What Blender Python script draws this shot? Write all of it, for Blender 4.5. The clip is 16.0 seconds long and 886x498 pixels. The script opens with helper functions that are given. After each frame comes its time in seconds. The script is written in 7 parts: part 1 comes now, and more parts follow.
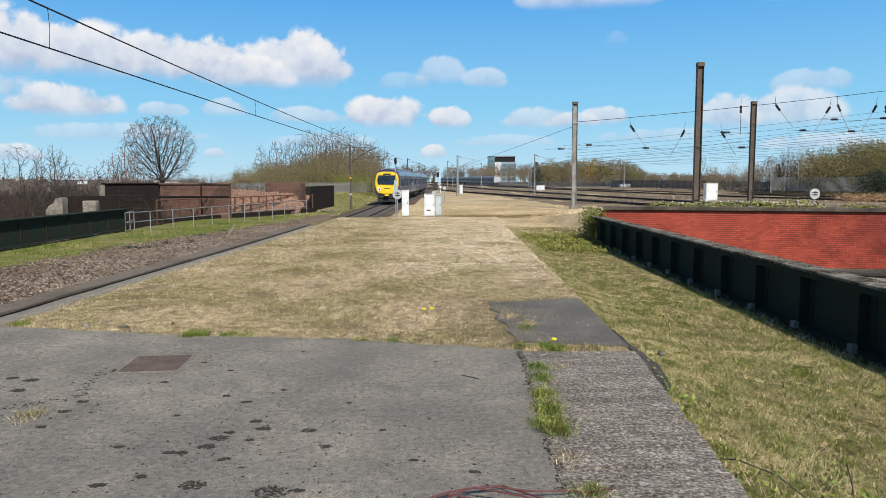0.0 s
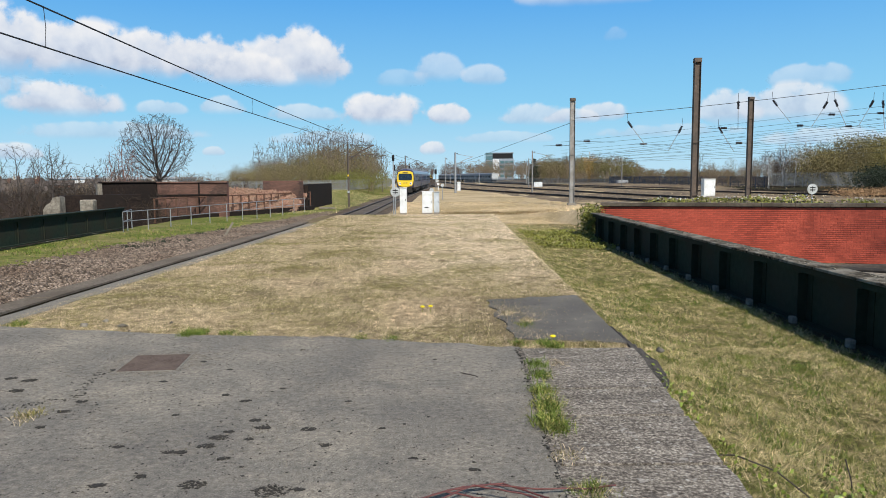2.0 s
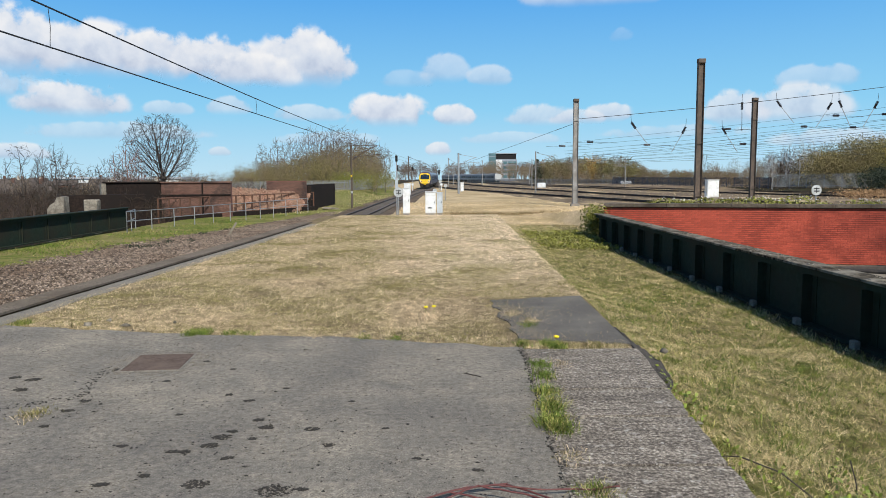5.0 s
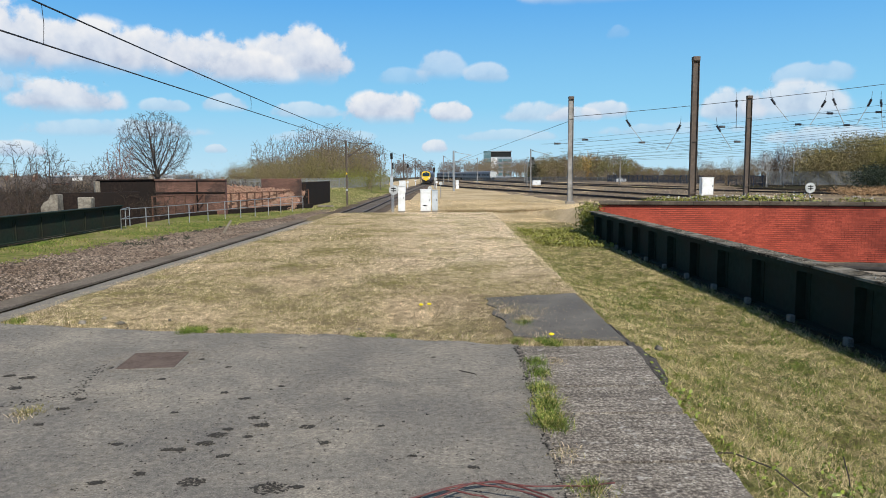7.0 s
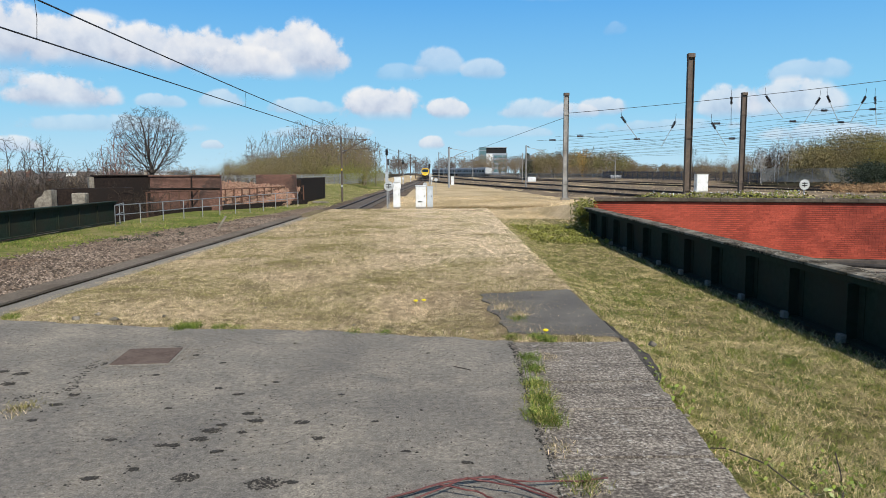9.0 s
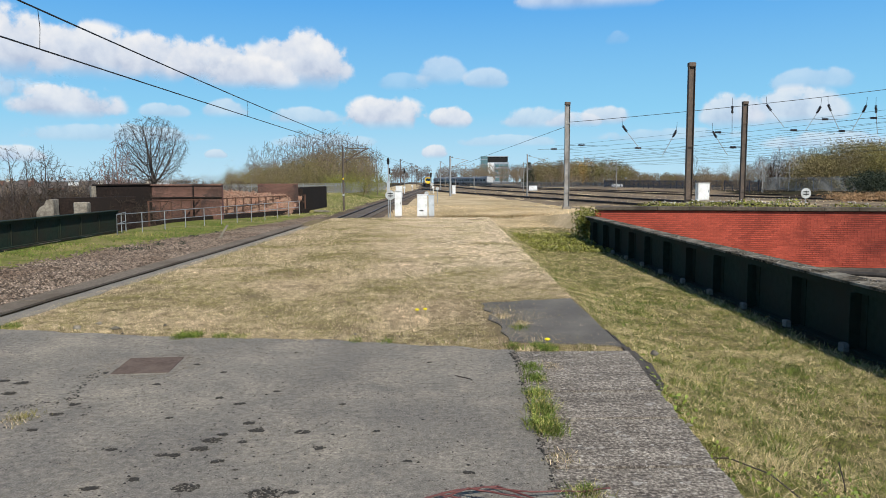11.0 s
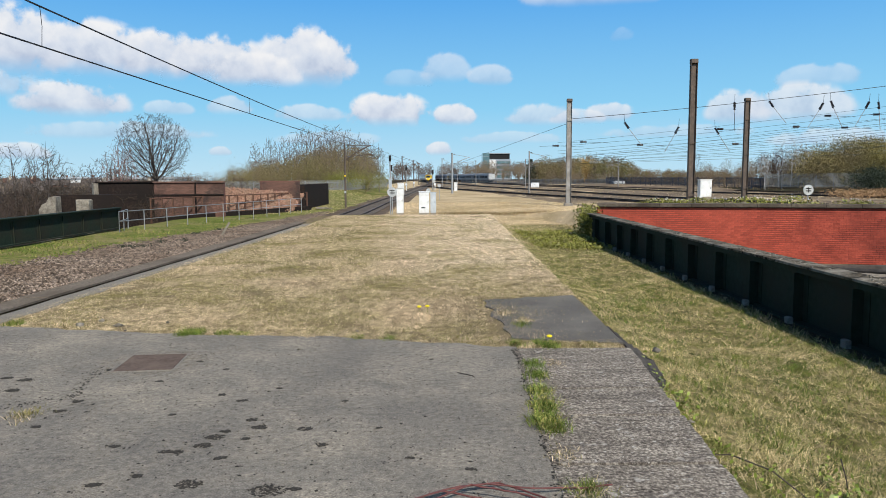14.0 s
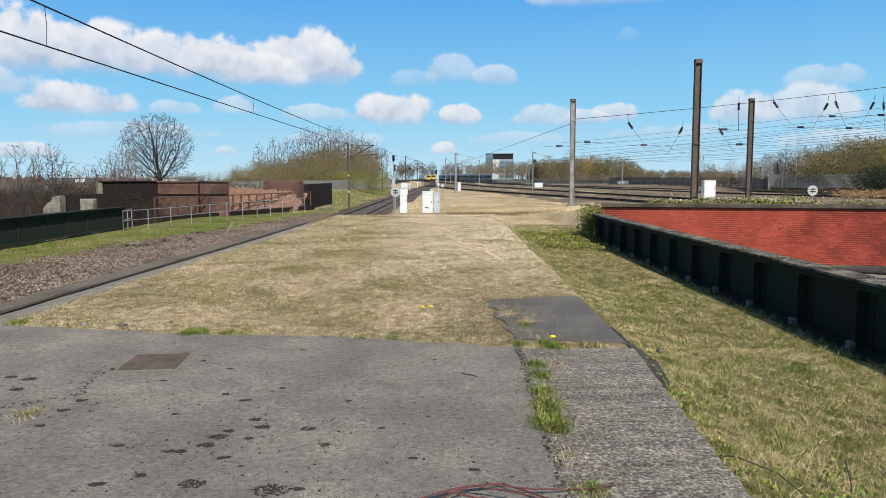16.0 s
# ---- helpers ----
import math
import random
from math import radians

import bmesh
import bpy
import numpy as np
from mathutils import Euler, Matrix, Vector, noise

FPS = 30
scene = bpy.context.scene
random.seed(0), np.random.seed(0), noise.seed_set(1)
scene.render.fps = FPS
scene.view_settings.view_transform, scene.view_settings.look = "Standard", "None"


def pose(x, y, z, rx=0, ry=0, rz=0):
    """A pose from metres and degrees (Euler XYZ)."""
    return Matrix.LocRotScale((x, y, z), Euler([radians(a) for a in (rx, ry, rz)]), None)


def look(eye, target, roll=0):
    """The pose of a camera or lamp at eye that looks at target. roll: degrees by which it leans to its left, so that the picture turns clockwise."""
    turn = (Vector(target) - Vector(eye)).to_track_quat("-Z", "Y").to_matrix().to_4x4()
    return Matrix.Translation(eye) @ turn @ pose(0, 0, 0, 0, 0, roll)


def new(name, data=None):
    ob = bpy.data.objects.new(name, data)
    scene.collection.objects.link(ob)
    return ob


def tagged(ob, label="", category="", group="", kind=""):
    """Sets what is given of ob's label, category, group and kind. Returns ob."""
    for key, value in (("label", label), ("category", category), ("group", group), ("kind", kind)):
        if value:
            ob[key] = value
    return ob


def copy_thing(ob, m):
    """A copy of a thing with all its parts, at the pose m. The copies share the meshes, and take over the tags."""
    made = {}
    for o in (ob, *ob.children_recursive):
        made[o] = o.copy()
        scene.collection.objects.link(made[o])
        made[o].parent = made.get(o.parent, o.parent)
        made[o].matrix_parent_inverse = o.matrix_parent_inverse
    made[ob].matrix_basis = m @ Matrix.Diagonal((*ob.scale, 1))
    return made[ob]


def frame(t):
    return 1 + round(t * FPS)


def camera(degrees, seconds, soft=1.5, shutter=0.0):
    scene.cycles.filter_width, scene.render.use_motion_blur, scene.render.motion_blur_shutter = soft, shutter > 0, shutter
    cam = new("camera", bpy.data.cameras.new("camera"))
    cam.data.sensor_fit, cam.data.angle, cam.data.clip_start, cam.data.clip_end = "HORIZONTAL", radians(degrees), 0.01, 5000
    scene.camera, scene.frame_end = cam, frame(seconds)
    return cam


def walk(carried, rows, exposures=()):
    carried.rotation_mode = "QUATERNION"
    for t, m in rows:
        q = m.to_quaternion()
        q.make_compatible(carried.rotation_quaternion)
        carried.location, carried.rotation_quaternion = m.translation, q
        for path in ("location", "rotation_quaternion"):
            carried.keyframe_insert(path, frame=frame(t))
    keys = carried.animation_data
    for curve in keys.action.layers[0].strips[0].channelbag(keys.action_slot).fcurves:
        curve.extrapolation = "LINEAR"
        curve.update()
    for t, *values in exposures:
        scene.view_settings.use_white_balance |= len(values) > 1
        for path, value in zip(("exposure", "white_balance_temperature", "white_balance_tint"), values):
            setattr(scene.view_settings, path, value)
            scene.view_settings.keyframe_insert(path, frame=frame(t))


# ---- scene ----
cam = camera(62.5, 16.0, soft=0.45)
PATH = [
    (0, (0.0, -0.003, 1.701), (0.0, 1.988, 1.51), -0.1),
    (0.5, (-0.004, -0.004, 1.701), (0.002, 1.986, 1.502), -0.2),
    (1, (-0.002, 0.002, 1.704), (0.009, 1.991, 1.494), -0.2),
    (1.5, (-0.003, 0.0, 1.704), (0.005, 1.989, 1.495), -0.2),
    (2, (-0.002, 0.0, 1.707), (0.003, 1.99, 1.508), -0.4),
    (2.5, (-0.008, 0.003, 1.704), (-0.003, 1.993, 1.512), -0.4),
    (3, (-0.001, 0.004, 1.703), (-0.002, 1.996, 1.518), -0.4),
    (3.5, (-0.005, 0.011, 1.701), (-0.011, 2.002, 1.513), -0.3),
    (4, (-0.009, 0.009, 1.703), (-0.014, 1.999, 1.508), -0.3),
    (6.5, (-0.005, 0.002, 1.703), (0.0, 1.992, 1.503), -0.3),
    (7, (-0.009, 0.0, 1.704), (0.001, 1.99, 1.5), -0.3),
    (7.5, (-0.003, 0.004, 1.7), (0.006, 1.994, 1.497), -0.4),
    (8, (-0.005, -0.001, 1.705), (0.006, 1.988, 1.5), -0.4),
    (8.5, (-0.002, -0.006, 1.705), (0.013, 1.983, 1.494), -0.3),
    (9, (-0.002, -0.005, 1.702), (0.021, 1.983, 1.488), -0.2),
    (11.5, (-0.001, 0.0, 1.702), (0.016, 1.991, 1.515), -0.3),
    (12, (-0.002, -0.004, 1.705), (0.013, 1.987, 1.516), -0.4),
    (12.5, (0.0, 0.003, 1.703), (0.011, 1.995, 1.524), -0.4),
    (13, (-0.003, -0.002, 1.702), (0.013, 1.989, 1.517), -0.4),
    (13.5, (-0.001, 0.002, 1.699), (0.016, 1.992, 1.506), -0.3),
    (14, (-0.003, -0.004, 1.703), (0.011, 1.986, 1.505), -0.3),
    (14.5, (-0.002, -0.001, 1.701), (0.013, 1.989, 1.508), -0.3),
    (15, (-0.001, -0.003, 1.703), (0.013, 1.987, 1.502), -0.2),
    (15.5, (-0.004, 0.004, 1.705), (0.008, 1.995, 1.512), -0.1),
    (16, (-0.005, 0.0, 1.704), (0.0, 1.99, 1.506), -0.2),
]
EXPOSURE = 0.06
walk(cam, [(t, look(eye, target, roll)) for t, eye, target, roll in PATH], [(0, EXPOSURE), (16, EXPOSURE)])

# ---------------------------------------------------------------- light
SUN_EL, SUN_AZ = 42.0, 158.0
world = bpy.data.worlds.new("sky")
scene.world = world
world.use_nodes = True
wn, wl = world.node_tree.nodes, world.node_tree.links
sky = wn.new("ShaderNodeTexSky")
sky.sky_type, sky.sun_disc = "NISHITA", False
sky.sun_elevation, sky.sun_rotation = radians(SUN_EL), radians(SUN_AZ)
sky.altitude, sky.air_density, sky.dust_density, sky.ozone_density = 0, 1.0, 0.0, 3.0
way = wn.new("ShaderNodeTexCoord").outputs["Generated"]
split = wn.new("ShaderNodeSeparateXYZ")
wl.new(way, split.inputs[0])
haze = wn.new("ShaderNodeValToRGB")            # clear-day haze towards the horizon, by height alone
stops = haze.color_ramp.elements
stops.new(0.5), stops.new(0.7)
for k, (p, c) in zip(stops, ((0.0, (0.50, 0.73, 0.86)), (0.09, (0.26, 0.60, 0.86)), (0.25, (0.085, 0.36, 0.80)), (0.6, (0.04, 0.19, 0.55)))):
    k.position, k.color = p, (*c, 1)
wl.new(split.outputs[2], haze.inputs[0])
bright = wn.new("ShaderNodeVectorMath")
bright.operation = "SCALE"
bright.inputs["Scale"].default_value = 11.1
wl.new(haze.outputs[0], bright.inputs[0])
share = wn.new("ShaderNodeMapRange")
share.inputs[1].default_value, share.inputs[2].default_value, share.inputs[3].default_value, share.inputs[4].default_value = 0.25, 0.6, 1.0, 0.0
wl.new(split.outputs[2], share.inputs[0])
blend = wn.new("ShaderNodeMix")
blend.data_type = "RGBA"
wl.new(share.outputs[0], blend.inputs[0])
wl.new(sky.outputs[0], blend.inputs[6])
wl.new(bright.outputs[0], blend.inputs[7])
wl.new(blend.outputs[2], wn["Background"].inputs[0])
wn["Background"].inputs[1].default_value = 0.09
sun = new("sun", bpy.data.lights.new("sun", "SUN"))
sun.data.energy, sun.data.angle, sun.data.color = 5.0, radians(0.5), (1.0, 0.95, 0.87)
a, e = radians(SUN_AZ), radians(SUN_EL)
sun.matrix_world = look((300 * math.sin(a) * math.cos(e), 300 * math.cos(a) * math.cos(e), 300 * math.sin(e)), (0, 0, 0))


# ---------------------------------------------------------------- materials
def ramp(nt, fac, stops):
    r = nt.nodes.new("ShaderNodeValToRGB")
    el = r.color_ramp.elements
    while len(el) < len(stops):
        el.new(0.5)
    for k, (p, c) in zip(el, stops):
        k.position, k.color = p, (*c, 1)
    nt.links.new(fac, r.inputs[0])
    return r.outputs[0]


def tex(nt, scale, detail=6, rough=0.6, vector=None, dist=0.0):
    n = nt.nodes.new("ShaderNodeTexNoise")
    n.inputs["Scale"].default_value, n.inputs["Detail"].default_value = scale, detail
    n.inputs["Roughness"].default_value, n.inputs["Distortion"].default_value = rough, dist
    if vector is not None:
        nt.links.new(vector, n.inputs["Vector"])
    return n.outputs["Fac"]


def math_node(nt, op, a, b=None, c=None, clamp=False):
    n = nt.nodes.new("ShaderNodeMath")
    n.operation, n.use_clamp = op, clamp
    for i, v in enumerate((a, b, c)):
        if v is None:
            continue
        if isinstance(v, (int, float)):
            n.inputs[i].default_value = v
        else:
            nt.links.new(v, n.inputs[i])
    return n.outputs[0]


def mixc(nt, fac, a, b, mode="MIX"):
    n = nt.nodes.new("ShaderNodeMix")
    n.data_type, n.blend_type = "RGBA", mode
    for i, v in ((0, fac), (6, a), (7, b)):
        if isinstance(v, (int, float)):
            n.inputs[i].default_value = v
        elif isinstance(v, tuple):
            n.inputs[i].default_value = (*v, 1)
        else:
            nt.links.new(v, n.inputs[i])
    return n.outputs[2]


def mat(name, c1, c2, scale=6.0, rough=0.8, metal=0.0, bump=0.3, big=0.6, c3=None, vary=0.0, island=False, coat=0.0, spread=(0.35, 0.65), spec=0.5):
    """Two-scale noise from c1 to c2, with stains of c3 at the large scale."""
    m = bpy.data.materials.new(name)
    m.use_nodes = True
    nt = m.node_tree
    b = nt.nodes["Principled BSDF"]
    tc = nt.nodes.new("ShaderNodeTexCoord").outputs["Object"]
    fine = tex(nt, scale, 8, 0.65, tc)
    col = ramp(nt, fine, [(spread[0], c1), (spread[1], c2)])
    if c3:
        large = tex(nt, big, 5, 0.6, tc, 0.4)
        col = mixc(nt, ramp(nt, large, [(0.42, (0, 0, 0)), (0.66, (1, 1, 1))]), col, c3)
    if vary:
        if island:
            rnd = nt.nodes.new("ShaderNodeNewGeometry").outputs["Random Per Island"]
        else:
            rnd = nt.nodes.new("ShaderNodeObjectInfo").outputs["Random"]
        v = math_node(nt, "MULTIPLY_ADD", rnd, 2 * vary, 1 - vary)
        hsv = nt.nodes.new("ShaderNodeHueSaturation")
        nt.links.new(v, hsv.inputs["Value"])
        nt.links.new(col, hsv.inputs["Color"])
        col = hsv.outputs[0]
    nt.links.new(col, b.inputs["Base Color"])
    b.inputs["Roughness"].default_value, b.inputs["Metallic"].default_value = rough, metal
    b.inputs["Coat Weight"].default_value, b.inputs["Specular IOR Level"].default_value = coat, spec
    if bump:
        bn = nt.nodes.new("ShaderNodeBump")
        bn.inputs["Strength"].default_value, bn.inputs["Distance"].default_value = bump, 0.02
        nt.links.new(fine, bn.inputs["Height"])
        nt.links.new(bn.outputs[0], b.inputs["Normal"])
    return m


M = {}
M["girder"] = mat("green_girder_paint", (0.014, 0.024, 0.015), (0.024, 0.036, 0.024), 9, 0.8, 0, 0.15, 0.8, (0.028, 0.026, 0.017), spec=0.15)
M["flange"] = mat("weathered_flange", (0.022, 0.018, 0.013), (0.14, 0.115, 0.08), 11, 0.95, 0, 0.6, 2.2, (0.25, 0.225, 0.18), spread=(0.42, 0.62), spec=0.1)
M["concrete"] = mat("weathered_concrete", (0.085, 0.075, 0.062), (0.36, 0.325, 0.27), 95, 0.95, 0, 0.8, 3.0, (0.27, 0.24, 0.195), spread=(0.38, 0.62), spec=0.2)
M["stone"] = mat("weathered_stone", (0.17, 0.145, 0.11), (0.34, 0.30, 0.235), 7, 0.95, 0, 0.4, 1.6, (0.10, 0.085, 0.065))
M["brick"] = mat("red_brick", (0.34, 0.060, 0.036), (0.51, 0.108, 0.066), 18, 0.9, 0, 0.2, 0.35, (0.20, 0.040, 0.027), 0.15, spec=0.2)
M["brick_rest"] = mat("red_brick_joined", (0.34, 0.060, 0.036), (0.51, 0.108, 0.066), 18, 0.9, 0, 0.2, 0.35, (0.20, 0.040, 0.027), 0.15, True, spec=0.2)
M["mortar"] = mat("mortar", (0.11, 0.042, 0.03), (0.20, 0.08, 0.058), 20, 0.9)
M["oldbrick"] = mat("old_brick", (0.10, 0.050, 0.036), (0.215, 0.115, 0.082), 6, 0.95, 0, 0.3, 0.5, (0.06, 0.038, 0.03), 0.22)
M["oldbrick_rest"] = mat("old_brick_joined", (0.10, 0.050, 0.036), (0.215, 0.115, 0.082), 6, 0.95, 0, 0.3, 0.5, (0.06, 0.038, 0.03), 0.22, True)
# brick in near-black tones, far darker than the old brick above
M["darkbrick"] = mat("near_black_brick", (0.012, 0.009, 0.008), (0.034, 0.023, 0.018), 6, 0.95, 0, 0.3, 0.6, (0.018, 0.014, 0.012), spec=0.15)
M["rubble"] = mat("brick_rubble", (0.20, 0.100, 0.066), (0.40, 0.235, 0.16), 5, 0.95, 0, 0.6, 1.0, (0.26, 0.17, 0.115), 0.2, True)
M["rust"] = mat("rusty_iron", (0.085, 0.042, 0.027), (0.16, 0.08, 0.05), 20, 0.85, 0.2, 0.3)
M["galv"] = mat("galvanised_steel", (0.28, 0.29, 0.29), (0.42, 0.43, 0.43), 16, 0.55, 0.6, 0.1)
M["fence"] = mat("palisade_steel", (0.15, 0.155, 0.15), (0.25, 0.255, 0.245), 6, 0.9, 0.0, 0.1, vary=0.1)
M["bluefence"] = mat("blue_fence_paint", (0.028, 0.036, 0.058), (0.05, 0.062, 0.09), 6, 0.7, 0.1, 0.1)
M["mast"] = mat("rusted_mast_steel", (0.065, 0.048, 0.036), (0.14, 0.105, 0.08), 5, 0.85, 0.0, 0.25, 0.8, (0.075, 0.06, 0.05))
M["mastgrey"] = mat("grey_mast_steel", (0.22, 0.215, 0.20), (0.36, 0.35, 0.33), 5, 0.7, 0.2, 0.2, 0.8, (0.17, 0.15, 0.13))
M["wire"] = mat("wire_copper", (0.022, 0.022, 0.024), (0.045, 0.042, 0.04), 20, 0.6, 0.4, 0)
M["insul"] = mat("dark_insulator", (0.016, 0.015, 0.02), (0.03, 0.028, 0.034), 10, 0.35, 0, 0)
M["white"] = mat("white_paint", (0.66, 0.68, 0.68), (0.80, 0.81, 0.80), 5, 0.55, 0, 0.05, 2.5, (0.58, 0.58, 0.55))
M["greybox"] = mat("grey_cabinet_paint", (0.40, 0.44, 0.47), (0.52, 0.56, 0.59), 6, 0.5, 0, 0.05, 2.5, (0.36, 0.39, 0.41))
M["black"] = mat("black_paint", (0.012, 0.012, 0.013), (0.028, 0.028, 0.028), 10, 0.8, 0, 0.1, spec=0.15)
M["rail"] = mat("rail_steel", (0.02, 0.015, 0.012), (0.05, 0.036, 0.028), 20, 0.8, 0.1, 0.2)
M["railtop"] = mat("worn_rail_head", (0.07, 0.06, 0.052), (0.13, 0.115, 0.10), 20, 0.5, 0.5, 0.05)
M["sleeper"] = mat("sleeper", (0.06, 0.05, 0.042), (0.12, 0.10, 0.085), 12, 0.9, 0, 0.4, vary=0.2)
M["ballast"] = mat("ballast_stones", (0.06, 0.046, 0.034), (0.34, 0.265, 0.205), 14, 0.95, 0, 0.8, 0.3, (0.14, 0.10, 0.072), 0.6, True, spec=0.2)
M["yellow"] = mat("yellow_warning_paint", (0.78, 0.50, 0.01), (0.86, 0.57, 0.015), 4, 0.4, 0, 0.02, coat=0.3)
M["purple"] = mat("dark_purple_livery", (0.030, 0.024, 0.055), (0.045, 0.036, 0.078), 3, 0.35, 0, 0.02, coat=0.4)
M["livery"] = mat("blue_grey_livery", (0.055, 0.065, 0.12), (0.085, 0.10, 0.17), 3, 0.35, 0, 0.02, coat=0.4)
M["roof"] = mat("carriage_roof", (0.17, 0.18, 0.20), (0.26, 0.27, 0.29), 4, 0.6, 0, 0.1)
M["glass"] = mat("dark_train_glass", (0.012, 0.016, 0.02), (0.02, 0.026, 0.032), 3, 0.06, 0, 0, coat=0.5)
M["under"] = mat("underframe_grime", (0.016, 0.014, 0.013), (0.045, 0.038, 0.033), 5, 0.9, 0, 0.3)
M["silver"] = mat("silver_livery", (0.17, 0.16, 0.16), (0.25, 0.235, 0.235), 3, 0.6, 0, 0.02)
M["bark"] = mat("bare_bark", (0.045, 0.036, 0.03), (0.085, 0.07, 0.058), 4, 0.95, 0, 0.3)
M["barkred"] = mat("reddish_bark", (0.16, 0.085, 0.065), (0.24, 0.14, 0.11), 4, 0.95, 0, 0.2)
M["twig"] = mat("brown_twigs", (0.125, 0.097, 0.06), (0.235, 0.185, 0.122), 0.4, 0.95, 0, 0, 0.05, (0.20, 0.145, 0.09), 0.35, True)
M["twiggreen"] = mat("olive_twigs", (0.12, 0.11, 0.035), (0.21, 0.18, 0.065), 0.4, 0.95, 0, 0, 0.05, (0.16, 0.12, 0.06), 0.3, True)
M["twigdark"] = mat("dark_twigs", (0.022, 0.014, 0.010), (0.052, 0.034, 0.025), 0.4, 0.95, 0, 0, 0.05, (0.06, 0.042, 0.034), 0.3, True)
M["twighaze"] = mat("hazy_brown_twigs", (0.10, 0.078, 0.062), (0.19, 0.15, 0.12), 0.4, 0.95, 0, 0, 0.05, (0.13, 0.10, 0.085), 0.3, True)
M["palebark"] = mat("pale_poplar_bark", (0.085, 0.068, 0.052), (0.17, 0.14, 0.11), 3, 0.95, 0, 0.2)
M["birchbark"] = mat("white_birch_bark", (0.42, 0.41, 0.39), (0.62, 0.61, 0.58), 3, 0.9, 0, 0.2, 1.5, (0.16, 0.14, 0.13))
M["scrubtwig"] = mat("brown_scrub_twigs", (0.036, 0.022, 0.013), (0.072, 0.046, 0.028), 0.4, 0.95, 0, 0, 0.05, (0.03, 0.021, 0.012), 0.35, True)
M["leaf"] = mat("ivy_leaf", (0.14, 0.15, 0.022), (0.30, 0.29, 0.05), 6, 0.55, 0, 0, 1, (0.15, 0.15, 0.03), 0.35, True)
M["ever"] = mat("evergreen", (0.010, 0.018, 0.007), (0.026, 0.038, 0.015), 2, 0.8, 0, 0, 1, None, 0.3, True)
M["orange"] = mat("orange_twigs", (0.42, 0.22, 0.04), (0.55, 0.32, 0.07), 1, 0.9, 0, 0, 0.2, None, 0.25, True)


def ground_mat(name, stops, patch, scale=16.0, patch_scale=0.5, patch_range=(0.45, 0.62), bump=0.7):
    """Turf or soil: fine colour noise, with patches of a second colour."""
    m = bpy.data.materials.new(name)
    m.use_nodes = True
    nt = m.node_tree
    b = nt.nodes["Principled BSDF"]
    tc = nt.nodes.new("ShaderNodeTexCoord").outputs["Object"]
    fine = tex(nt, scale, 10, 0.7, tc)
    mid = tex(nt, 2.2, 6, 0.6, tc)
    f = math_node(nt, "ADD", math_node(nt, "MULTIPLY", fine, 0.65), math_node(nt, "MULTIPLY", mid, 0.35))
    col = ramp(nt, f, stops)
    pm = ramp(nt, tex(nt, patch_scale, 7, 0.62, tc, 0.5), [(patch_range[0], (0, 0, 0)), (patch_range[1], (1, 1, 1))])
    col = mixc(nt, math_node(nt, "MULTIPLY", pm, math_node(nt, "MULTIPLY_ADD", fine, 0.8, 0.3)), col, patch)
    nt.links.new(col, b.inputs["Base Color"])
    b.inputs["Roughness"].default_value, b.inputs["Specular IOR Level"].default_value = 0.95, 0.08
    bn = nt.nodes.new("ShaderNodeBump")
    bn.inputs["Strength"].default_value, bn.inputs["Distance"].default_value = bump, 0.05
    nt.links.new(fine, bn.inputs["Height"])
    nt.links.new(bn.outputs[0], b.inputs["Normal"])
    return m


M["field"] = ground_mat("dry_field", [(0.34, (0.32, 0.23, 0.13)), (0.5, (0.52, 0.40, 0.24)), (0.66, (0.66, 0.53, 0.34))], (0.30, 0.23, 0.11), 3.0, 0.12)
M["soil"] = ground_mat("dry_turf_base", [(0.38, (0.085, 0.062, 0.034)), (0.5, (0.22, 0.165, 0.095)), (0.62, (0.38, 0.29, 0.175))], (0.15, 0.125, 0.058), 22, 0.55)
M["lawn"] = ground_mat("patchy_lawn", [(0.38, (0.045, 0.041, 0.016)), (0.5, (0.14, 0.118, 0.05)), (0.62, (0.30, 0.245, 0.12))], (0.085, 0.095, 0.026), 12, 0.9)
M["green"] = ground_mat("green_verge", [(0.36, (0.06, 0.08, 0.018)), (0.5, (0.135, 0.155, 0.036)), (0.64, (0.25, 0.23, 0.075))], (0.28, 0.22, 0.11), 9, 0.35, (0.45, 0.6))
M["gravel"] = ground_mat("brown_ballast", [(0.34, (0.05, 0.037, 0.026)), (0.5, (0.12, 0.09, 0.064)), (0.66, (0.23, 0.175, 0.13))], (0.30, 0.225, 0.175), 26, 0.3, (0.5, 0.7), 1.0)
M["trackbed"] = ground_mat("dirty_trackbed", [(0.34, (0.06, 0.046, 0.034)), (0.5, (0.15, 0.115, 0.08)), (0.66, (0.27, 0.21, 0.145))], (0.33, 0.25, 0.15), 6, 0.15, (0.46, 0.6), 0.8)
M["sidingbed"] = ground_mat("dark_siding_ballast", [(0.34, (0.032, 0.023, 0.016)), (0.5, (0.075, 0.055, 0.038)), (0.66, (0.15, 0.112, 0.078))], (0.19, 0.14, 0.085), 5, 0.15, (0.52, 0.7), 0.8)
M["copingstone"] = mat("brown_coping_stone", (0.075, 0.060, 0.045), (0.16, 0.132, 0.10), 9, 0.95, 0, 0.5, 0.9, (0.055, 0.043, 0.033), spec=0.2)
M["dull"] = mat("dulled_white_sign", (0.40, 0.42, 0.42), (0.52, 0.54, 0.53), 5, 0.7, 0, 0.05, 2.5, (0.33, 0.34, 0.33))
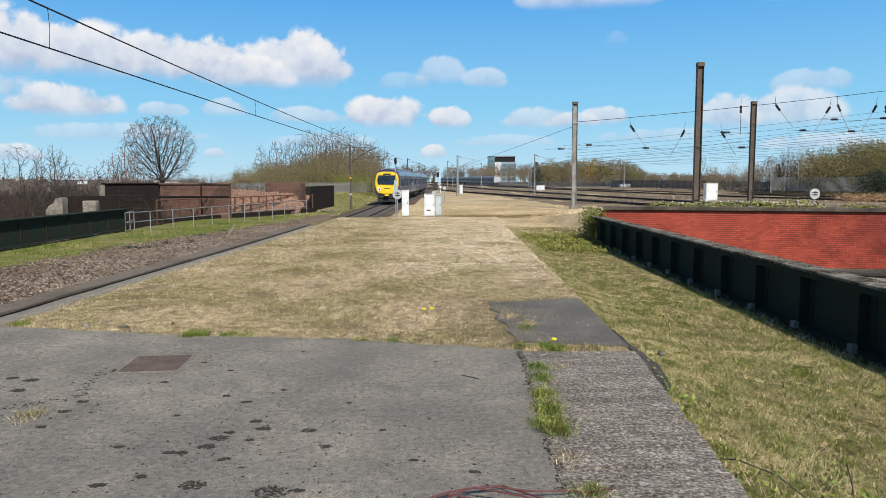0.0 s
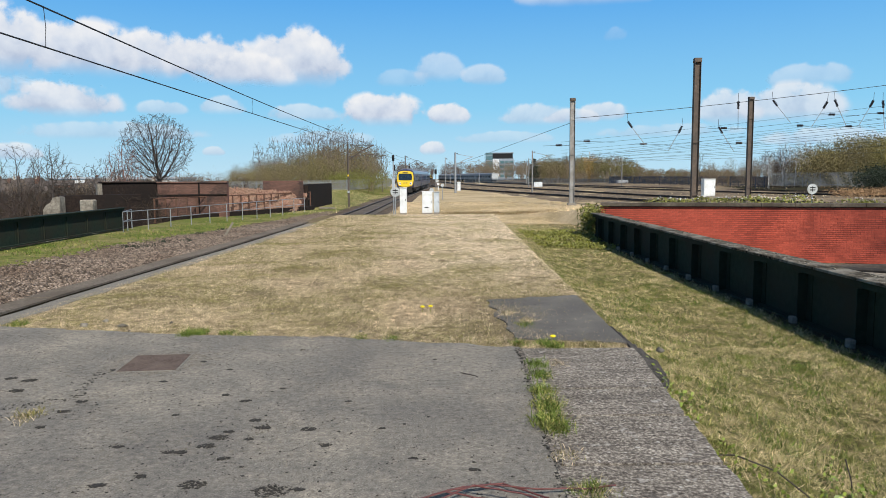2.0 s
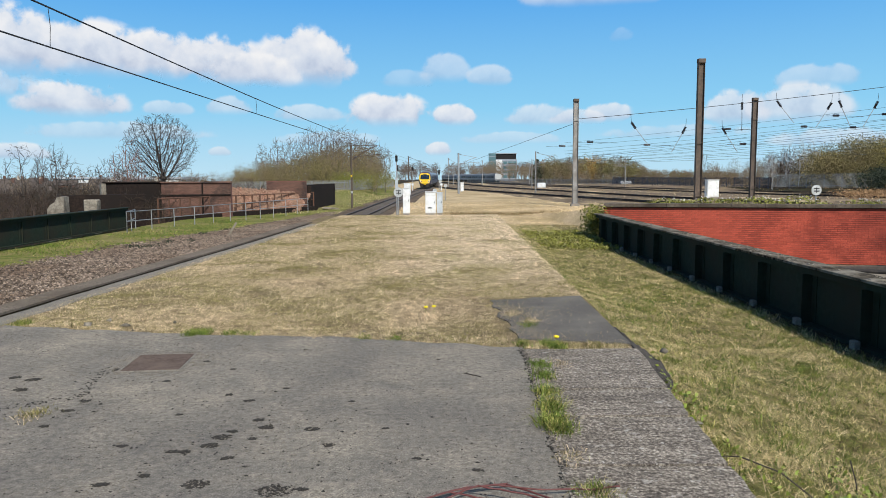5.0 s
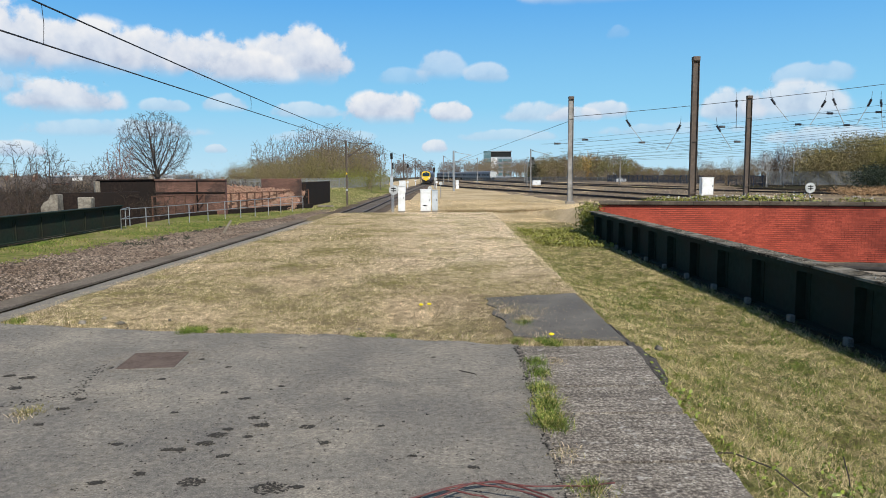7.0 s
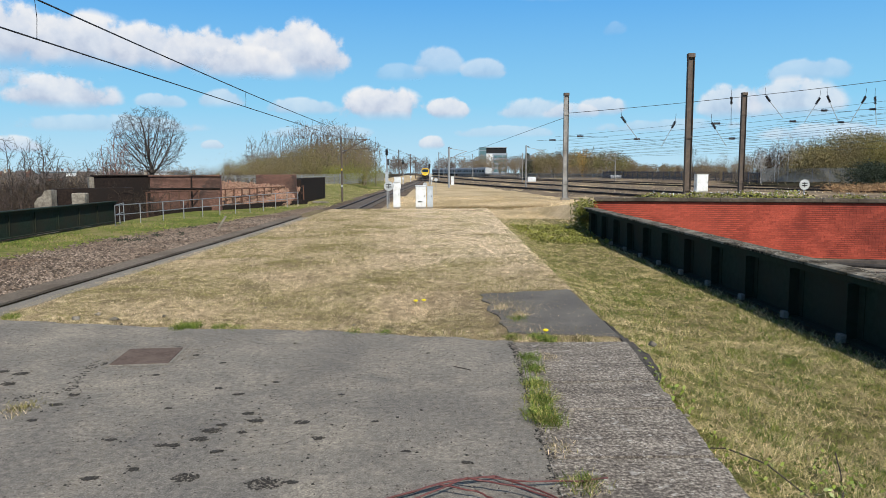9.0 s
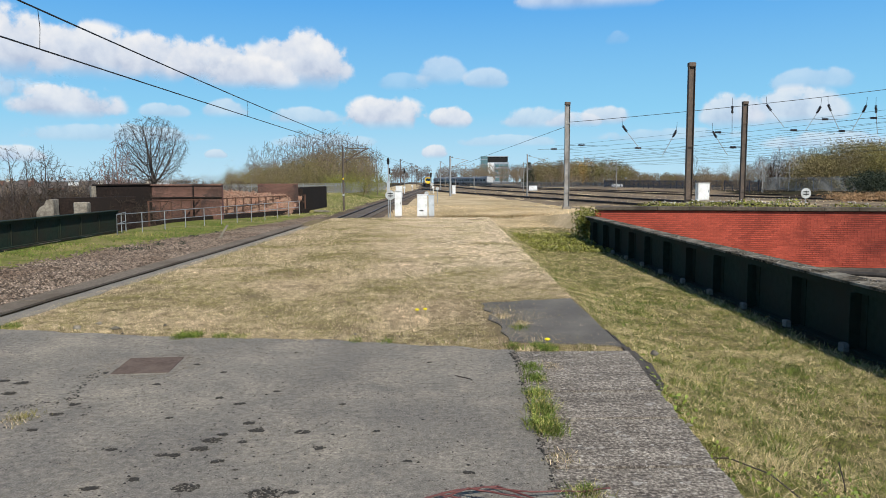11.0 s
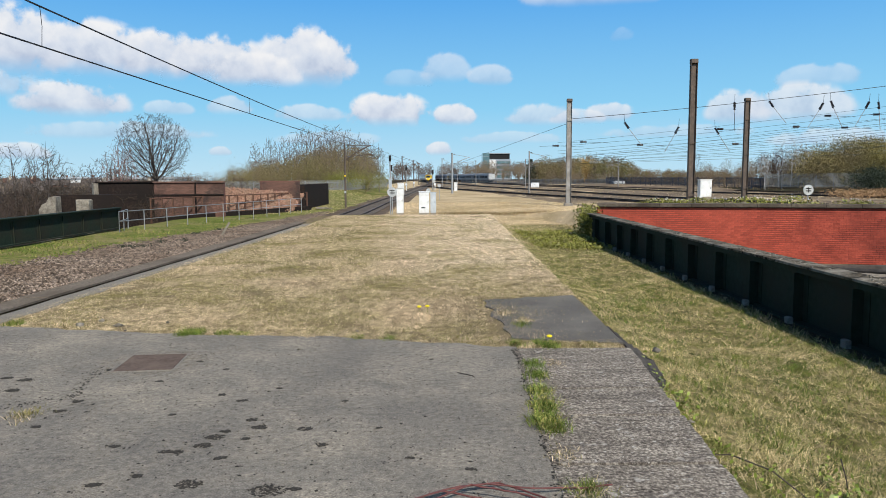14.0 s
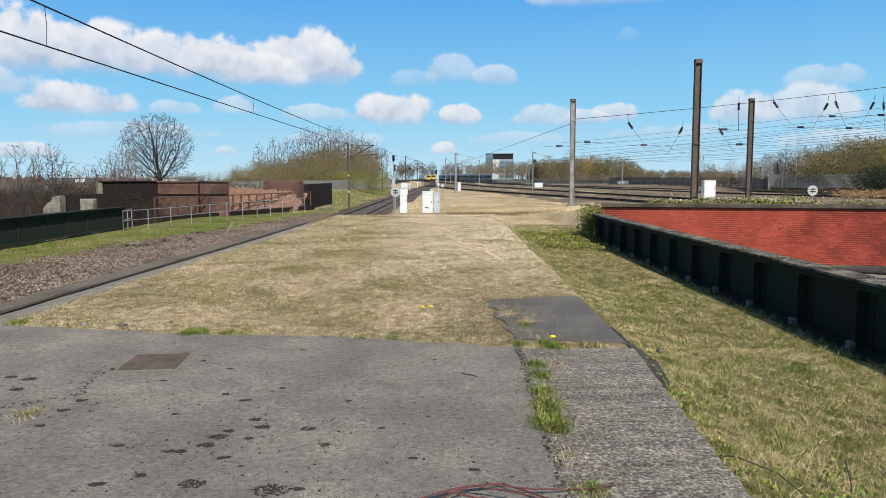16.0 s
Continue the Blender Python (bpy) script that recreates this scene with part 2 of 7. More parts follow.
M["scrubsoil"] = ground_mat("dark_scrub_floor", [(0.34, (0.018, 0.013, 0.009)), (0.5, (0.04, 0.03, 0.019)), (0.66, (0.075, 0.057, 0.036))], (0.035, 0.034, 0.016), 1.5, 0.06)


def asphalt_mat():
    m = bpy.data.materials.new("worn_asphalt")
    m.use_nodes = True
    nt = m.node_tree
    b = nt.nodes["Principled BSDF"]
    tc = nt.nodes.new("ShaderNodeTexCoord").outputs["Object"]
    grain = tex(nt, 110, 4, 0.7, tc)
    col = ramp(nt, grain, [(0.38, (0.095, 0.086, 0.073)), (0.5, (0.155, 0.142, 0.122)), (0.62, (0.25, 0.23, 0.198))])
    worn = tex(nt, 1.1, 12, 0.78, tc, 0.3)
    wornm = ramp(nt, worn, [(0.46, (0, 0, 0)), (0.62, (1, 1, 1))])
    gritty = ramp(nt, tex(nt, 60, 6, 0.75, tc), [(0.38, (0.12, 0.104, 0.082)), (0.5, (0.235, 0.208, 0.168)), (0.62, (0.42, 0.38, 0.315))])
    col = mixc(nt, math_node(nt, "MULTIPLY", wornm, 0.75), col, gritty)
    mottle = ramp(nt, tex(nt, 22, 6, 0.75, tc), [(0.38, (0.70, 0.69, 0.68)), (0.5, (1, 1, 1)), (0.64, (1.33, 1.31, 1.27))])
    col = mixc(nt, 1.0, col, mottle, "MULTIPLY")
    broad = ramp(nt, tex(nt, 0.45, 4, 0.6, tc, 0.5), [(0.36, (0.93, 0.93, 0.94)), (0.62, (1.30, 1.28, 1.23))])
    col = mixc(nt, 1.0, col, broad, "MULTIPLY")
    damp = ramp(nt, tex(nt, 1.6, 6, 0.6, tc), [(0.55, (0, 0, 0)), (0.7, (1, 1, 1))])
    col = mixc(nt, math_node(nt, "MULTIPLY", damp, 0.35), col, (0.11, 0.103, 0.093))
    vor = nt.nodes.new("ShaderNodeTexVoronoi")
    vor.inputs["Scale"].default_value = 5.0
    nt.links.new(tc, vor.inputs["Vector"])
    spot = math_node(nt, "ADD", vor.outputs["Distance"], math_node(nt, "MULTIPLY_ADD", tex(nt, 30, 3, 0.6, tc), 0.22, -0.11))
    spots = ramp(nt, spot, [(0.035, (1, 1, 1)), (0.075, (0, 0, 0))])
    keep = ramp(nt, tex(nt, 1.1, 2, 0.5, tc), [(0.5, (0, 0, 0)), (0.58, (1, 1, 1))])
    col = mixc(nt, math_node(nt, "MULTIPLY", math_node(nt, "MULTIPLY", spots, keep), 0.75), col, (0.045, 0.04, 0.035))
    nt.links.new(col, b.inputs["Base Color"])
    b.inputs["Roughness"].default_value, b.inputs["Specular IOR Level"].default_value = 0.92, 0.25
    bn = nt.nodes.new("ShaderNodeBump")
    bn.inputs["Strength"].default_value, bn.inputs["Distance"].default_value = 0.6, 0.006
    nt.links.new(math_node(nt, "ADD", grain, math_node(nt, "MULTIPLY", worn, 2.0)), bn.inputs["Height"])
    nt.links.new(bn.outputs[0], b.inputs["Normal"])
    return m


M["asphalt"] = asphalt_mat()
M["patch"] = mat("bare_smooth_asphalt", (0.088, 0.079, 0.068), (0.142, 0.129, 0.112), 55, 0.9, 0, 0.35, 1.4, (0.16, 0.145, 0.122), spread=(0.3, 0.7), spec=0.25)


def slab_mat():
    """Worn concrete: pale aggregate, dark lichen blots and streaks along the slab."""
    m = bpy.data.materials.new("worn_concrete_slab")
    m.use_nodes = True
    nt = m.node_tree
    b = nt.nodes["Principled BSDF"]
    tc = nt.nodes.new("ShaderNodeTexCoord").outputs["Object"]
    grain = tex(nt, 42, 10, 0.82, tc)
    col = ramp(nt, grain, [(0.40, (0.05, 0.042, 0.035)), (0.5, (0.165, 0.143, 0.12)), (0.60, (0.46, 0.415, 0.35))])
    st = nt.nodes.new("ShaderNodeMapping")
    st.inputs["Scale"].default_value = (1.0, 3.2, 1.0)
    nt.links.new(tc, st.inputs["Vector"])
    streak = ramp(nt, tex(nt, 1.4, 6, 0.65, st.outputs[0]), [(0.38, (0.8, 0.78, 0.75)), (0.6, (1.25, 1.23, 1.19))])
    col = mixc(nt, 1.0, col, streak, "MULTIPLY")
    pale = ramp(nt, tex(nt, 7, 4, 0.6, tc), [(0.62, (0, 0, 0)), (0.66, (1, 1, 1))])
    col = mixc(nt, math_node(nt, "MULTIPLY", pale, 0.5), col, (0.46, 0.43, 0.38))
    crumb = ramp(nt, tex(nt, 22, 3, 0.5, tc), [(0.66, (0, 0, 0)), (0.69, (1, 1, 1))])
    col = mixc(nt, math_node(nt, "MULTIPLY", crumb, 0.7), col, (0.58, 0.55, 0.49))
    lichen = ramp(nt, tex(nt, 5, 6, 0.65, tc, 0.3), [(0.56, (0, 0, 0)), (0.64, (1, 1, 1))])
    col = mixc(nt, math_node(nt, "MULTIPLY", lichen, 0.55), col, (0.07, 0.06, 0.052))
    nt.links.new(col, b.inputs["Base Color"])
    thin = nt.nodes.new("ShaderNodeMapping")
    thin.inputs["Scale"].default_value, thin.inputs["Rotation"].default_value = (2.2, 20.0, 1.0), (0, 0, 0.06)
    nt.links.new(tc, thin.inputs["Vector"])
    fissure = ramp(nt, tex(nt, 1.6, 8, 0.7, thin.outputs[0], 0.6), [(0.36, (0.42, 0.40, 0.38)), (0.44, (1, 1, 1)), (0.60, (1.0, 1.0, 1.0)), (0.68, (1.35, 1.33, 1.28))])
    col = mixc(nt, 1.0, col, fissure, "MULTIPLY")
    nt.links.new(col, b.inputs["Base Color"])
    b.inputs["Roughness"].default_value, b.inputs["Specular IOR Level"].default_value = 0.95, 0.2
    bn = nt.nodes.new("ShaderNodeBump")
    bn.inputs["Strength"].default_value, bn.inputs["Distance"].default_value = 0.5, 0.008
    nt.links.new(grain, bn.inputs["Height"])
    nt.links.new(bn.outputs[0], b.inputs["Normal"])
    return m


M["slab"] = slab_mat()


# ---------------------------------------------------------------- building helpers
def part(name, bm, material, parent=None, label=""):
    me = bpy.data.meshes.new(name)
    bm.to_mesh(me)
    bm.free()
    ob = new(name, me)
    me.materials.append(material)
    if parent is not None:
        ob.parent = parent
    if label:
        ob["label"] = label
    return ob


def raw(name, verts, faces, material, parent=None, smooth=False):
    me = bpy.data.meshes.new(name)
    me.from_pydata([tuple(v) for v in verts], [], [tuple(f) for f in faces])
    me.materials.append(material)
    if smooth:
        me.polygons.foreach_set("use_smooth", [True] * len(me.polygons))
    ob = new(name, me)
    if parent is not None:
        ob.parent = parent
    return ob


def empty(name, m, label, category, group="", kind=""):
    ob = new(name)
    ob.empty_display_size = 0.2
    ob.matrix_world = m
    return tagged(ob, label, category, group, kind)


def box(bm, x0, x1, y0, y1, z0, z1, bevel=0.0):
    r = bmesh.ops.create_cube(bm, size=1, matrix=Matrix.LocRotScale(((x0 + x1) / 2, (y0 + y1) / 2, (z0 + z1) / 2), None, (x1 - x0, y1 - y0, z1 - z0)))
    if bevel:
        edges = list({e for v in r["verts"] for e in v.link_edges})
        bmesh.ops.bevel(bm, geom=edges, offset=bevel, segments=1, affect="EDGES")
    return bm


def boxed(x0, x1, y0, y1, z0, z1, bevel=0.0):
    return box(bmesh.new(), x0, x1, y0, y1, z0, z1, bevel)


def tube(bm, p0, p1, r0, r1=None, n=8):
    p0, p1 = Vector(p0), Vector(p1)
    d = p1 - p0
    m = Matrix.Translation((p0 + p1) / 2) @ d.to_track_quat("Z", "Y").to_matrix().to_4x4()
    bmesh.ops.create_cone(bm, cap_ends=True, segments=n, radius1=r0, radius2=r0 if r1 is None else r1, depth=d.length, matrix=m)
    return bm


def tubed(p0, p1, r0, r1=None, n=8):
    return tube(bmesh.new(), p0, p1, r0, r1, n)


def polyline(bm, pts, r, n=5):
    """A thin tube along points, as one skin."""
    rings = []
    for i, p in enumerate(pts):
        p = Vector(p)
        d = (Vector(pts[min(i + 1, len(pts) - 1)]) - Vector(pts[max(i - 1, 0)])).normalized()
        q = d.to_track_quat("Z", "Y")
        rings.append([bm.verts.new(p + q @ Vector((r * math.cos(2 * math.pi * k / n), r * math.sin(2 * math.pi * k / n), 0))) for k in range(n)])
    for a_, b_ in zip(rings, rings[1:]):
        for k in range(n):
            bm.faces.new((a_[k], a_[(k + 1) % n], b_[(k + 1) % n], b_[k]))
    bm.faces.new(rings[0][::-1])
    bm.faces.new(rings[-1])
    return bm


def prism(bm, outline, z0, z1):
    """An upright slab over a plan outline."""
    lo = [bm.verts.new((x, y, z0)) for x, y in outline]
    hi = [bm.verts.new((x, y, z1)) for x, y in outline]
    n = len(outline)
    for k in range(n):
        bm.faces.new((lo[k], lo[(k + 1) % n], hi[(k + 1) % n], hi[k]))
    bm.faces.new(hi)
    bm.faces.new(lo[::-1])
    bmesh.ops.recalc_face_normals(bm, faces=bm.faces)
    return bm


def smooth_curve(rows):
    """x over y through the rows, with no overshoot to speak of."""
    ys = np.array([r[0] for r in rows], float)
    xs = np.array([r[1] for r in rows], float)
    sl = np.gradient(xs, ys)

    def at(y):
        y = min(max(y, ys[0]), ys[-1])
        i = min(int(np.searchsorted(ys, y, side="right")) - 1, len(ys) - 2)
        h = ys[i + 1] - ys[i]
        u = (y - ys[i]) / h
        return float((2 * u**3 - 3 * u**2 + 1) * xs[i] + (u**3 - 2 * u**2 + u) * h * sl[i] + (3 * u**2 - 2 * u**3) * xs[i + 1] + (u**3 - u**2) * h * sl[i + 1])
    return at


RAIL = -0.95      # rail head, with the platform top at 0
main_line = smooth_curve([(-30, -8.6), (0, -8.0), (15, -7.6), (30, -7.05), (45, -6.45), (53, -6.2), (65, -6.05), (78, -5.95), (93, -5.62), (110, -5.3), (145, -4.6),
                          (206, -3.65), (248, -3.1), (297, -3.1), (317, -3.5), (357, -4.9), (377, -6.0), (420, -9.2), (480, -15), (560, -26), (700, -52)])
left_edge = smooth_curve([(-8, -6.17), (10, -5.92), (19, -5.57), (33, -5.27)])
right_edge = smooth_curve([(-8, 1.35), (3.8, 1.62), (7.4, 1.89), (10.3, 1.98), (14.3, 2.0), (33, 2.4)])


# ---------------------------------------------------------------- ground and distance
def ground_height(x, y):
    z = RAIL - 0.20
    if x < -17.5:                                   # the land falls away beyond the bridge
        k = min((-17.5 - x) / 6, 1) * min(max((120 - y) / 50, 0.12), 1)
        z -= 6.0 * k
    wall_y = 29.65 - 0.26 * (x - 6.25)
    if x > 6.5 and y < wall_y:                      # gap between the girder and the brick wall
        z = -1.58
    if x > 7.2 and wall_y <= y < 60:                # made ground behind the wall
        z = max(z, 0.25 - max(0, y - 33) * 0.06)
    if 0.5 < x <= 7.2 and y < 52 and not (x > 6.5 and y < wall_y):   # filled trackbed beside the platform
        k = min(max((y - 29) / 20, 0), 1)
        k = k * k * (3 - 2 * k)
        side = 1.0 if y < 33 else min(max((x - 0.5) / 2.5, 0), 1)
        low = -0.72
        if x < 3.6 and y < 34:
            low += 0.42 * (3.6 - x) / 1.8 if x > 1.8 else 0.42
        z += (low - z) * (1 - k) * side
    if -17.5 < x < -12.5 and y < 62:                # the verge rises to the foot of the girder
        z += 0.15 * min((-12.5 - x) / 2.5, 1) * min((62 - y) / 15, 1)
    if 95 < y < 240 and x > 38:                     # raised margin under the yard fences
        d1, d2 = ((x - 57.4) * 10 + (y - 128) * 10.4) / 14.4, ((x - 46) * 71.7 + (y - 200) * 11.3) / 72.6
        z += 0.65 * min(max((min(d1, d2) + 3.5) / 2.5, 0), 1) * min((240 - y) / 30, 1)
    if 70 < y < 230 and -45 < x < main_line(y) - 4.5:   # low bank under the fence
        z += 0.95 * min((y - 70) / 25, 1, (230 - y) / 40) * min((main_line(y) - 4.5 - x) / 4, 1)
    d = math.hypot(x, y)
    z -= max(0, d - 500) * 0.004
    return z + 0.05 * noise.noise((x * 0.35, y * 0.35, 3))


GRID = []


def ground_at(p):
    """Heights of the built ground under plan points."""
    xs, ys, h = GRID
    i = np.clip(np.searchsorted(xs, p[:, 0]) - 1, 0, len(xs) - 2)
    j = np.clip(np.searchsorted(ys, p[:, 1]) - 1, 0, len(ys) - 2)
    u = (p[:, 0] - xs[i]) / (xs[i + 1] - xs[i])
    v = (p[:, 1] - ys[j]) / (ys[j + 1] - ys[j])
    return (h[j, i] * (1 - u) + h[j, i + 1] * u) * (1 - v) + (h[j + 1, i] * (1 - u) + h[j + 1, i + 1] * u) * v


def build_ground():
    def lines(fine0, fine1, step, lo, hi):
        out = list(np.arange(fine0, fine1 + 0.01, step))
        v, s = fine1, step
        while v < hi:
            s *= 1.25
            v += s
            out.append(min(v, hi))
        v, s = fine0, step
        while v > lo:
            s *= 1.25
            v -= s
            out.insert(0, max(v, lo))
        return out
    xs, ys = lines(-26, 22, 0.6, -3900, 3900), lines(-6, 64, 0.7, -3900, 3900)
    verts = [(x, y, ground_height(x, y)) for y in ys for x in xs]
    GRID.extend([np.array(xs), np.array(ys), np.array([v[2] for v in verts]).reshape(len(ys), len(xs))])
    nx = len(xs)
    faces = [(j * nx + i, j * nx + i + 1, (j + 1) * nx + i + 1, (j + 1) * nx + i) for j in range(len(ys) - 1) for i in range(nx - 1)]
    ob = raw("ground", verts, faces, M["field"], smooth=True)
    ob.data.materials.append(M["lawn"])
    ob.data.materials.append(M["green"])
    ob.data.materials.append(M["gravel"])
    ob.data.materials.append(M["trackbed"])
    ob.data.materials.append(M["scrubsoil"])
    for p in ob.data.polygons:
        x, y = p.center.x, p.center.y
        wob = 0.7 * noise.noise((x * 0.3, y * 0.3, 9))
        if x < -18.5 or y > 520 or (x > 60 + 40 * wob and y > 100):
            p.material_index = 5
        elif 1.0 < x < 6.6 and y < 31 + 3 * wob:
            p.material_index = 1
        elif 2.4 < x < 7 and y < 40 + 4 * wob and x > 2.4 + (y - 31) * 0.15:
            p.material_index = 1
        elif x < np.interp(y, [20, 30, 39, 48, 60, 95], [-13.8, -13.4, -12.2, -10.6, -9.4, -8.6]) + wob and -19 < x and y < 110:
            p.material_index = 2
        elif main_line(y) - 2.6 + wob * 0.6 < x < main_line(y) + 2.4 + wob * 0.6 and y < 240 or x < main_line(y) and y < 60:
            p.material_index = 3
        elif x < main_line(y) - 2.2 + wob and y < 160 and x > -60:
            p.material_index = 2
        elif x > 6.5 and y < 29.2 - 0.26 * (x - 6.25):
            p.material_index = 4
        elif y > 62 + 10 * wob and -8 < x < 260 and y < 520 and x > (y - 150) * 0.02 + 10 - 0.1 * max(0, y - 62) and wob > -0.25:
            p.material_index = 4 if x > 14 - (y - 69) * 0.1 else 0
    return tagged(ob, "dry brown railway field with green verges and ballast", "ground", kind="structure")


build_ground()

# ---------------------------------------------------------------- platform
outline = [(left_edge(y), y) for y in np.linspace(-8, 32.6, 30)] + [(right_edge(y), y) for y in np.linspace(32.4, -8, 30)]
platform = tagged(part("platform", prism(bmesh.new(), outline, -1.3, -0.02), M["soil"]), "raised platform top overgrown with short dry grass", "platform", kind="structure")

random.seed(4)
front = []
for x in np.linspace(-5.15, 0.78, 60):
    base = np.interp(x, [-5.2, -2.8, -1.1, 0.8], [8.42, 7.86, 7.68, 7.16])
    front.append((float(x), float(base) + 0.07 * noise.noise((x * 3, 0, 0)) + random.uniform(-0.02, 0.02)))
asphalt_outline = front + [(0.76, 6.4), (0.74, 5.5), (0.70, 4.6), (0.68, 3), (0.6, -8), (-5.5, -8), (-5.2, 3)]
tagged(part("pavement", prism(bmesh.new(), asphalt_outline, -0.05, 0.0), M["asphalt"]), "worn grey asphalt platform surface with dark spots", "pavement", kind="structure")

patch_pts = []
for k in range(40):
    u = k / 40 * 4
    c = [(0.62, 10.0), (1.93, 10.35), (1.90, 7.35), (0.78, 7.60)]
    p, q = c[int(u)], c[(int(u) + 1) % 4]
    w = u - int(u)
    patch_pts.append((p[0] + (q[0] - p[0]) * w + 0.07 * noise.noise((k * 0.9, 1, 0)) * (0.3 if int(u) == 1 else 3.0 if int(u) == 3 else 1), p[1] + (q[1] - p[1]) * w + 0.10 * noise.noise((k * 0.9, 5, 0))))
tagged(part("asphalt_patch", prism(bmesh.new(), patch_pts, -0.05, -0.004), M["patch"]), "bare dark asphalt patch amid platform grass", "asphalt", kind="structure")

# ---------------------------------------------------------------- plate girders
def plate_girder(x, y0, y1, base, top, side, label, feet=True, deep=0.19, pitch=1.64, first=0.0):
    """A bridge edge girder along y; side is the way its stiffeners face."""
    g = empty("bridge_girder", Matrix.Translation((x, (y0 + y1) / 2, base)), label, "bridge girder")
    first -= (y0 + y1) / 2
    y0, y1, h = y0 - (y0 + y1) / 2, (y1 - y0) / 2, top - base
    part("web", boxed(-0.02, 0.02, y0, y1, 0.05, h - 0.03), M["girder"], g)
    part("top_flange", boxed(-0.21, 0.21, y0, y1, h - 0.03, h + 0.012, 0.006), M["flange"] if feet else M["girder"], g, "lichen-stained grey top flange" if feet else "")
    part("bottom_flange", boxed(-0.2, 0.2, y0, y1, 0.0, 0.05), M["girder"], g)
    part("angle", boxed(min(0.02 * side, 0.13 * side), max(0.02 * side, 0.13 * side), y0, y1, h - 0.14, h - 0.032), M["girder"], g)
    for k in range(int((y1 - first) / pitch) + 1):
        yy = first + k * pitch
        a_, b_ = sorted((0.022 * side, deep * side))
        st = part("stiffener", boxed(a_, b_, yy - 0.012, yy + 0.012, 0.051, h - 0.142), M["girder"], g)
        part("angle_plate", boxed(min(0.022 * side, 0.032 * side), max(0.022 * side, 0.032 * side), yy - 0.16, yy + 0.10, 0.051, h - 0.142), M["girder"], st)
        a_, b_ = sorted((0.201 * side, 0.29 * side))
        feet and part("foot_block", boxed(a_, b_, yy - 0.07, yy + 0.07, -0.02, 0.12, 0.01), M["concrete"], g, "grey concrete foot block")
    return g


plate_girder(5.95, 2.0, 28.0, -0.72, 0.256, -1, "dark green riveted plate girder parapet with lichened top", True, 0.19, 1.675, 3.3)
plate_girder(-16.75, 4.0, 38.4, -0.90, 0.17, 1, "dark green plate girder parapet beside the old trackbed", False, 0.07, 1.9, 4.1)


# ---------------------------------------------------------------- brick walls
def brick_wall(name, origin, along, length, z0, z1, brick_m, rest_m, label, thick=0.36, parts=300, near=0.0):
    """A wall whose face looks to the right of 'along' turned back, with proud bricks over recessed mortar."""
    d = Vector((along[0], along[1], 0)).normalized()
    ang = math.atan2(d.y, d.x)
    w = part("wall_" + name, boxed(0, length, 0.012, thick, z0, z1), M["mortar"])
    w.matrix_world = Matrix.Translation((origin[0], origin[1], 0)) @ Matrix.Rotation(ang, 4, "Z")
    tagged(w, label, "brick wall", kind="structure")
    bl, bh, j, v = 0.219, 0.061, 0.014, 0.006
    one = bmesh.new()
    box(one, 0, bl, -0.004, 0.05, 0, bh)
    me = bpy.data.meshes.new("brick")
    one.to_mesh(me)
    one.free()
    me.materials.append(brick_m)
    spots = []
    rows = int((z1 - z0) / (bh + j))
    for r in range(rows):
        x = -0.11 if r % 2 else 0.0
        while x < length - 0.02:
            spots.append((max(x, 0.0), min(x + bl, length) - max(x, 0.0), z0 + 0.004 + r * (bh + j)))
            x += bl + v
    full = sorted((s for s in spots if s[1] > bl - 0.001), key=lambda s: abs(s[0] - near) + abs(s[2] - z1) * 0.7)[:parts]
    chosen = set(full)
    for x, l, z in full:
        ob = new("brick", me)
        ob.parent = w
        ob.location = (x, random.uniform(-0.003, 0.003), z)
    verts, faces = [], []
    for s in spots:
        if s in chosen:
            continue
        x, l, z = s
        f = random.uniform(-0.007, 0.0)
        k = len(verts)
        verts += [(x, f, z), (x + l, f, z), (x + l, f, z + bh), (x, f, z + bh), (x, 0.05, z), (x + l, 0.05, z), (x + l, 0.05, z + bh), (x, 0.05, z + bh)]
        faces += [(k, k + 1, k + 2, k + 3), (k + 4, k, k + 3, k + 7), (k + 1, k + 5, k + 6, k + 2), (k + 3, k + 2, k + 6, k + 7), (k + 4, k + 5, k + 1, k)]
    ob = raw("brickwork", verts, faces, rest_m, w)
    ob["kind"] = "stuff"
    return w


def wall_coping(origin, along, length, z, width, height, n, label, m):
    d = Vector((along[0], along[1], 0)).normalized()
    e_ = empty("wall_coping", Matrix.Translation((origin[0], origin[1], z)) @ Matrix.Rotation(math.atan2(d.y, d.x), 4, "Z"), label, "wall coping", kind="structure")
    for k in range(n):
        part("coping_stone", boxed(length * k / n + 0.004, length * (k + 1) / n - 0.004, -0.11, width - 0.11, 0, height, 0.012), m, e_)
    return e_


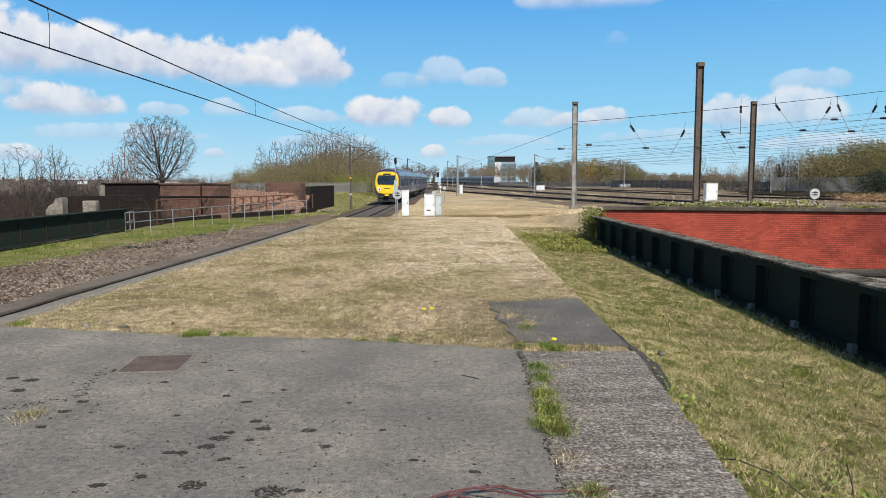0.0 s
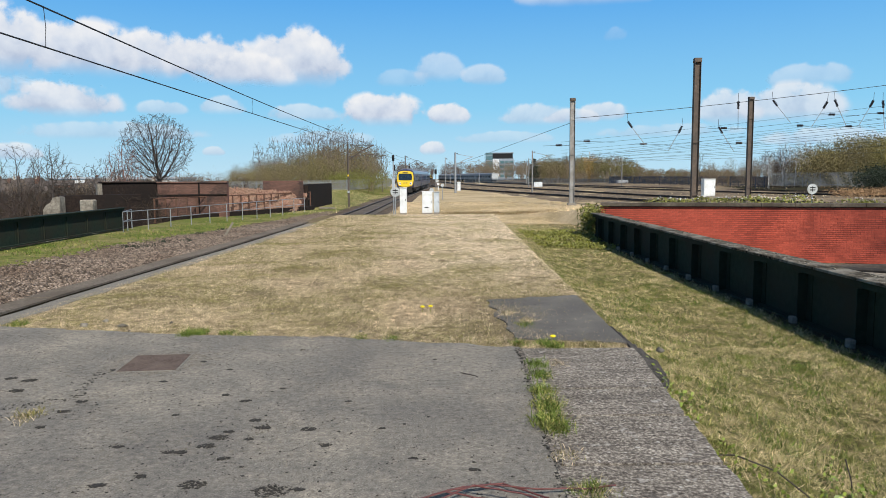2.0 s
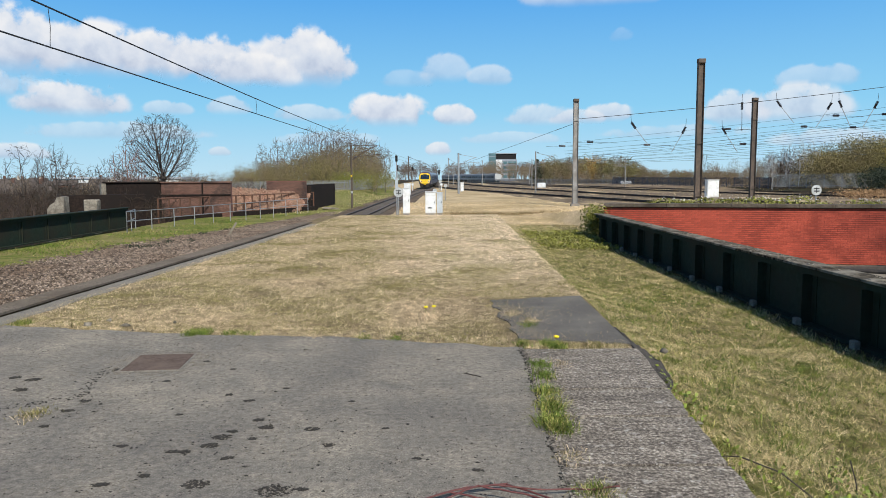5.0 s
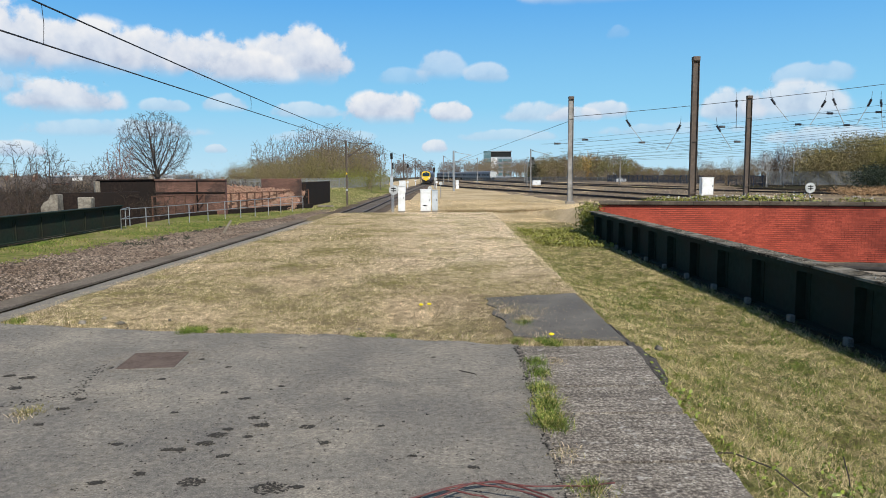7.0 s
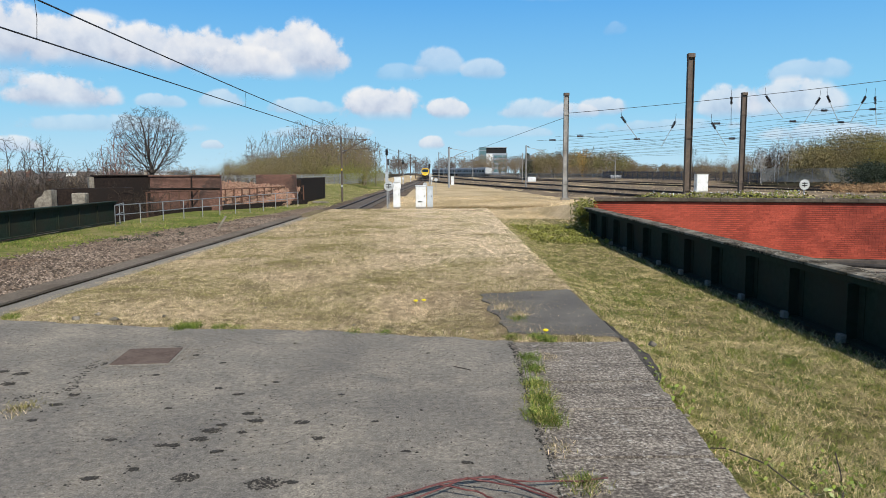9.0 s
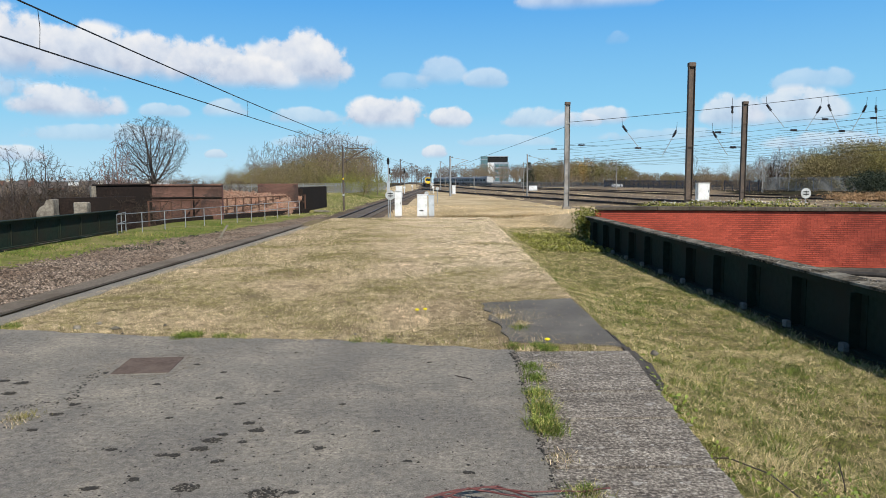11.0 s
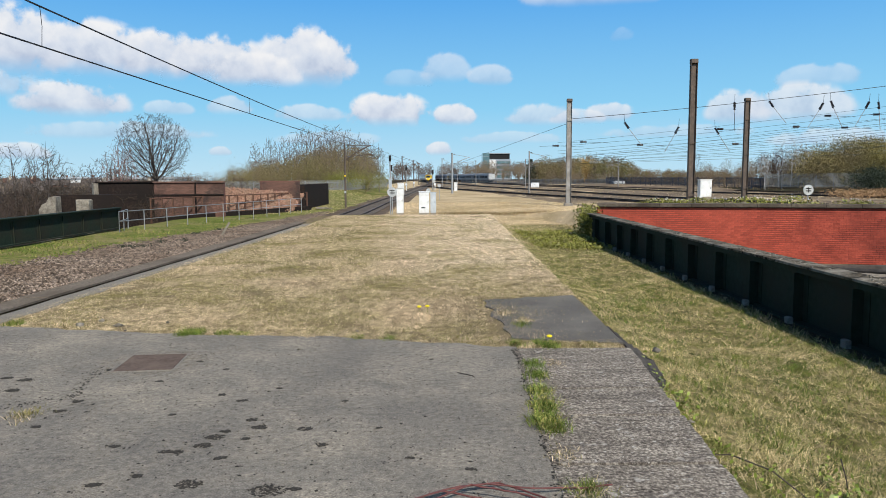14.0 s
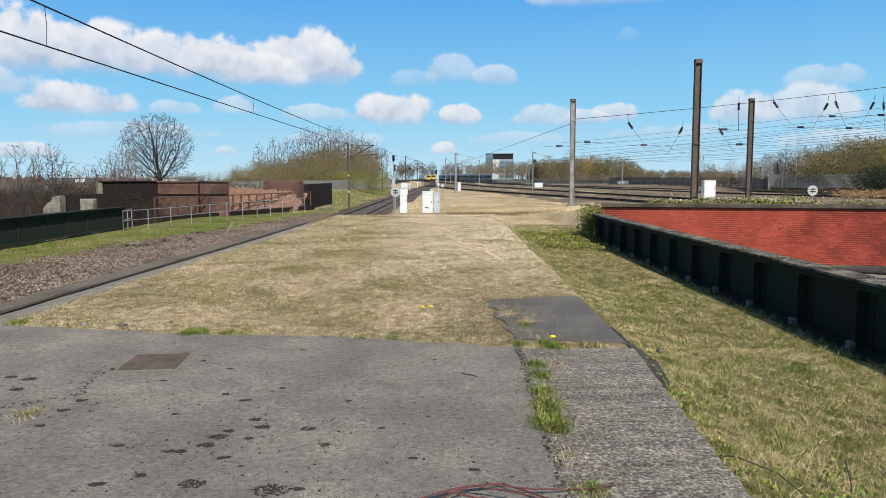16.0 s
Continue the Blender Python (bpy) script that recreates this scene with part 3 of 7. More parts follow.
# ---------------------------------------------------------------- railway tracks
def track(points, label, parts=60, sleepers=True, bed=True, y_from=None):
    """Two rails, chairs and sleepers along plan points (x, y)."""
    pts = [Vector((x, y, 0)) for x, y in points]
    t = empty("railway_track", Matrix.Identity(4), label, "railway track")
    dense = []
    for p, q in zip(pts, pts[1:]):
        n = max(1, int((q - p).length / 4))
        dense += [p.lerp(q, k / n) for k in range(n)]
    dense.append(pts[-1])
    tang = [(dense[min(i + 1, len(dense) - 1)] - dense[max(i - 1, 0)]).normalized() for i in range(len(dense))]
    if bed:
        vs, fs = [], []
        for p, d in zip(dense, tang):
            nrm = Vector((d.y, -d.x, 0))
            for off, z in ((-1.65, RAIL - 0.30), (-1.1, RAIL - 0.14), (1.1, RAIL - 0.14), (1.65, RAIL - 0.30)):
                v = p + nrm * off
                vs.append((v.x, v.y, z))
        for i in range(len(dense) - 1):
            for k in range(3):
                fs.append((i * 4 + k, i * 4 + k + 1, i * 4 + 5 + k, i * 4 + 4 + k))
        raw("ballast_bed", vs, fs, M["sidingbed"], t)
    for s in (-0.7525, 0.7525):
        vs, fs = [], []
        prof = [(-0.07, -0.15), (-0.012, -0.13), (-0.036, -0.045), (-0.036, -0.002), (0.036, -0.002), (0.036, -0.045), (0.012, -0.13), (0.07, -0.15)]
        for p, d in zip(dense, tang):
            nrm = Vector((d.y, -d.x, 0))
            for o, z in prof:
                v = p + nrm * (s + o)
                vs.append((v.x, v.y, RAIL + z))
        n = len(prof)
        for i in range(len(dense) - 1):
            for k in range(n - 1):
                fs.append((i * n + k, i * n + k + 1, (i + 1) * n + k + 1, (i + 1) * n + k))
        r = raw("rail", vs, fs, M["rail"], t)
        r.data.materials.append(M["railtop"])
        for p in r.data.polygons:
            p.material_index = 1 if p.index % (n - 1) == 3 else 0
    if sleepers:
        bm = boxed(-1.25, 1.25, -0.125, 0.125, -0.28, -0.115, 0.01)
        me = bpy.data.meshes.new("sleeper")
        bm.to_mesh(me)
        bm.free()
        me.materials.append(M["sleeper"])
        length, last, count = 0.0, 0.0, 0
        for (p, q), d in zip(zip(dense, dense[1:]), tang):
            seg = (q - p).length
            while last <= length + seg and count < parts:
                u = (last - length) / seg
                c = p.lerp(q, u)
                if y_from is None or c.y > y_from:
                    o = new("sleeper", me)
                    o.parent = t
                    o.matrix_world = Matrix.Translation((c.x, c.y, RAIL)) @ Matrix.Rotation(math.atan2(d.y, d.x) - math.pi / 2, 4, "Z")
                    count += 1
                last += 0.7
            length += seg
    return t


track([(main_line(y), float(y)) for y in list(range(-6, 150, 6)) + list(range(150, 700, 15))], "running line of worn steel rails on dirty ballast", 220, True, True, 40)


# ---------------------------------------------------------------- trains
def body_section(w, h0, h1, n=7):
    """Half-rounded body outline (x, z) from sill to sill over the roof."""
    pts = [(-w * 0.96, h0), (-w, h0 + 0.5), (-w, h0 + 1.5)]
    for k in range(n + 1):
        t = math.pi * k / n
        pts.append((-math.cos(t) * w * 0.985, h1 - 0.75 + 0.75 * math.sin(t) ** 0.75 if 0 < k < n else h1 - 0.75))
    pts += [(w, h0 + 1.5), (w, h0 + 0.5), (w * 0.96, h0)]
    return pts


def loft(sections):
    bm = bmesh.new()
    rings = [[bm.verts.new(v) for v in s] for s in sections]
    n = len(rings[0])
    for p, q in zip(rings, rings[1:]):
        for k in range(n):
            bm.faces.new((p[k], p[(k + 1) % n], q[(k + 1) % n], q[k]))
    bm.faces.new(rings[0])
    bm.faces.new(rings[-1][::-1])
    bmesh.ops.recalc_face_normals(bm, faces=bm.faces)
    return bm


def carriage(name, cab, label, group, side_m, window_m, length=23.2, front_m="yellow"):
    """A railway carriage along y, its origin at rail level; cab: a driving end at -y."""
    c = empty(name, Matrix.Identity(4), label, "railway carriage", group)
    L = length / 2
    w, h0, h1 = 1.35, 0.95, 3.75
    sec = body_section(w, h0, h1)
    y0 = -L + (0.9 if cab else 0)
    part("body", loft([[(x, y, z) for x, z in sec] for y in (y0, L)]), side_m, c)
    roof = [(x * 0.93, z + 0.012) for x, z in sec if z > h1 - 0.45]
    part("roof", loft([[(x, y, z) for x, z in roof] for y in (y0 + 0.2, L - 0.1)]), M["roof"], c)
    for s in (-1, 1):
        x0, x1 = sorted((s * (w - 0.01), s * (w + 0.006)))
        part("lower_stripe", boxed(x0, x1, y0 + 0.1, L - 0.1, h0 + 0.03 + 0.5, h0 + 0.62), M["purple"], c)
        for k in range(7):
            yc = -L + 3.6 + k * (length - 6.2) / 6
            if k in (2, 5):
                d = part("door", boxed(*sorted((s * (w - 0.01), s * (w + 0.010))), yc - 0.75, yc + 0.75, h0 + 0.1, h0 + 2.15), M["purple"], c, "dark sliding door")
                for o in (-0.36, 0.36):
                    part("door_window", boxed(*sorted((s * (w + 0.004), s * (w + 0.016))), yc + o - 0.22, yc + o + 0.22, h0 + 0.95, h0 + 1.85), M["glass"], d)
            else:
                part("window", boxed(*sorted((s * (w - 0.01), s * (w + 0.012))), yc - 0.95, yc + 0.95, h0 + 0.92, h0 + 1.72, 0.006), window_m, c)
    part("underframe", boxed(-1.15, 1.15, -L + 1.2, L - 0.4, 0.62, 0.98), M["under"], c)
    for k, (a_, b_) in enumerate(((-4.2, -1.6), (-1.0, 2.0), (2.4, 4.6))):
        part("equipment_box", boxed(-1.2, 1.2, a_, b_, 0.32, 0.66, 0.03), M["under"], c)
    for yb in (-L + 4.0, L - 3.6):
        b = part("bogie", boxed(-1.05, 1.05, yb - 1.7, yb + 1.7, 0.42, 0.66, 0.04), M["under"], c)
        for yy in (yb - 1.25, yb + 1.25):
            for s in (-1, 1):
                part("wheel", tubed((s * 0.68, yy, 0.43), (s * 0.82, yy, 0.43), 0.42, 0.42, 20), M["under"], b)
    for k in range(3):
        yc = -L * 0.55 + k * L * 0.55
        part("roof_pod", boxed(-0.75, 0.75, yc - 1.5, yc + 1.5, h1 - 0.06, h1 + 0.10, 0.04), M["roof"], c)
    if cab:
        shell = []
        for dy, kx, dz, dlow in ((0.9, 1.0, 0.0, 0.0), (0.45, 0.995, -0.02, 0.0), (0.15, 0.98, -0.08, 0.02), (0.0, 0.945, -0.20, 0.05)):
            shell.append([(x * kx, -L + dy + (max(0, z - 2.0) * 0.16 + 0.05) * (1 - dy), h0 + dlow + (z - h0) * ((h1 - h0 + dz) / (h1 - h0))) for x, z in sec])
        part("cab_shell", loft(shell), M["purple"], c, "dark purple cab surround")
        front = [(-1.03, 1.42), (-1.16, 2.0), (-1.13, 2.75), (-0.98, 3.22), (-0.6, 3.40), (0.6, 3.40), (0.98, 3.22), (1.13, 2.75), (1.16, 2.0), (1.03, 1.42), (0.85, 1.18), (0.45, 1.10), (-0.45, 1.10), (-0.85, 1.18)]
        fy = lambda z: -L - 0.02 + max(0, z - 2.0) * 0.10
        bm = bmesh.new()
        front = [(x * 1.07, z * 1.01) for x, z in front]
        fv = [bm.verts.new((x, fy(z) - 0.035, z)) for x, z in front]
        bv = [bm.verts.new((x * 1.03, fy(z) + 0.30, z)) for x, z in front]
        bm.faces.new(fv)
        for k in range(len(front)):
            bm.faces.new((fv[k], fv[(k + 1) % len(front)], bv[(k + 1) % len(front)], bv[k]))
        bmesh.ops.recalc_face_normals(bm, faces=bm.faces)
        nose = part("front_panel", bm, M[front_m], c, "bright yellow warning front")
        def plate(nm, shape, m, parent, off, lab=""):
            b2 = bmesh.new()
            f2 = [b2.verts.new((x, fy(z) - 0.035 - off, z)) for x, z in shape]
            g2 = [b2.verts.new((x, fy(z) - 0.02, z)) for x, z in shape]
            b2.faces.new(f2)
            for k in range(len(shape)):
                b2.faces.new((f2[k], f2[(k + 1) % len(shape)], g2[(k + 1) % len(shape)], g2[k]))
            bmesh.ops.recalc_face_normals(b2, faces=b2.faces)
            return part(nm, b2, m, parent, lab)
        ws = plate("windscreen", [(-0.98, 2.08), (-1.02, 2.7), (-0.9, 3.05), (0.9, 3.05), (1.02, 2.7), (0.98, 2.08)], M["glass"], c, 0.02, "black wraparound windscreen")
        plate("windscreen_pillar", [(-0.025, 2.1), (-0.025, 3.04), (0.025, 3.04), (0.025, 2.1)], M["black"], ws, 0.03)
        for s in (-1, 1):
            plate("headlight", [(s * 0.62, 1.36), (s * 0.72, 1.74), (s * 1.02, 1.86), (s * 0.98, 1.42)], M["white"], c, 0.015, "pale headlight cluster")
            plate("lamp_lens", [(s * 0.70, 1.44), (s * 0.73, 1.62), (s * 0.84, 1.66), (s * 0.84, 1.46)], M["glass"], c, 0.03)
            plate("lettering_bar", [(s * 0.04, 1.62), (s * 0.04, 1.70), (s * 0.32, 1.70), (s * 0.32, 1.62)], M["purple"], c, 0.012)
        plate("destination_display", [(-0.4, 3.09), (-0.4, 3.24), (0.4, 3.24), (0.4, 3.09)], M["glass"], c, 0.015)
        bm = boxed(-1.0, 1.0, -L + 0.05, -L + 0.6, 0.55, 1.12, 0.08)
        part("valance", bm, M["under"], c)
        part("coupler", boxed(-0.24, 0.24, -L - 0.32, -L + 0.3, 0.78, 1.10, 0.04), M["black"], c, "black automatic coupler")
        part("coupler_cover", boxed(-0.22, 0.22, -L - 0.34, -L - 0.325, 0.86, 1.04), M["yellow"], c)
        part("obstacle_deflector", boxed(-1.05, 1.05, -L + 0.15, -L + 0.3, 0.22, 0.56, 0.02), M["under"], c)
    else:
        part("gangway", boxed(-0.65, 0.65, -L - 0.22, -L + 0.02, 1.0, 3.1, 0.03), M["black"], c)
    return c


GROUP = "carriages of the departing train"
train_cars = [carriage("railway_carriage", k == 0, "dark purple and grey passenger carriage" + (" with bright yellow cab front" if k == 0 else " of a diesel train"), GROUP, M["livery"], M["glass"]) for k in range(3)]

# ---------------------------------------------------------------- what moves
TAIL = smooth_curve([(0, 78), (1, 93.5), (2, 110), (3, 127), (4, 145), (6.5, 196), (7, 206.5), (9, 249), (11.5, 299), (12.5, 318), (14.5, 356), (16, 384)])


def motions():
    times = [k * 0.5 for k in range(33)]
    for k, car in enumerate(train_cars):
        rows = []
        for t in times:
            y = TAIL(t) + 11.6 + k * 23.6
            dx = (main_line(y + 8) - main_line(y - 8)) / 16
            rows.append((t, pose(main_line(y), y, RAIL, 0, 0, -math.degrees(math.atan(dx)))))
        walk(car, rows)
    for k, car in enumerate(coming):
        rows = []
        for t in times:
            y = 430 + 20 * (16 - t) + 11.6 + k * 23.6
            dx = (through_line(y + 8) - through_line(y - 8)) / 16
            rows.append((t, pose(through_line(y), y, RAIL, 0, 0, -math.degrees(math.atan(dx)))))
        walk(car, rows)
    walk(clouds, [(t, pose(0, 0, 0, 0, 0, -0.95 * t / 16)) for t in (0, 4, 8, 12, 16)])


# ---------------------------------------------------------------- sky: a far band of cumulus
def cloud_mat():
    m = bpy.data.materials.new("cumulus")
    m.use_nodes = True
    nt = m.node_tree
    nt.nodes.remove(nt.nodes["Principled BSDF"])
    uv = nt.nodes.new("ShaderNodeUVMap").outputs[0]
    sep = nt.nodes.new("ShaderNodeSeparateXYZ")
    nt.links.new(uv, sep.inputs[0])
    rnd = nt.nodes.new("ShaderNodeNewGeometry").outputs["Random Per Island"]
    tc = nt.nodes.new("ShaderNodeTexCoord").outputs["Object"]
    u = math_node(nt, "MULTIPLY_ADD", sep.outputs[0], 2, -1)
    v = math_node(nt, "MULTIPLY_ADD", sep.outputs[1], 2, -1)
    v2 = math_node(nt, "MULTIPLY", math_node(nt, "ADD", v, 0.25), 1.0)
    low = math_node(nt, "MULTIPLY", math_node(nt, "MINIMUM", v2, 0), 1.55)
    vv = math_node(nt, "ADD", math_node(nt, "MAXIMUM", v2, 0), low)
    vv = math_node(nt, "MULTIPLY", vv, 0.9)
    env = math_node(nt, "SUBTRACT", 1.0, math_node(nt, "ADD", math_node(nt, "MULTIPLY", u, u), math_node(nt, "MULTIPLY", vv, vv)))
    lump = tex(nt, 0.0098, 5, 0.5, tc, 0.1)
    fine = tex(nt, 0.035, 4, 0.6, tc)
    dens = math_node(nt, "ADD", env, math_node(nt, "MULTIPLY", math_node(nt, "SUBTRACT", lump, 0.5), 2.3))
    dens = math_node(nt, "ADD", dens, math_node(nt, "MULTIPLY", math_node(nt, "SUBTRACT", fine, 0.5), 0.3))
    fade = math_node(nt, "MULTIPLY", env, 3.0, clamp=True)
    mr = nt.nodes.new("ShaderNodeMapRange")
    mr.interpolation_type = "SMOOTHSTEP"
    mr.inputs[1].default_value, mr.inputs[2].default_value = 0.10, 0.55
    nt.links.new(dens, mr.inputs[0])
    soft = nt.nodes.new("ShaderNodeMapRange")
    soft.interpolation_type = "SMOOTHSTEP"
    soft.inputs[1].default_value, soft.inputs[2].default_value = -0.85, -0.25
    nt.links.new(v, soft.inputs[0])
    alpha = math_node(nt, "MULTIPLY", math_node(nt, "MULTIPLY", mr.outputs[0], fade), math_node(nt, "MULTIPLY", soft.outputs[0], 0.97))
    att = nt.nodes.new("ShaderNodeAttribute")
    att.attribute_name = "thick"
    alpha = math_node(nt, "MULTIPLY", alpha, att.outputs["Fac"])
    sh = math_node(nt, "ADD", math_node(nt, "MULTIPLY_ADD", v, 0.42, 0.45), math_node(nt, "MULTIPLY", math_node(nt, "SUBTRACT", lump, 0.5), 1.3))
    sh = math_node(nt, "ADD", sh, math_node(nt, "MULTIPLY", math_node(nt, "SUBTRACT", fine, 0.5), 0.2))
    col = ramp(nt, sh, [(0.12, (0.47, 0.54, 0.68)), (0.45, (0.66, 0.71, 0.80)), (0.85, (0.86, 0.86, 0.87))])
    em = nt.nodes.new("ShaderNodeEmission")
    nt.links.new(col, em.inputs[0])
    tr = nt.nodes.new("ShaderNodeBsdfTransparent")
    mx = nt.nodes.new("ShaderNodeMixShader")
    nt.links.new(alpha, mx.inputs[0])
    nt.links.new(tr.outputs[0], mx.inputs[1])
    nt.links.new(em.outputs[0], mx.inputs[2])
    nt.links.new(mx.outputs[0], nt.nodes["Material Output"].inputs[0])
    return m


def build_clouds():
    """Patches of a far sphere: azimuth, elevation, width, height in degrees, thickness."""
    banks = [(-31.0, 9.2, 9.5, 6.5, 1), (-25.5, 9.0, 9.0, 5.2, 1), (-21, 8.8, 7.5, 4.7, 1), (-17.0, 8.7, 8.5, 4.5, 1), (-10.8, 9.0, 8.8, 5.9, 1), (-14.5, 8.0, 8, 3.4, 0.9),
             (-27.0, 5.5, 8.5, 3.4, 0.95), (-33, 6.5, 9, 3.0, 0.6), (-4.6, 5.2, 7.6, 3.6, 1), (0.5, 4.8, 4.0, 2.4, 0.95), (-0.2, 8.3, 4.4, 3.0, 0.45), (3.3, 7.7, 4.2, 2.2, 0.5), (7.3, 4.7, 6.4, 2.3, 0.6),
             (12.3, 4.8, 4.5, 2.0, 0.75), (10.0, 4.5, 5, 1.6, 0.6), (11.8, 13.6, 15, 3.0, 0.6), (26.0, 13.2, 9, 2.8, 0.45), (21.3, 4.9, 5.0, 3.7, 0.75), (25.2, 5.0, 8.0, 3.8, 0.78), (26.5, 6.8, 7, 2.2, 0.4),
             (-16.5, 5.4, 4, 2.0, 0.55), (-20.7, 5.1, 4, 1.5, 0.5), (-10.7, 4.9, 6.5, 1.8, 0.55), (-0.7, 2.2, 2.4, 1.5, 0.85), (-30.5, 1.9, 5, 1.7, 0.75), (-17.2, 2.0, 2, 1.0, 0.6), (13.0, 10.4, 2.4, 1.4, 0.15),
             (-3, 7.5, 6, 1.8, 0.25), (17, 3.3, 12, 1.4, 0.35), (-24, 3.4, 14, 1.8, 0.4), (-9, 3.0, 9, 1.5, 0.35), (5, 3.0, 9, 1.3, 0.35), (28, 2.6, 10, 1.8, 0.5)]
    sky_band = empty("backdrop", Matrix.Identity(4), "white and grey cumulus clouds in a blue sky", "sky", kind="structure")
    m, n = cloud_mat(), 6
    for i, (az, el, w, h, th) in enumerate(banks):
        r = 3400 - 14 * i
        verts, faces, uvs = [], [], []
        for b in range(n + 1):
            for a_ in range(n + 1):
                u, v = a_ / n, b / n
                aa, ee = radians(az + (u - 0.5) * w), radians(el + (v - 0.5) * h)
                verts.append((r * math.sin(aa) * math.cos(ee), r * math.cos(aa) * math.cos(ee), r * math.sin(ee)))
        for b in range(n):
            for a_ in range(n):
                faces.append((b * (n + 1) + a_, b * (n + 1) + a_ + 1, (b + 1) * (n + 1) + a_ + 1, (b + 1) * (n + 1) + a_))
                uvs += [(a_ / n, b / n), ((a_ + 1) / n, b / n), ((a_ + 1) / n, (b + 1) / n), (a_ / n, (b + 1) / n)]
        ob = raw("cloud", verts, faces, m, sky_band)
        ob.data.uv_layers.new(name="UVMap").data.foreach_set("uv", [c for p in uvs for c in p])
        ob.data.attributes.new("thick", "FLOAT", "POINT").data.foreach_set("value", [th] * len(verts))
    return sky_band


clouds = build_clouds()


# ---------------------------------------------------------------- trees
def skin(segs, sides=3, least=0.006):
    verts, faces = [], []
    for p, q, r0, r1 in segs:
        d = q - p
        if d.length < 1e-4:
            continue
        rot = d.to_track_quat("Z", "Y")
        k = len(verts)
        m = sides if r0 < 0.05 else 6
        for c, r in ((p, max(r0, least)), (q, max(r1, least))):
            for a_ in range(m):
                t = 2 * math.pi * a_ / m
                v = c + rot @ Vector((r * math.cos(t), r * math.sin(t), 0))
                verts.append((v.x, v.y, v.z))
        for a_ in range(m):
            b_ = (a_ + 1) % m
            faces.append((k + a_, k + b_, k + m + b_, k + m + a_))
    return verts, faces


def ribbons(segs, least):
    """The cheapest skin for far twigs: one narrow face a piece, each turned its own way."""
    verts, faces = [], []
    turn = random.Random(len(segs))
    for p, q, r0, r1 in segs:
        d = q - p
        if d.length < 1e-4:
            continue
        s = d.cross(Vector((turn.uniform(-1, 1), turn.uniform(-0.6, 0.6) - 0.8, turn.uniform(-0.3, 0.3)))).normalized()
        k = len(verts)
        verts += [tuple(p - s * max(r0, least)), tuple(p + s * max(r0, least)), tuple(q + s * max(r1, least)), tuple(q - s * max(r1, least))]
        faces.append((k, k + 1, k + 2, k + 3))
    return verts, faces


def crown_segs(seed, height, width, low, n=700, step=0.028, tip=0.0011, lean=0.25):
    """A bare tree grown towards points spread in an egg-shaped crown; sizes as shares of its height."""
    rng = np.random.default_rng(seed)
    pts = []
    while len(pts) < n:
        p = rng.uniform(-1, 1, 3)
        d = np.linalg.norm(p)
        if d < 1 and d > 0.25 * rng.random():
            pts.append((p[0] * width / 2, p[1] * width / 2, low + (1 - low) * (p[2] + 1) / 2))
    pts = np.array(pts)
    nodes = [np.array((0.0, 0.0, 0.0))]
    parent = [-1]
    while nodes[-1][2] < low + 0.03:
        nodes.append(nodes[-1] + np.array((rng.uniform(-0.2, 0.2) * step, rng.uniform(-0.2, 0.2) * step, step)))
        parent.append(len(nodes) - 2)
    alive = np.ones(len(pts), bool)
    for _ in range(90):
        arr = np.array(nodes)
        live = pts[alive]
        if len(live) < 4:
            break
        d2 = ((live[:, None, :] - arr[None, :, :]) ** 2).sum(2)
        near = d2.argmin(1)
        pull = {}
        for i, k in enumerate(near):
            v = live[i] - arr[k]
            pull.setdefault(int(k), []).append(v / (np.linalg.norm(v) + 1e-9))
        for k, vs in pull.items():
            v = np.mean(vs, 0) + rng.normal(0, 0.10, 3) + np.array((0, 0, lean * 0.3))
            v /= np.linalg.norm(v) + 1e-9
            nodes.append(arr[k] + v * step)
            parent.append(k)
        arr2 = np.array(nodes)
        d2 = ((pts[:, None, :] - arr2[None, len(arr):, :]) ** 2).sum(2).min(1)
        alive &= d2 > (step * 1.1) ** 2
    load = np.ones(len(nodes))
    kids = np.zeros(len(nodes))
    for i in range(len(nodes) - 1, 0, -1):
        kids[parent[i]] += 1
    load[:] = 0
    for i in range(len(nodes) - 1, 0, -1):
        if kids[i] == 0:
            load[i] = 1
        load[parent[i]] += load[i]
    rad = tip * np.power(np.maximum(load, 1), 0.47)
    segs = []
    for i in range(1, len(nodes)):
        p, q = Vector(nodes[parent[i]]) * height, Vector(nodes[i]) * height
        segs.append((p, q, rad[parent[i]] * height if parent[i] == i - 1 else rad[i] * height * 1.1, rad[i] * height))
        if load[i] <= 2:
            d = (q - p).normalized()
            for _ in range(2):
                s = Vector(rng.normal(0, 1, 3)).normalized()
                segs.append((q, q + (d * 0.8 + s * 0.7) * height * step * rng.uniform(0.8, 1.7), tip * height * 0.7, tip * height * 0.4))
    return segs


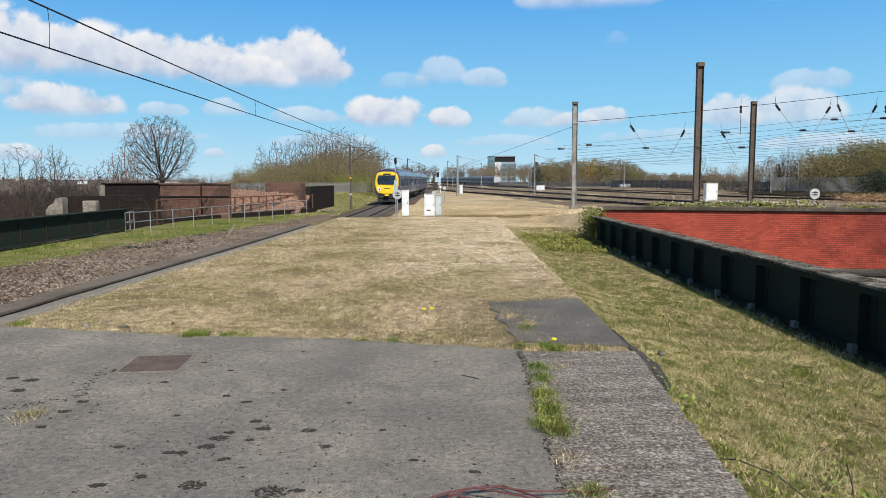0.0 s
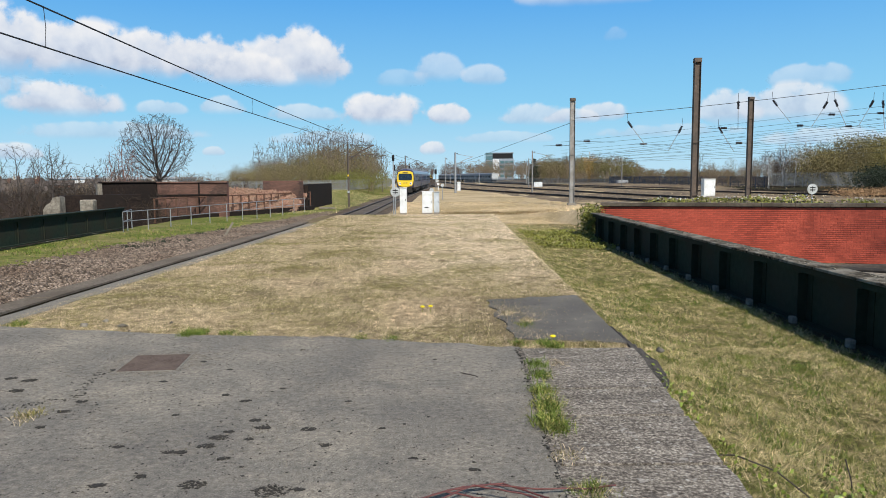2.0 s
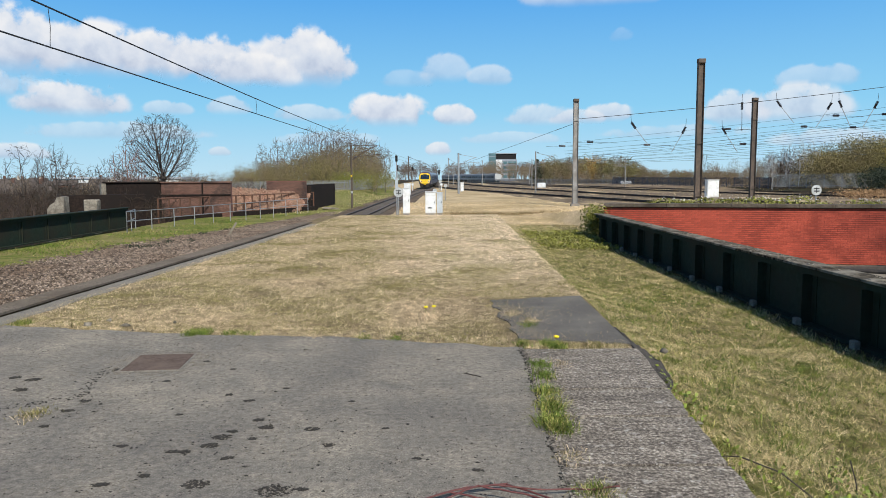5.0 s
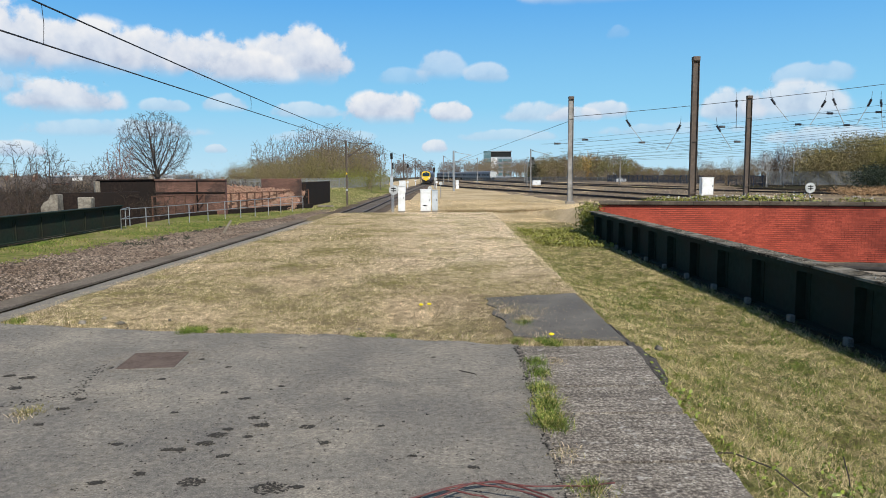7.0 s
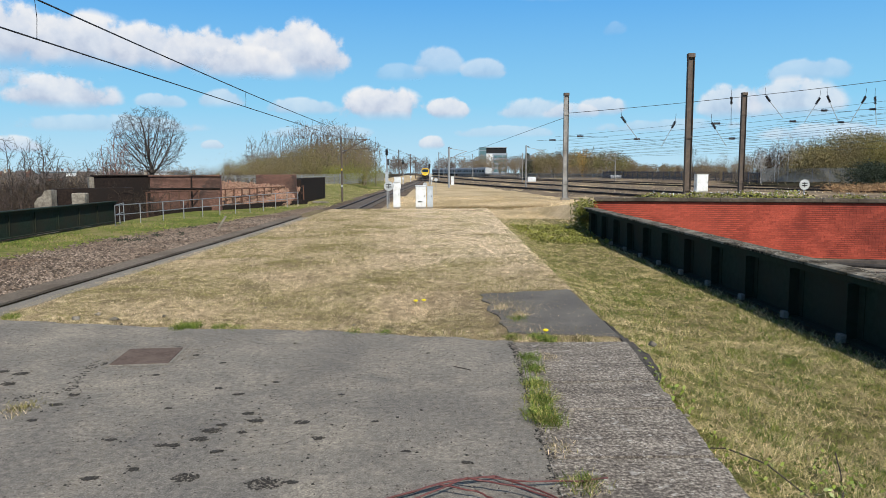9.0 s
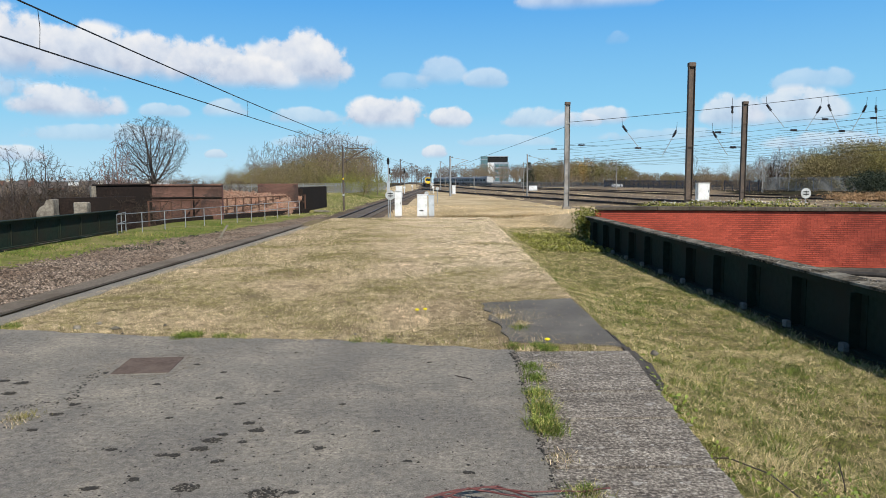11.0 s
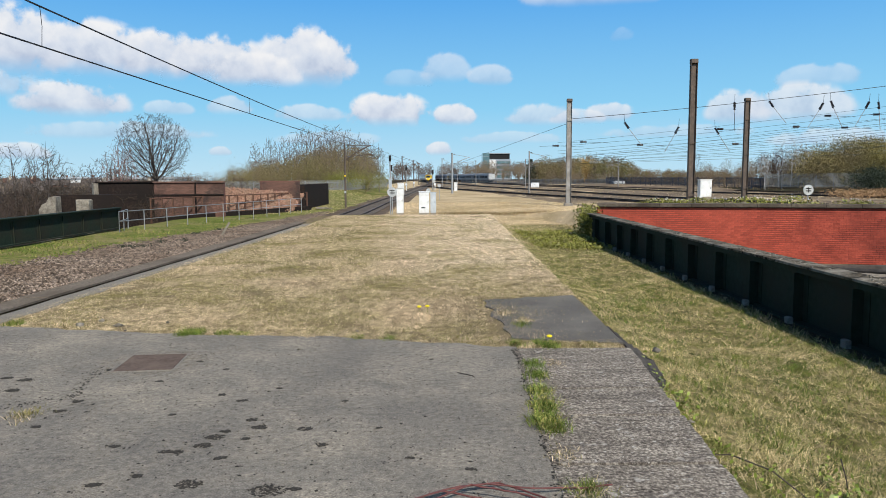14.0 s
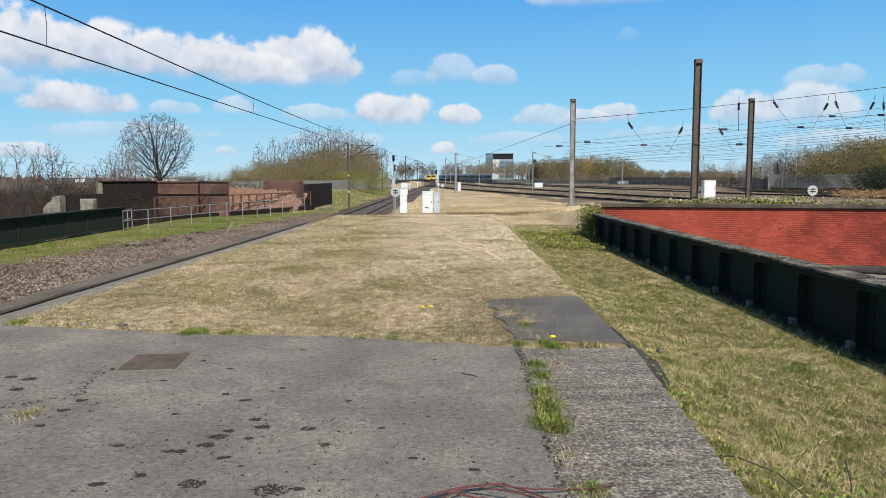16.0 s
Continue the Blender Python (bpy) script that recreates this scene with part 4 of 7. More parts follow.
def coppice_segs(seed, stems=8, spread=0.28, twigs=12):
    """A clump of slim upright stems with rising twigs, one unit high."""
    rng = random.Random(seed)
    segs = []
    for s in range(stems):
        a_ = rng.uniform(0, 6.28)
        h = rng.uniform(0.62, 1.0)
        out = rng.uniform(0.02, spread)
        bow = rng.uniform(-0.05, 0.05)
        def at(u):
            return Vector((math.cos(a_) * out * u ** 1.2 + bow * math.sin(u * 3), math.sin(a_) * out * u ** 1.2 + bow * math.sin(u * 4 + 1), h * u))
        r0 = rng.uniform(0.005, 0.010)
        n = 6
        for k in range(n):
            segs.append((at(k / n), at((k + 1) / n), r0 * (1 - k / n * 0.85), r0 * (1 - (k + 1) / n * 0.85)))
        for k in range(twigs):
            u = rng.uniform(0.2, 1.0)
            p = at(u)
            b_ = rng.uniform(0, 6.28)
            d = Vector((math.cos(b_) * rng.uniform(0.35, 0.8), math.sin(b_) * rng.uniform(0.35, 0.8), 1)).normalized()
            l = rng.uniform(0.08, 0.24) * (1.15 - u * 0.6)
            m_ = p + d * l * 0.55
            segs.append((p, m_, r0 * 0.35, r0 * 0.25))
            for _ in range(3):
                e_ = (d + Vector((rng.uniform(-1, 1), rng.uniform(-1, 1), rng.uniform(-0.1, 0.8))) * 0.5).normalized()
                segs.append((m_, m_ + e_ * l * rng.uniform(0.35, 0.7), r0 * 0.22, r0 * 0.12))
    return segs


def bare_tree(at, seed, height, label, m, name="bare_tree", least=0.012, **kw):
    segs = crown_segs(seed, height, **kw)
    cut = height * 0.0045
    t = empty(name, Matrix.Translation(at), label, "tree")
    raw("trunk", *skin([s for s in segs if s[2] >= cut * 2], 6), m, t)
    raw("crown", *skin([s for s in segs if s[2] < cut * 2], 3, least), m, t)
    return t


def join_trees(name, variants, spots, m, label, least):
    """Far woods: many bare trees in one mesh."""
    verts, faces = [], []
    skins = []
    for s in variants:
        v, f = ribbons(s, least)
        skins.append((np.array(v), np.array(f, dtype=object)))
    for i, (x, y, z, h, rot) in enumerate(spots):
        v, f = skins[i % len(skins)]
        c, s_ = math.cos(rot), math.sin(rot)
        w = np.empty_like(v)
        wide = h * (0.85 + 0.3 * ((i * 7) % 10) / 10)
        w[:, 0] = (v[:, 0] * c - v[:, 1] * s_) * wide + x
        w[:, 1] = (v[:, 0] * s_ + v[:, 1] * c) * wide + y
        w[:, 2] = v[:, 2] * h + z
        k = len(verts)
        verts += w.tolist()
        faces += [tuple(int(a_) + k for a_ in q) for q in f]
    ob = raw(name, verts, faces, m)
    return tagged(ob, label, "trees", kind="stuff")


bare_tree((-42.3, 110, -2.4), 11, 13.7, "large round-crowned leafless tree beyond the brick wall", M["bark"], least=0.009, width=0.80, low=0.27, n=3200, step=0.017, tip=0.00085)
bare_tree((-23.3, 54, -4.5), 5, 9.4, "slender reddish leafless birch beside the brick pier", M["barkred"], name="birch_tree", least=0.011, width=0.26, low=0.34, n=260, step=0.03, tip=0.0012, lean=1.2)
for k, (x, y, h) in enumerate(((-41.5, 72, 10.6), (-39.2, 74, 10.9), (-37, 70, 9.6), (-33, 68, 8.6), (-30, 66, 9.0), (-28.5, 64, 9.4), (-26.5, 62, 8.4), (-25, 60, 8.8))):
    bare_tree((x, y, -5.5), 20 + k, h, "dark leafless young tree in low scrub", M["bark"], least=0.009, width=0.42, low=0.28, n=330, step=0.034, tip=0.0014, lean=1.2)

shrub = [coppice_segs(40 + k, 9, 0.55, 10) for k in range(3)] + [crown_segs(50 + k, 1.0, 0.95, 0.10, 190, 0.05, 0.0015, 0.6) for k in range(3)]
spindly = [crown_segs(60 + k, 1.0, 0.5, 0.22 + 0.05 * k, 170, 0.045, 0.0017, 0.9) for k in range(5)] + [coppice_segs(70, 6, 0.2, 14)]
rng = random.Random(8)


def scatter(n, x0, x1, y0, y1, z, h0, h1):
    return [(rng.uniform(x0, x1), rng.uniform(y0, y1), z, rng.uniform(h0, h1), rng.uniform(0, 6.28)) for _ in range(n)]


spots = []
for k in range(300):
    y = rng.uniform(112, 185)
    px = rng.uniform(-0.30, -0.088) + 0.0
    prof = np.interp(px, [-0.31, -0.28, -0.25, -0.22, -0.17, -0.12, -0.09, -0.07], [3.0, 5.6, 7.6, 8.2, 10.4, 12.2, 10.4, 6.0])
    spots.append((px * y, y, -1.2, float(prof) * y / 150 * rng.uniform(0.55, 0.9), rng.uniform(0, 6.28)))
join_trees("far_wood", spindly, spots[:170], M["twig"], "leafless brown wood behind the palisade fence", 0.0012)
join_trees("far_wood", shrub, spots[170:], M["twiggreen"], "olive budding shrubs along the wood edge", 0.0012)
join_trees("hedge", shrub, scatter(60, -62, -32, 105, 150, -2.5, 3.5, 6.0), M["twig"], "low brown leafless hedge", 0.0016)
join_trees("scrub", shrub, scatter(280, -50, -18.8, 38, 84, -6.4, 3.5, 7.6), M["twigdark"], "tangled dark bramble scrub below the bridge", 0.0014)
join_trees("scrub", spindly, scatter(16, -22.2, -18.2, 44.6, 47.6, -5.2, 4.6, 6.2), M["scrubtwig"], "thin bare shrubs before the dark abutment", 0.0016)
join_trees("scrub", spindly + shrub, scatter(330, -66, -20.5, 60, 104, -6.4, 5.8, 8.2), M["scrubtwig"], "tall brown scrub below the old bridge", 0.0016)
join_trees("scrub", shrub, scatter(150, -44, -19.2, 36, 64, -6.4, 3.0, 6.6), M["scrubtwig"], "tangled brown scrub below the bridge", 0.0014)
right_spots = []
for k in range(330):
    y = rng.uniform(300, 380)
    t = rng.uniform(0.12, 0.40)
    prof = np.interp(t, [0.12, 0.14, 0.20, 0.255, 0.28, 0.40], [5, 11, 12, 10.5, 6, 5])
    right_spots.append((t * y, y, -1.5, float(prof) * rng.uniform(0.7, 1.1), rng.uniform(0, 6.28)))
join_trees("far_wood", spindly, right_spots[:170], M["twig"], "distant leafless wood beyond the sidings", 0.003)
join_trees("far_wood", shrub, right_spots[170:], M["twiggreen"], "distant olive thicket beyond the sidings", 0.004)
join_trees("far_wood", spindly, scatter(150, -70, 110, 620, 760, -2, 9, 17), M["twighaze"], "hazy brown wood far down the line", 0.004)
join_trees("far_wood", spindly, [(t * y, y, -1.3, h, r) for t, y, h, r in ((rng.uniform(0.44, 0.56), rng.uniform(130, 160), rng.uniform(4.5, 8.6), rng.uniform(0, 6)) for _ in range(45))], M["twigdark"], "bare birches behind the steel fence", 0.0016)
join_trees("thicket", shrub, [(t * y, y, -1.3, h, r) for t, y, h, r in ((rng.uniform(0.505, 0.68), rng.uniform(122, 140), rng.uniform(6.5, 9.8), rng.uniform(0, 6)) for _ in range(70))], M["twiggreen"], "dense olive thicket beside the fence", 0.0013)
join_trees("far_wood", shrub[:3], [(x * y / 800, y, -4, h, r) for x, y, h, r in ((rng.uniform(-750, 750), rng.uniform(520, 800), rng.uniform(6, 12), rng.uniform(0, 6)) for _ in range(240))], M["twighaze"], "hazy line of bare trees along the horizon", 0.004)
join_trees("far_wood", spindly, scatter(110, 16, 84, 400, 465, -2, 8, 13), M["twig"], "brown bare trees before the office building", 0.003)
join_trees("hedge", shrub[:3], [(t * y, y, -1.4, h, r) for t, y, h, r in ((rng.uniform(0.12, 0.43), rng.uniform(292, 312), rng.uniform(3.0, 6.0), rng.uniform(0, 6)) for _ in range(170))], M["twig"], "low brown thicket along the far fence", 0.003)
for k, (t, y, h) in enumerate(((-0.246, 128, 8.6), (-0.226, 124, 9.4), (-0.207, 130, 10.0), (-0.190, 126, 10.8), (-0.178, 133, 11.9), (-0.165, 127, 10.9), (-0.150, 131, 12.2), (-0.137, 126, 11.6), (-0.121, 132, 11.4),
                               (-0.107, 127, 10.0), (-0.092, 131, 9.4), (-0.080, 127, 8.2))):
    bare_tree((t * y, y, -1.2), 80 + k, h, "slender pale-barked leafless poplar in the wood", M["palebark"], name="poplar_tree", least=0.018, width=0.32, low=0.2, n=360, step=0.034, tip=0.0013, lean=1.6)
for k, (t, y, h) in enumerate(((0.447, 131, 6.6), (0.467, 132, 8.4), (0.485, 130, 9.0), (0.500, 131, 8.6), (0.352, 150, 7.4))):
    bare_tree((t * y, y, -1.0), 100 + k, h, "slim white-trunked leafless birch behind the steel fence", M["birchbark"] if k < 4 else M["bark"], name="birch_tree", least=0.010, width=0.36, low=0.3, n=260, step=0.036, tip=0.0012, lean=1.0)
join_trees("far_wood", spindly, [(t * y, y, -1.3, h, r) for t, y, h, r in ((rng.uniform(0.36, 0.50), rng.uniform(134, 160), rng.uniform(3.5, 6.5), rng.uniform(0, 6)) for _ in range(80))], M["twig"], "brown leafless saplings behind the yard fences", 0.0016)
join_trees("orange_willow", shrub, scatter(5, 64, 69, 325, 335, -1.3, 10, 12.5), M["orange"], "orange-twigged willow among bare trees", 0.006)


# ---------------------------------------------------------------- masts and wires
def column_mast(at, height, w, d, m, label, cap=True):
    """A rolled steel column with two flanges, ties and a cap."""
    t = empty("catenary_mast", Matrix.Translation(at), label, "catenary mast")
    for s in (-1, 1):
        part("flange", boxed(s * w / 2 - 0.012, s * w / 2 + 0.012, -d / 2, d / 2, 0, height), m, t)
    part("web", boxed(-w / 2 + 0.013, w / 2 - 0.013, -0.02, 0.02, 0, height - 0.02), m, t)
    for k in range(int(height / 3.2)):
        part("tie_plate", boxed(-w / 2 - 0.014, w / 2 + 0.014, -d / 2 - 0.012, -d / 2 - 0.001, 1.4 + k * 3.2, 1.47 + k * 3.2), m, t)
    if cap:
        part("cap", boxed(-w / 2 - 0.03, w / 2 + 0.03, -d / 2 - 0.03, d / 2 + 0.03, height - 0.22, height + 0.04, 0.02), M["mast"], t)
    part("base_plate", boxed(-w * 0.9, w * 0.9, -d * 0.9, d * 0.9, -0.3, 0.05, 0.02), M["concrete"], t)
    return t


column_mast((15.58, 45, -0.95), 9.6, 0.37, 0.30, M["mast"], "tall rusty brown steel catenary mast behind the brick wall")
column_mast((12.35, 69, -0.95), 9.75, 0.44, 0.34, M["mastgrey"], "grey weathered steel catenary mast in dry grass")
column_mast((29.0, 69, -0.95), 9.75, 0.44, 0.34, M["mast"], "brown steel catenary mast beside the sidings")


def wire(name, pts, r, label, group="overhead wires", m=None):
    return tagged(part(name, polyline(bmesh.new(), pts, r), m or M["wire"]), label, "overhead wire", group)


def sag(p, q, drop, n=14):
    p, q = Vector(p), Vector(q)
    return [tuple(p.lerp(q, k / n) - Vector((0, 0, drop * 4 * (k / n) * (1 - k / n)))) for k in range(n + 1)]


# left line: catenary and contact wire over the platform track, with droppers
upper = sag((-6.4, -12, 4.86), (-6.15, 68, 4.62), 0.42, 40)
lower = sag((-6.4, -12, 3.78), (-6.15, 68, 3.98), 0.04, 40)
wire("catenary_wire", upper, 0.015, "dark upper catenary wire")
wire("contact_wire", lower, 0.014, "dark contact wire over the track")
for y in (0.0, 12.0, 24.8, 38, 52):
    u = (y + 12) / 80 * 40
    i = int(u)
    a_, b_ = Vector(upper[i]).lerp(Vector(upper[i + 1]), u - i), Vector(lower[i]).lerp(Vector(lower[i + 1]), u - i)
    wire("dropper", [tuple(a_), tuple(a_.lerp(b_, 0.5) + Vector((0.02, 0, 0))), tuple(b_)], 0.006, "thin vertical dropper wire", "droppers")
wire("catenary_wire", sag((-6.15, 68, 4.62), (-4.6, 150, 4.9), 0.4, 20), 0.016, "dark upper catenary wire")
wire("contact_wire", sag((-6.15, 68, 3.98), (-4.6, 150, 3.9), 0.05, 20), 0.014, "dark contact wire over the track")


def ribbed(p, d, n, step, wide, slim, sides=8):
    """A ribbed insulator as one turned body from p along d."""
    bm = bmesh.new()
    p, q = Vector(p), Vector(d).to_track_quat("Z", "Y")
    rows = [(0, slim * 0.6)] + [r for k in range(n) for r in ((k * step + 0.1 * step, slim), (k * step + 0.3 * step, wide), (k * step + 0.75 * step, wide * 0.85), (k * step + 0.95 * step, slim))] + [(n * step, slim * 0.6)]
    rings = [[bm.verts.new(p + q @ Vector((r * math.cos(2 * math.pi * a_ / sides), r * math.sin(2 * math.pi * a_ / sides), h))) for a_ in range(sides)] for h, r in rows]
    for lo, hi in zip(rings, rings[1:]):
        for a_ in range(sides):
            bm.faces.new((lo[a_], lo[(a_ + 1) % sides], hi[(a_ + 1) % sides], hi[a_]))
    bm.faces.new(rings[0][::-1]), bm.faces.new(rings[-1])
    return bm


def cantilever_mast(at, height, reach, label, m, group="", r=0.09, z_arm=4.7):
    """A slim pole with a raked bracket arm, tie, insulators and registration arm; reach along x."""
    t = empty("catenary_mast", Matrix.Translation(at), label, "catenary mast", group)
    part("pole", tubed((0, 0, -0.2), (0, 0, height), r, r * 0.8, 10), m, t)
    part("pole_cap", tubed((0, 0, height), (0, 0, height + 0.06), r * 1.1, r * 0.6, 10), m, t)
    s = 1 if reach > 0 else -1
    part("bracket_arm", polyline(bmesh.new(), [(s * r, 0, z_arm - 0.55), (reach * 0.55, 0, z_arm + 0.25), (reach, 0, z_arm + 0.75)], 0.055, 6), m, t)
    part("tie_rod", polyline(bmesh.new(), [(s * r, 0, height - 0.2), (reach * 0.95, 0, z_arm + 0.72)], 0.032, 5), m, t)
    part("registration_arm", polyline(bmesh.new(), [(s * r, 0, z_arm - 0.3), (reach * 1.15, 0, z_arm - 0.05)], 0.035, 5), m, t)
    for x, z in ((s * 0.35, z_arm - 0.32), (s * 0.3, height - 0.16)):
        part("insulator", ribbed((x - 0.1, 0, z), (1, 0, 0.1), 4, 0.07, 0.075, 0.04), M["insul"], t)
    return t


post = cantilever_mast((-8.55, 68, -1.15), 5.95, 2.4, "slim brown catenary pole with bracket arm over the track", M["mast"], r=0.10, z_arm=5.0)
part("plate", boxed(-0.07, 0.07, -0.13, -0.115, 2.88, 3.04), M["yellow"], post, "small yellow plate")
part("warning_plate", boxed(-0.10, 0.10, -0.125, -0.112, 1.35, 1.55), M["dull"], post)
cantilever_mast((2.46, 123, -1.15), 6.7, 3.0, "pale grey catenary mast with bracket arm beside the junction", M["galv"], r=0.2, z_arm=5.3)
for x, y, reach in ((-7.2, 150, 2.4), (-6.6, 205, 2.6), (1.2, 190, 2.6), (-6.5, 255, 2.6), (3.4, 262, -2.6), (11, 210, -2.6), (21, 175, 2.8), (9.0, 330, 2.6), (-8.5, 330, 2.6), (28, 240, 2.8), (42, 170, -2.8), (15.0, 120, 2.8)):
    cantilever_mast((x, y, -1.15), 6.8 + (x * 7 % 3) * 0.3, reach, "distant steel catenary mast with bracket arm", M["mastgrey"] if x > 0 else M["mast"], "distant catenary masts", r=0.13, z_arm=5.3)


def insulator_arm(at, lean, label):
    """A dark ribbed insulator on a pull-off arm hanging from the span wires."""
    t = empty("overhead_fitting", Matrix.Translation(at), label, "overhead fitting", "fittings on the span wires")
    d = Vector((lean, 0, -1)).normalized()
    part("insulator", ribbed((0, 0, 0), d, 6, 0.12, 0.135, 0.06), M["insul"], t)
    part("arm", polyline(bmesh.new(), [tuple(d * 0.7), tuple(d * 2.9 + Vector((0, 0, 0.2)))], 0.03, 5), M["galv"], t)
    part("hanger", polyline(bmesh.new(), [(0, 0, 0.02), (-lean * 0.1, 0, 0.75)], 0.018, 5), M["wire"], t)
    return t


# head-span wires over the sidings
for k, (z0, z1, r, drop) in enumerate(((6.98, 10.2, 0.024, 0.25), (6.0, 8.5, 0.013, 0.2), (5.7, 8.0, 0.015, 0.3), (5.2, 7.4, 0.013, 0.25), (4.9, 6.9, 0.015, 0.2), (4.5, 6.3, 0.016, 0.2), (4.1, 5.7, 0.014, 0.15), (3.8, 5.0, 0.014, 0.1), (3.6, 4.5, 0.014, 0.1))):
    x0 = 12.5 if k == 0 else 15.0 + k * 0.7
    y0 = 69 if k == 0 else 92 + 4 * k
    wire("span_wire", sag((x0, y0, z0), (47.0, 62.0 + (k % 3) * 2, z1), drop, 12), r, "thin overhead wire crossing the sidings")
wire("guy_wire", [(12.3, 69, 6.6), (4.0, 150, 4.2)], 0.022, "long wire running down from the mast")
for k in range(6):
    wire("contact_wire", sag((6 + k * 3.0, 200 - k * 8, 4.3 + 0.12 * k), (50, 80 - k * 4, 4.0 + 0.75 * k), 0.15, 10), 0.015, "thin contact wire over the sidings")
for x, z, lean in ((31.7, 8.7, 0.75), (36.9, 8.5, -0.55), (37.6, 8.7, 0.45), (41.3, 8.6, -0.5), (42.2, 8.6, 0.1), (23.1, 6.3, -0.5), (26.6, 6.2, 0.6), (17.3, 6.6, 0.7), (28.4, 8.6, 0.02)):
    insulator_arm((x, 68.1 if x < 20 else 70.5, z), lean, "dark ribbed insulator with a slanting steel arm")
for x, y, z in ((11.1, 69, 4.5), (13.7, 69, 4.85), (19.3, 70, 4.6), (28.0, 69, 4.6), (33.9, 69.5, 6.2), (38.5, 69.5, 6.1), (26.6, 69.2, 6.0), (36.8, 69.4, 7.2), (41.4, 69.4, 7.3)):
    fit_ = empty("overhead_fitting", Matrix.Translation((x, y, z)), "dark ribbed insulator on a span wire", "overhead fitting", "fittings on the span wires")
    part("insulator", ribbed((-0.3, 0, 0), (1, 0, 0), 6, 0.1, 0.115, 0.05), M["insul"], fit_)
    part("steady_wire", polyline(bmesh.new(), [(-1.5, 0, -0.05), (0, 0, 0), (2.6, 0, -0.12)], 0.014, 5), M["wire"], fit_)

# ---------------------------------------------------------------- brick wall on the far side of the gap
W0, WD = (6.25, 28.6), (20, -5.2)


# ---------------------------------------------------------------- lineside cabinets, signs and signal
def cabinet(name, at, w, d, h, m, label, doors=1, cap=True):
    c = empty(name, Matrix.Translation(at), label, "cabinet")
    part("body", boxed(-w / 2, w / 2, -d / 2, d / 2, 0.06, h, 0.012), m, c)
    part("plinth", boxed(-w / 2 + 0.02, w / 2 - 0.02, -d / 2 + 0.02, d / 2 - 0.02, -0.25, 0.059), M["concrete"], c)
    if cap:
        part("lid", boxed(-w / 2 - 0.03, w / 2 + 0.03, -d / 2 - 0.04, d / 2 + 0.03, h + 0.001, h + 0.05, 0.012), m, c)
    for k in range(doors):
        a_ = -w / 2 + w * k / doors + 0.03
        b_ = -w / 2 + w * (k + 1) / doors - 0.03
        dr = part("door", boxed(a_, b_, -d / 2 - 0.018, -d / 2 - 0.002, 0.12, h - 0.06, 0.006), m, c)
        part("handle", boxed(b_ - 0.07, b_ - 0.04, -d / 2 - 0.045, -d / 2 - 0.019, h * 0.5, h * 0.5 + 0.14), M["black"], dr)
    return c


cab = cabinet("lineside_cabinet", (-0.98, 53, -1.0), 0.74, 0.6, 1.58, M["white"], "white painted steel lineside cabinet on a plinth")
part("label_plate", boxed(-0.2, 0.08, -0.335, -0.3195, 0.42, 0.50), M["black"], cab, "small dark label")
cabinet("lineside_cabinet", (-0.32, 53.6, -1.0), 0.42, 0.6, 1.52, M["greybox"], "pale blue-grey steel lineside cabinet")
cabinet("lineside_cabinet", (-2.72, 53, -1.0), 0.50, 0.42, 1.85, M["white"], "tall narrow white lineside cabinet")
cabinet("lineside_cabinet", (20.1, 55, 0.0), 0.86, 0.6, 1.32, M["white"], "white lineside cabinet behind the brick wall")
cabinet("lineside_cabinet", (50.8, 205, -1.2), 3.0, 1.2, 1.35, M["white"], "long white equipment cabinet in the far yard", 3)
cabinet("lineside_cabinet", (24.2, 182, -1.2), 2.0, 0.9, 1.2, M["white"], "white equipment cabinet beside the sidings", 2)
cabinet("lineside_cabinet", (3.5, 141, -1.2), 0.62, 0.5, 1.7, M["white"], "white lineside cabinet beside a mast")
cabinet("lineside_cabinet", (-5.6, 112, -1.2), 1.0, 0.6, 1.9, M["white"], "white lineside cabinet on the verge")


def disc_sign(at, height, r, label, bars=True):
    """A round white lineside sign on a post, with plain dark bars."""
    s = empty("round_sign", Matrix.Translation(at), label, "sign")
    part("post", tubed((0, 0, -0.2), (0, 0, height + r * 0.6), 0.035, 0.035, 8), M["galv"], s)
    d = part("disc", tubed((0, -0.065, height), (0, -0.04, height), r, r, 28), M["dull"], s, "dulled white round disc")
    part("rim", tubed((0, -0.039, height), (0, -0.034, height), r * 1.05, r * 1.05, 28), M["galv"], d)
    if bars:
        for z in (0.1, -0.14):
            part("bar", boxed(-r * 0.55, r * 0.55, -0.075, -0.066, height + z * r * 2, height + z * r * 2 + r * 0.2), M["black"], d)
        part("bar", boxed(-r * 0.07, r * 0.07, -0.078, -0.066, height - r * 0.5, height + r * 0.55), M["black"], d)
    return s


disc_sign((-3.2, 51.5, -1.0), 1.62, 0.33, "round white lineside sign with dark bars on a post")
disc_sign((22.85, 45, -0.2), 0.95, 0.31, "round white sign with dark bars behind the brick wall")
disc_sign((-0.75, 60, -1.0), 1.55, 0.17, "small round white marker on a thin post", False)
disc_sign((0.2, 88, -1.0), 1.6, 0.2, "white marker board beside the running line", False)
disc_sign((-0.7, 140, -1.0), 1.8, 0.30, "small white marker board beside the line", False)

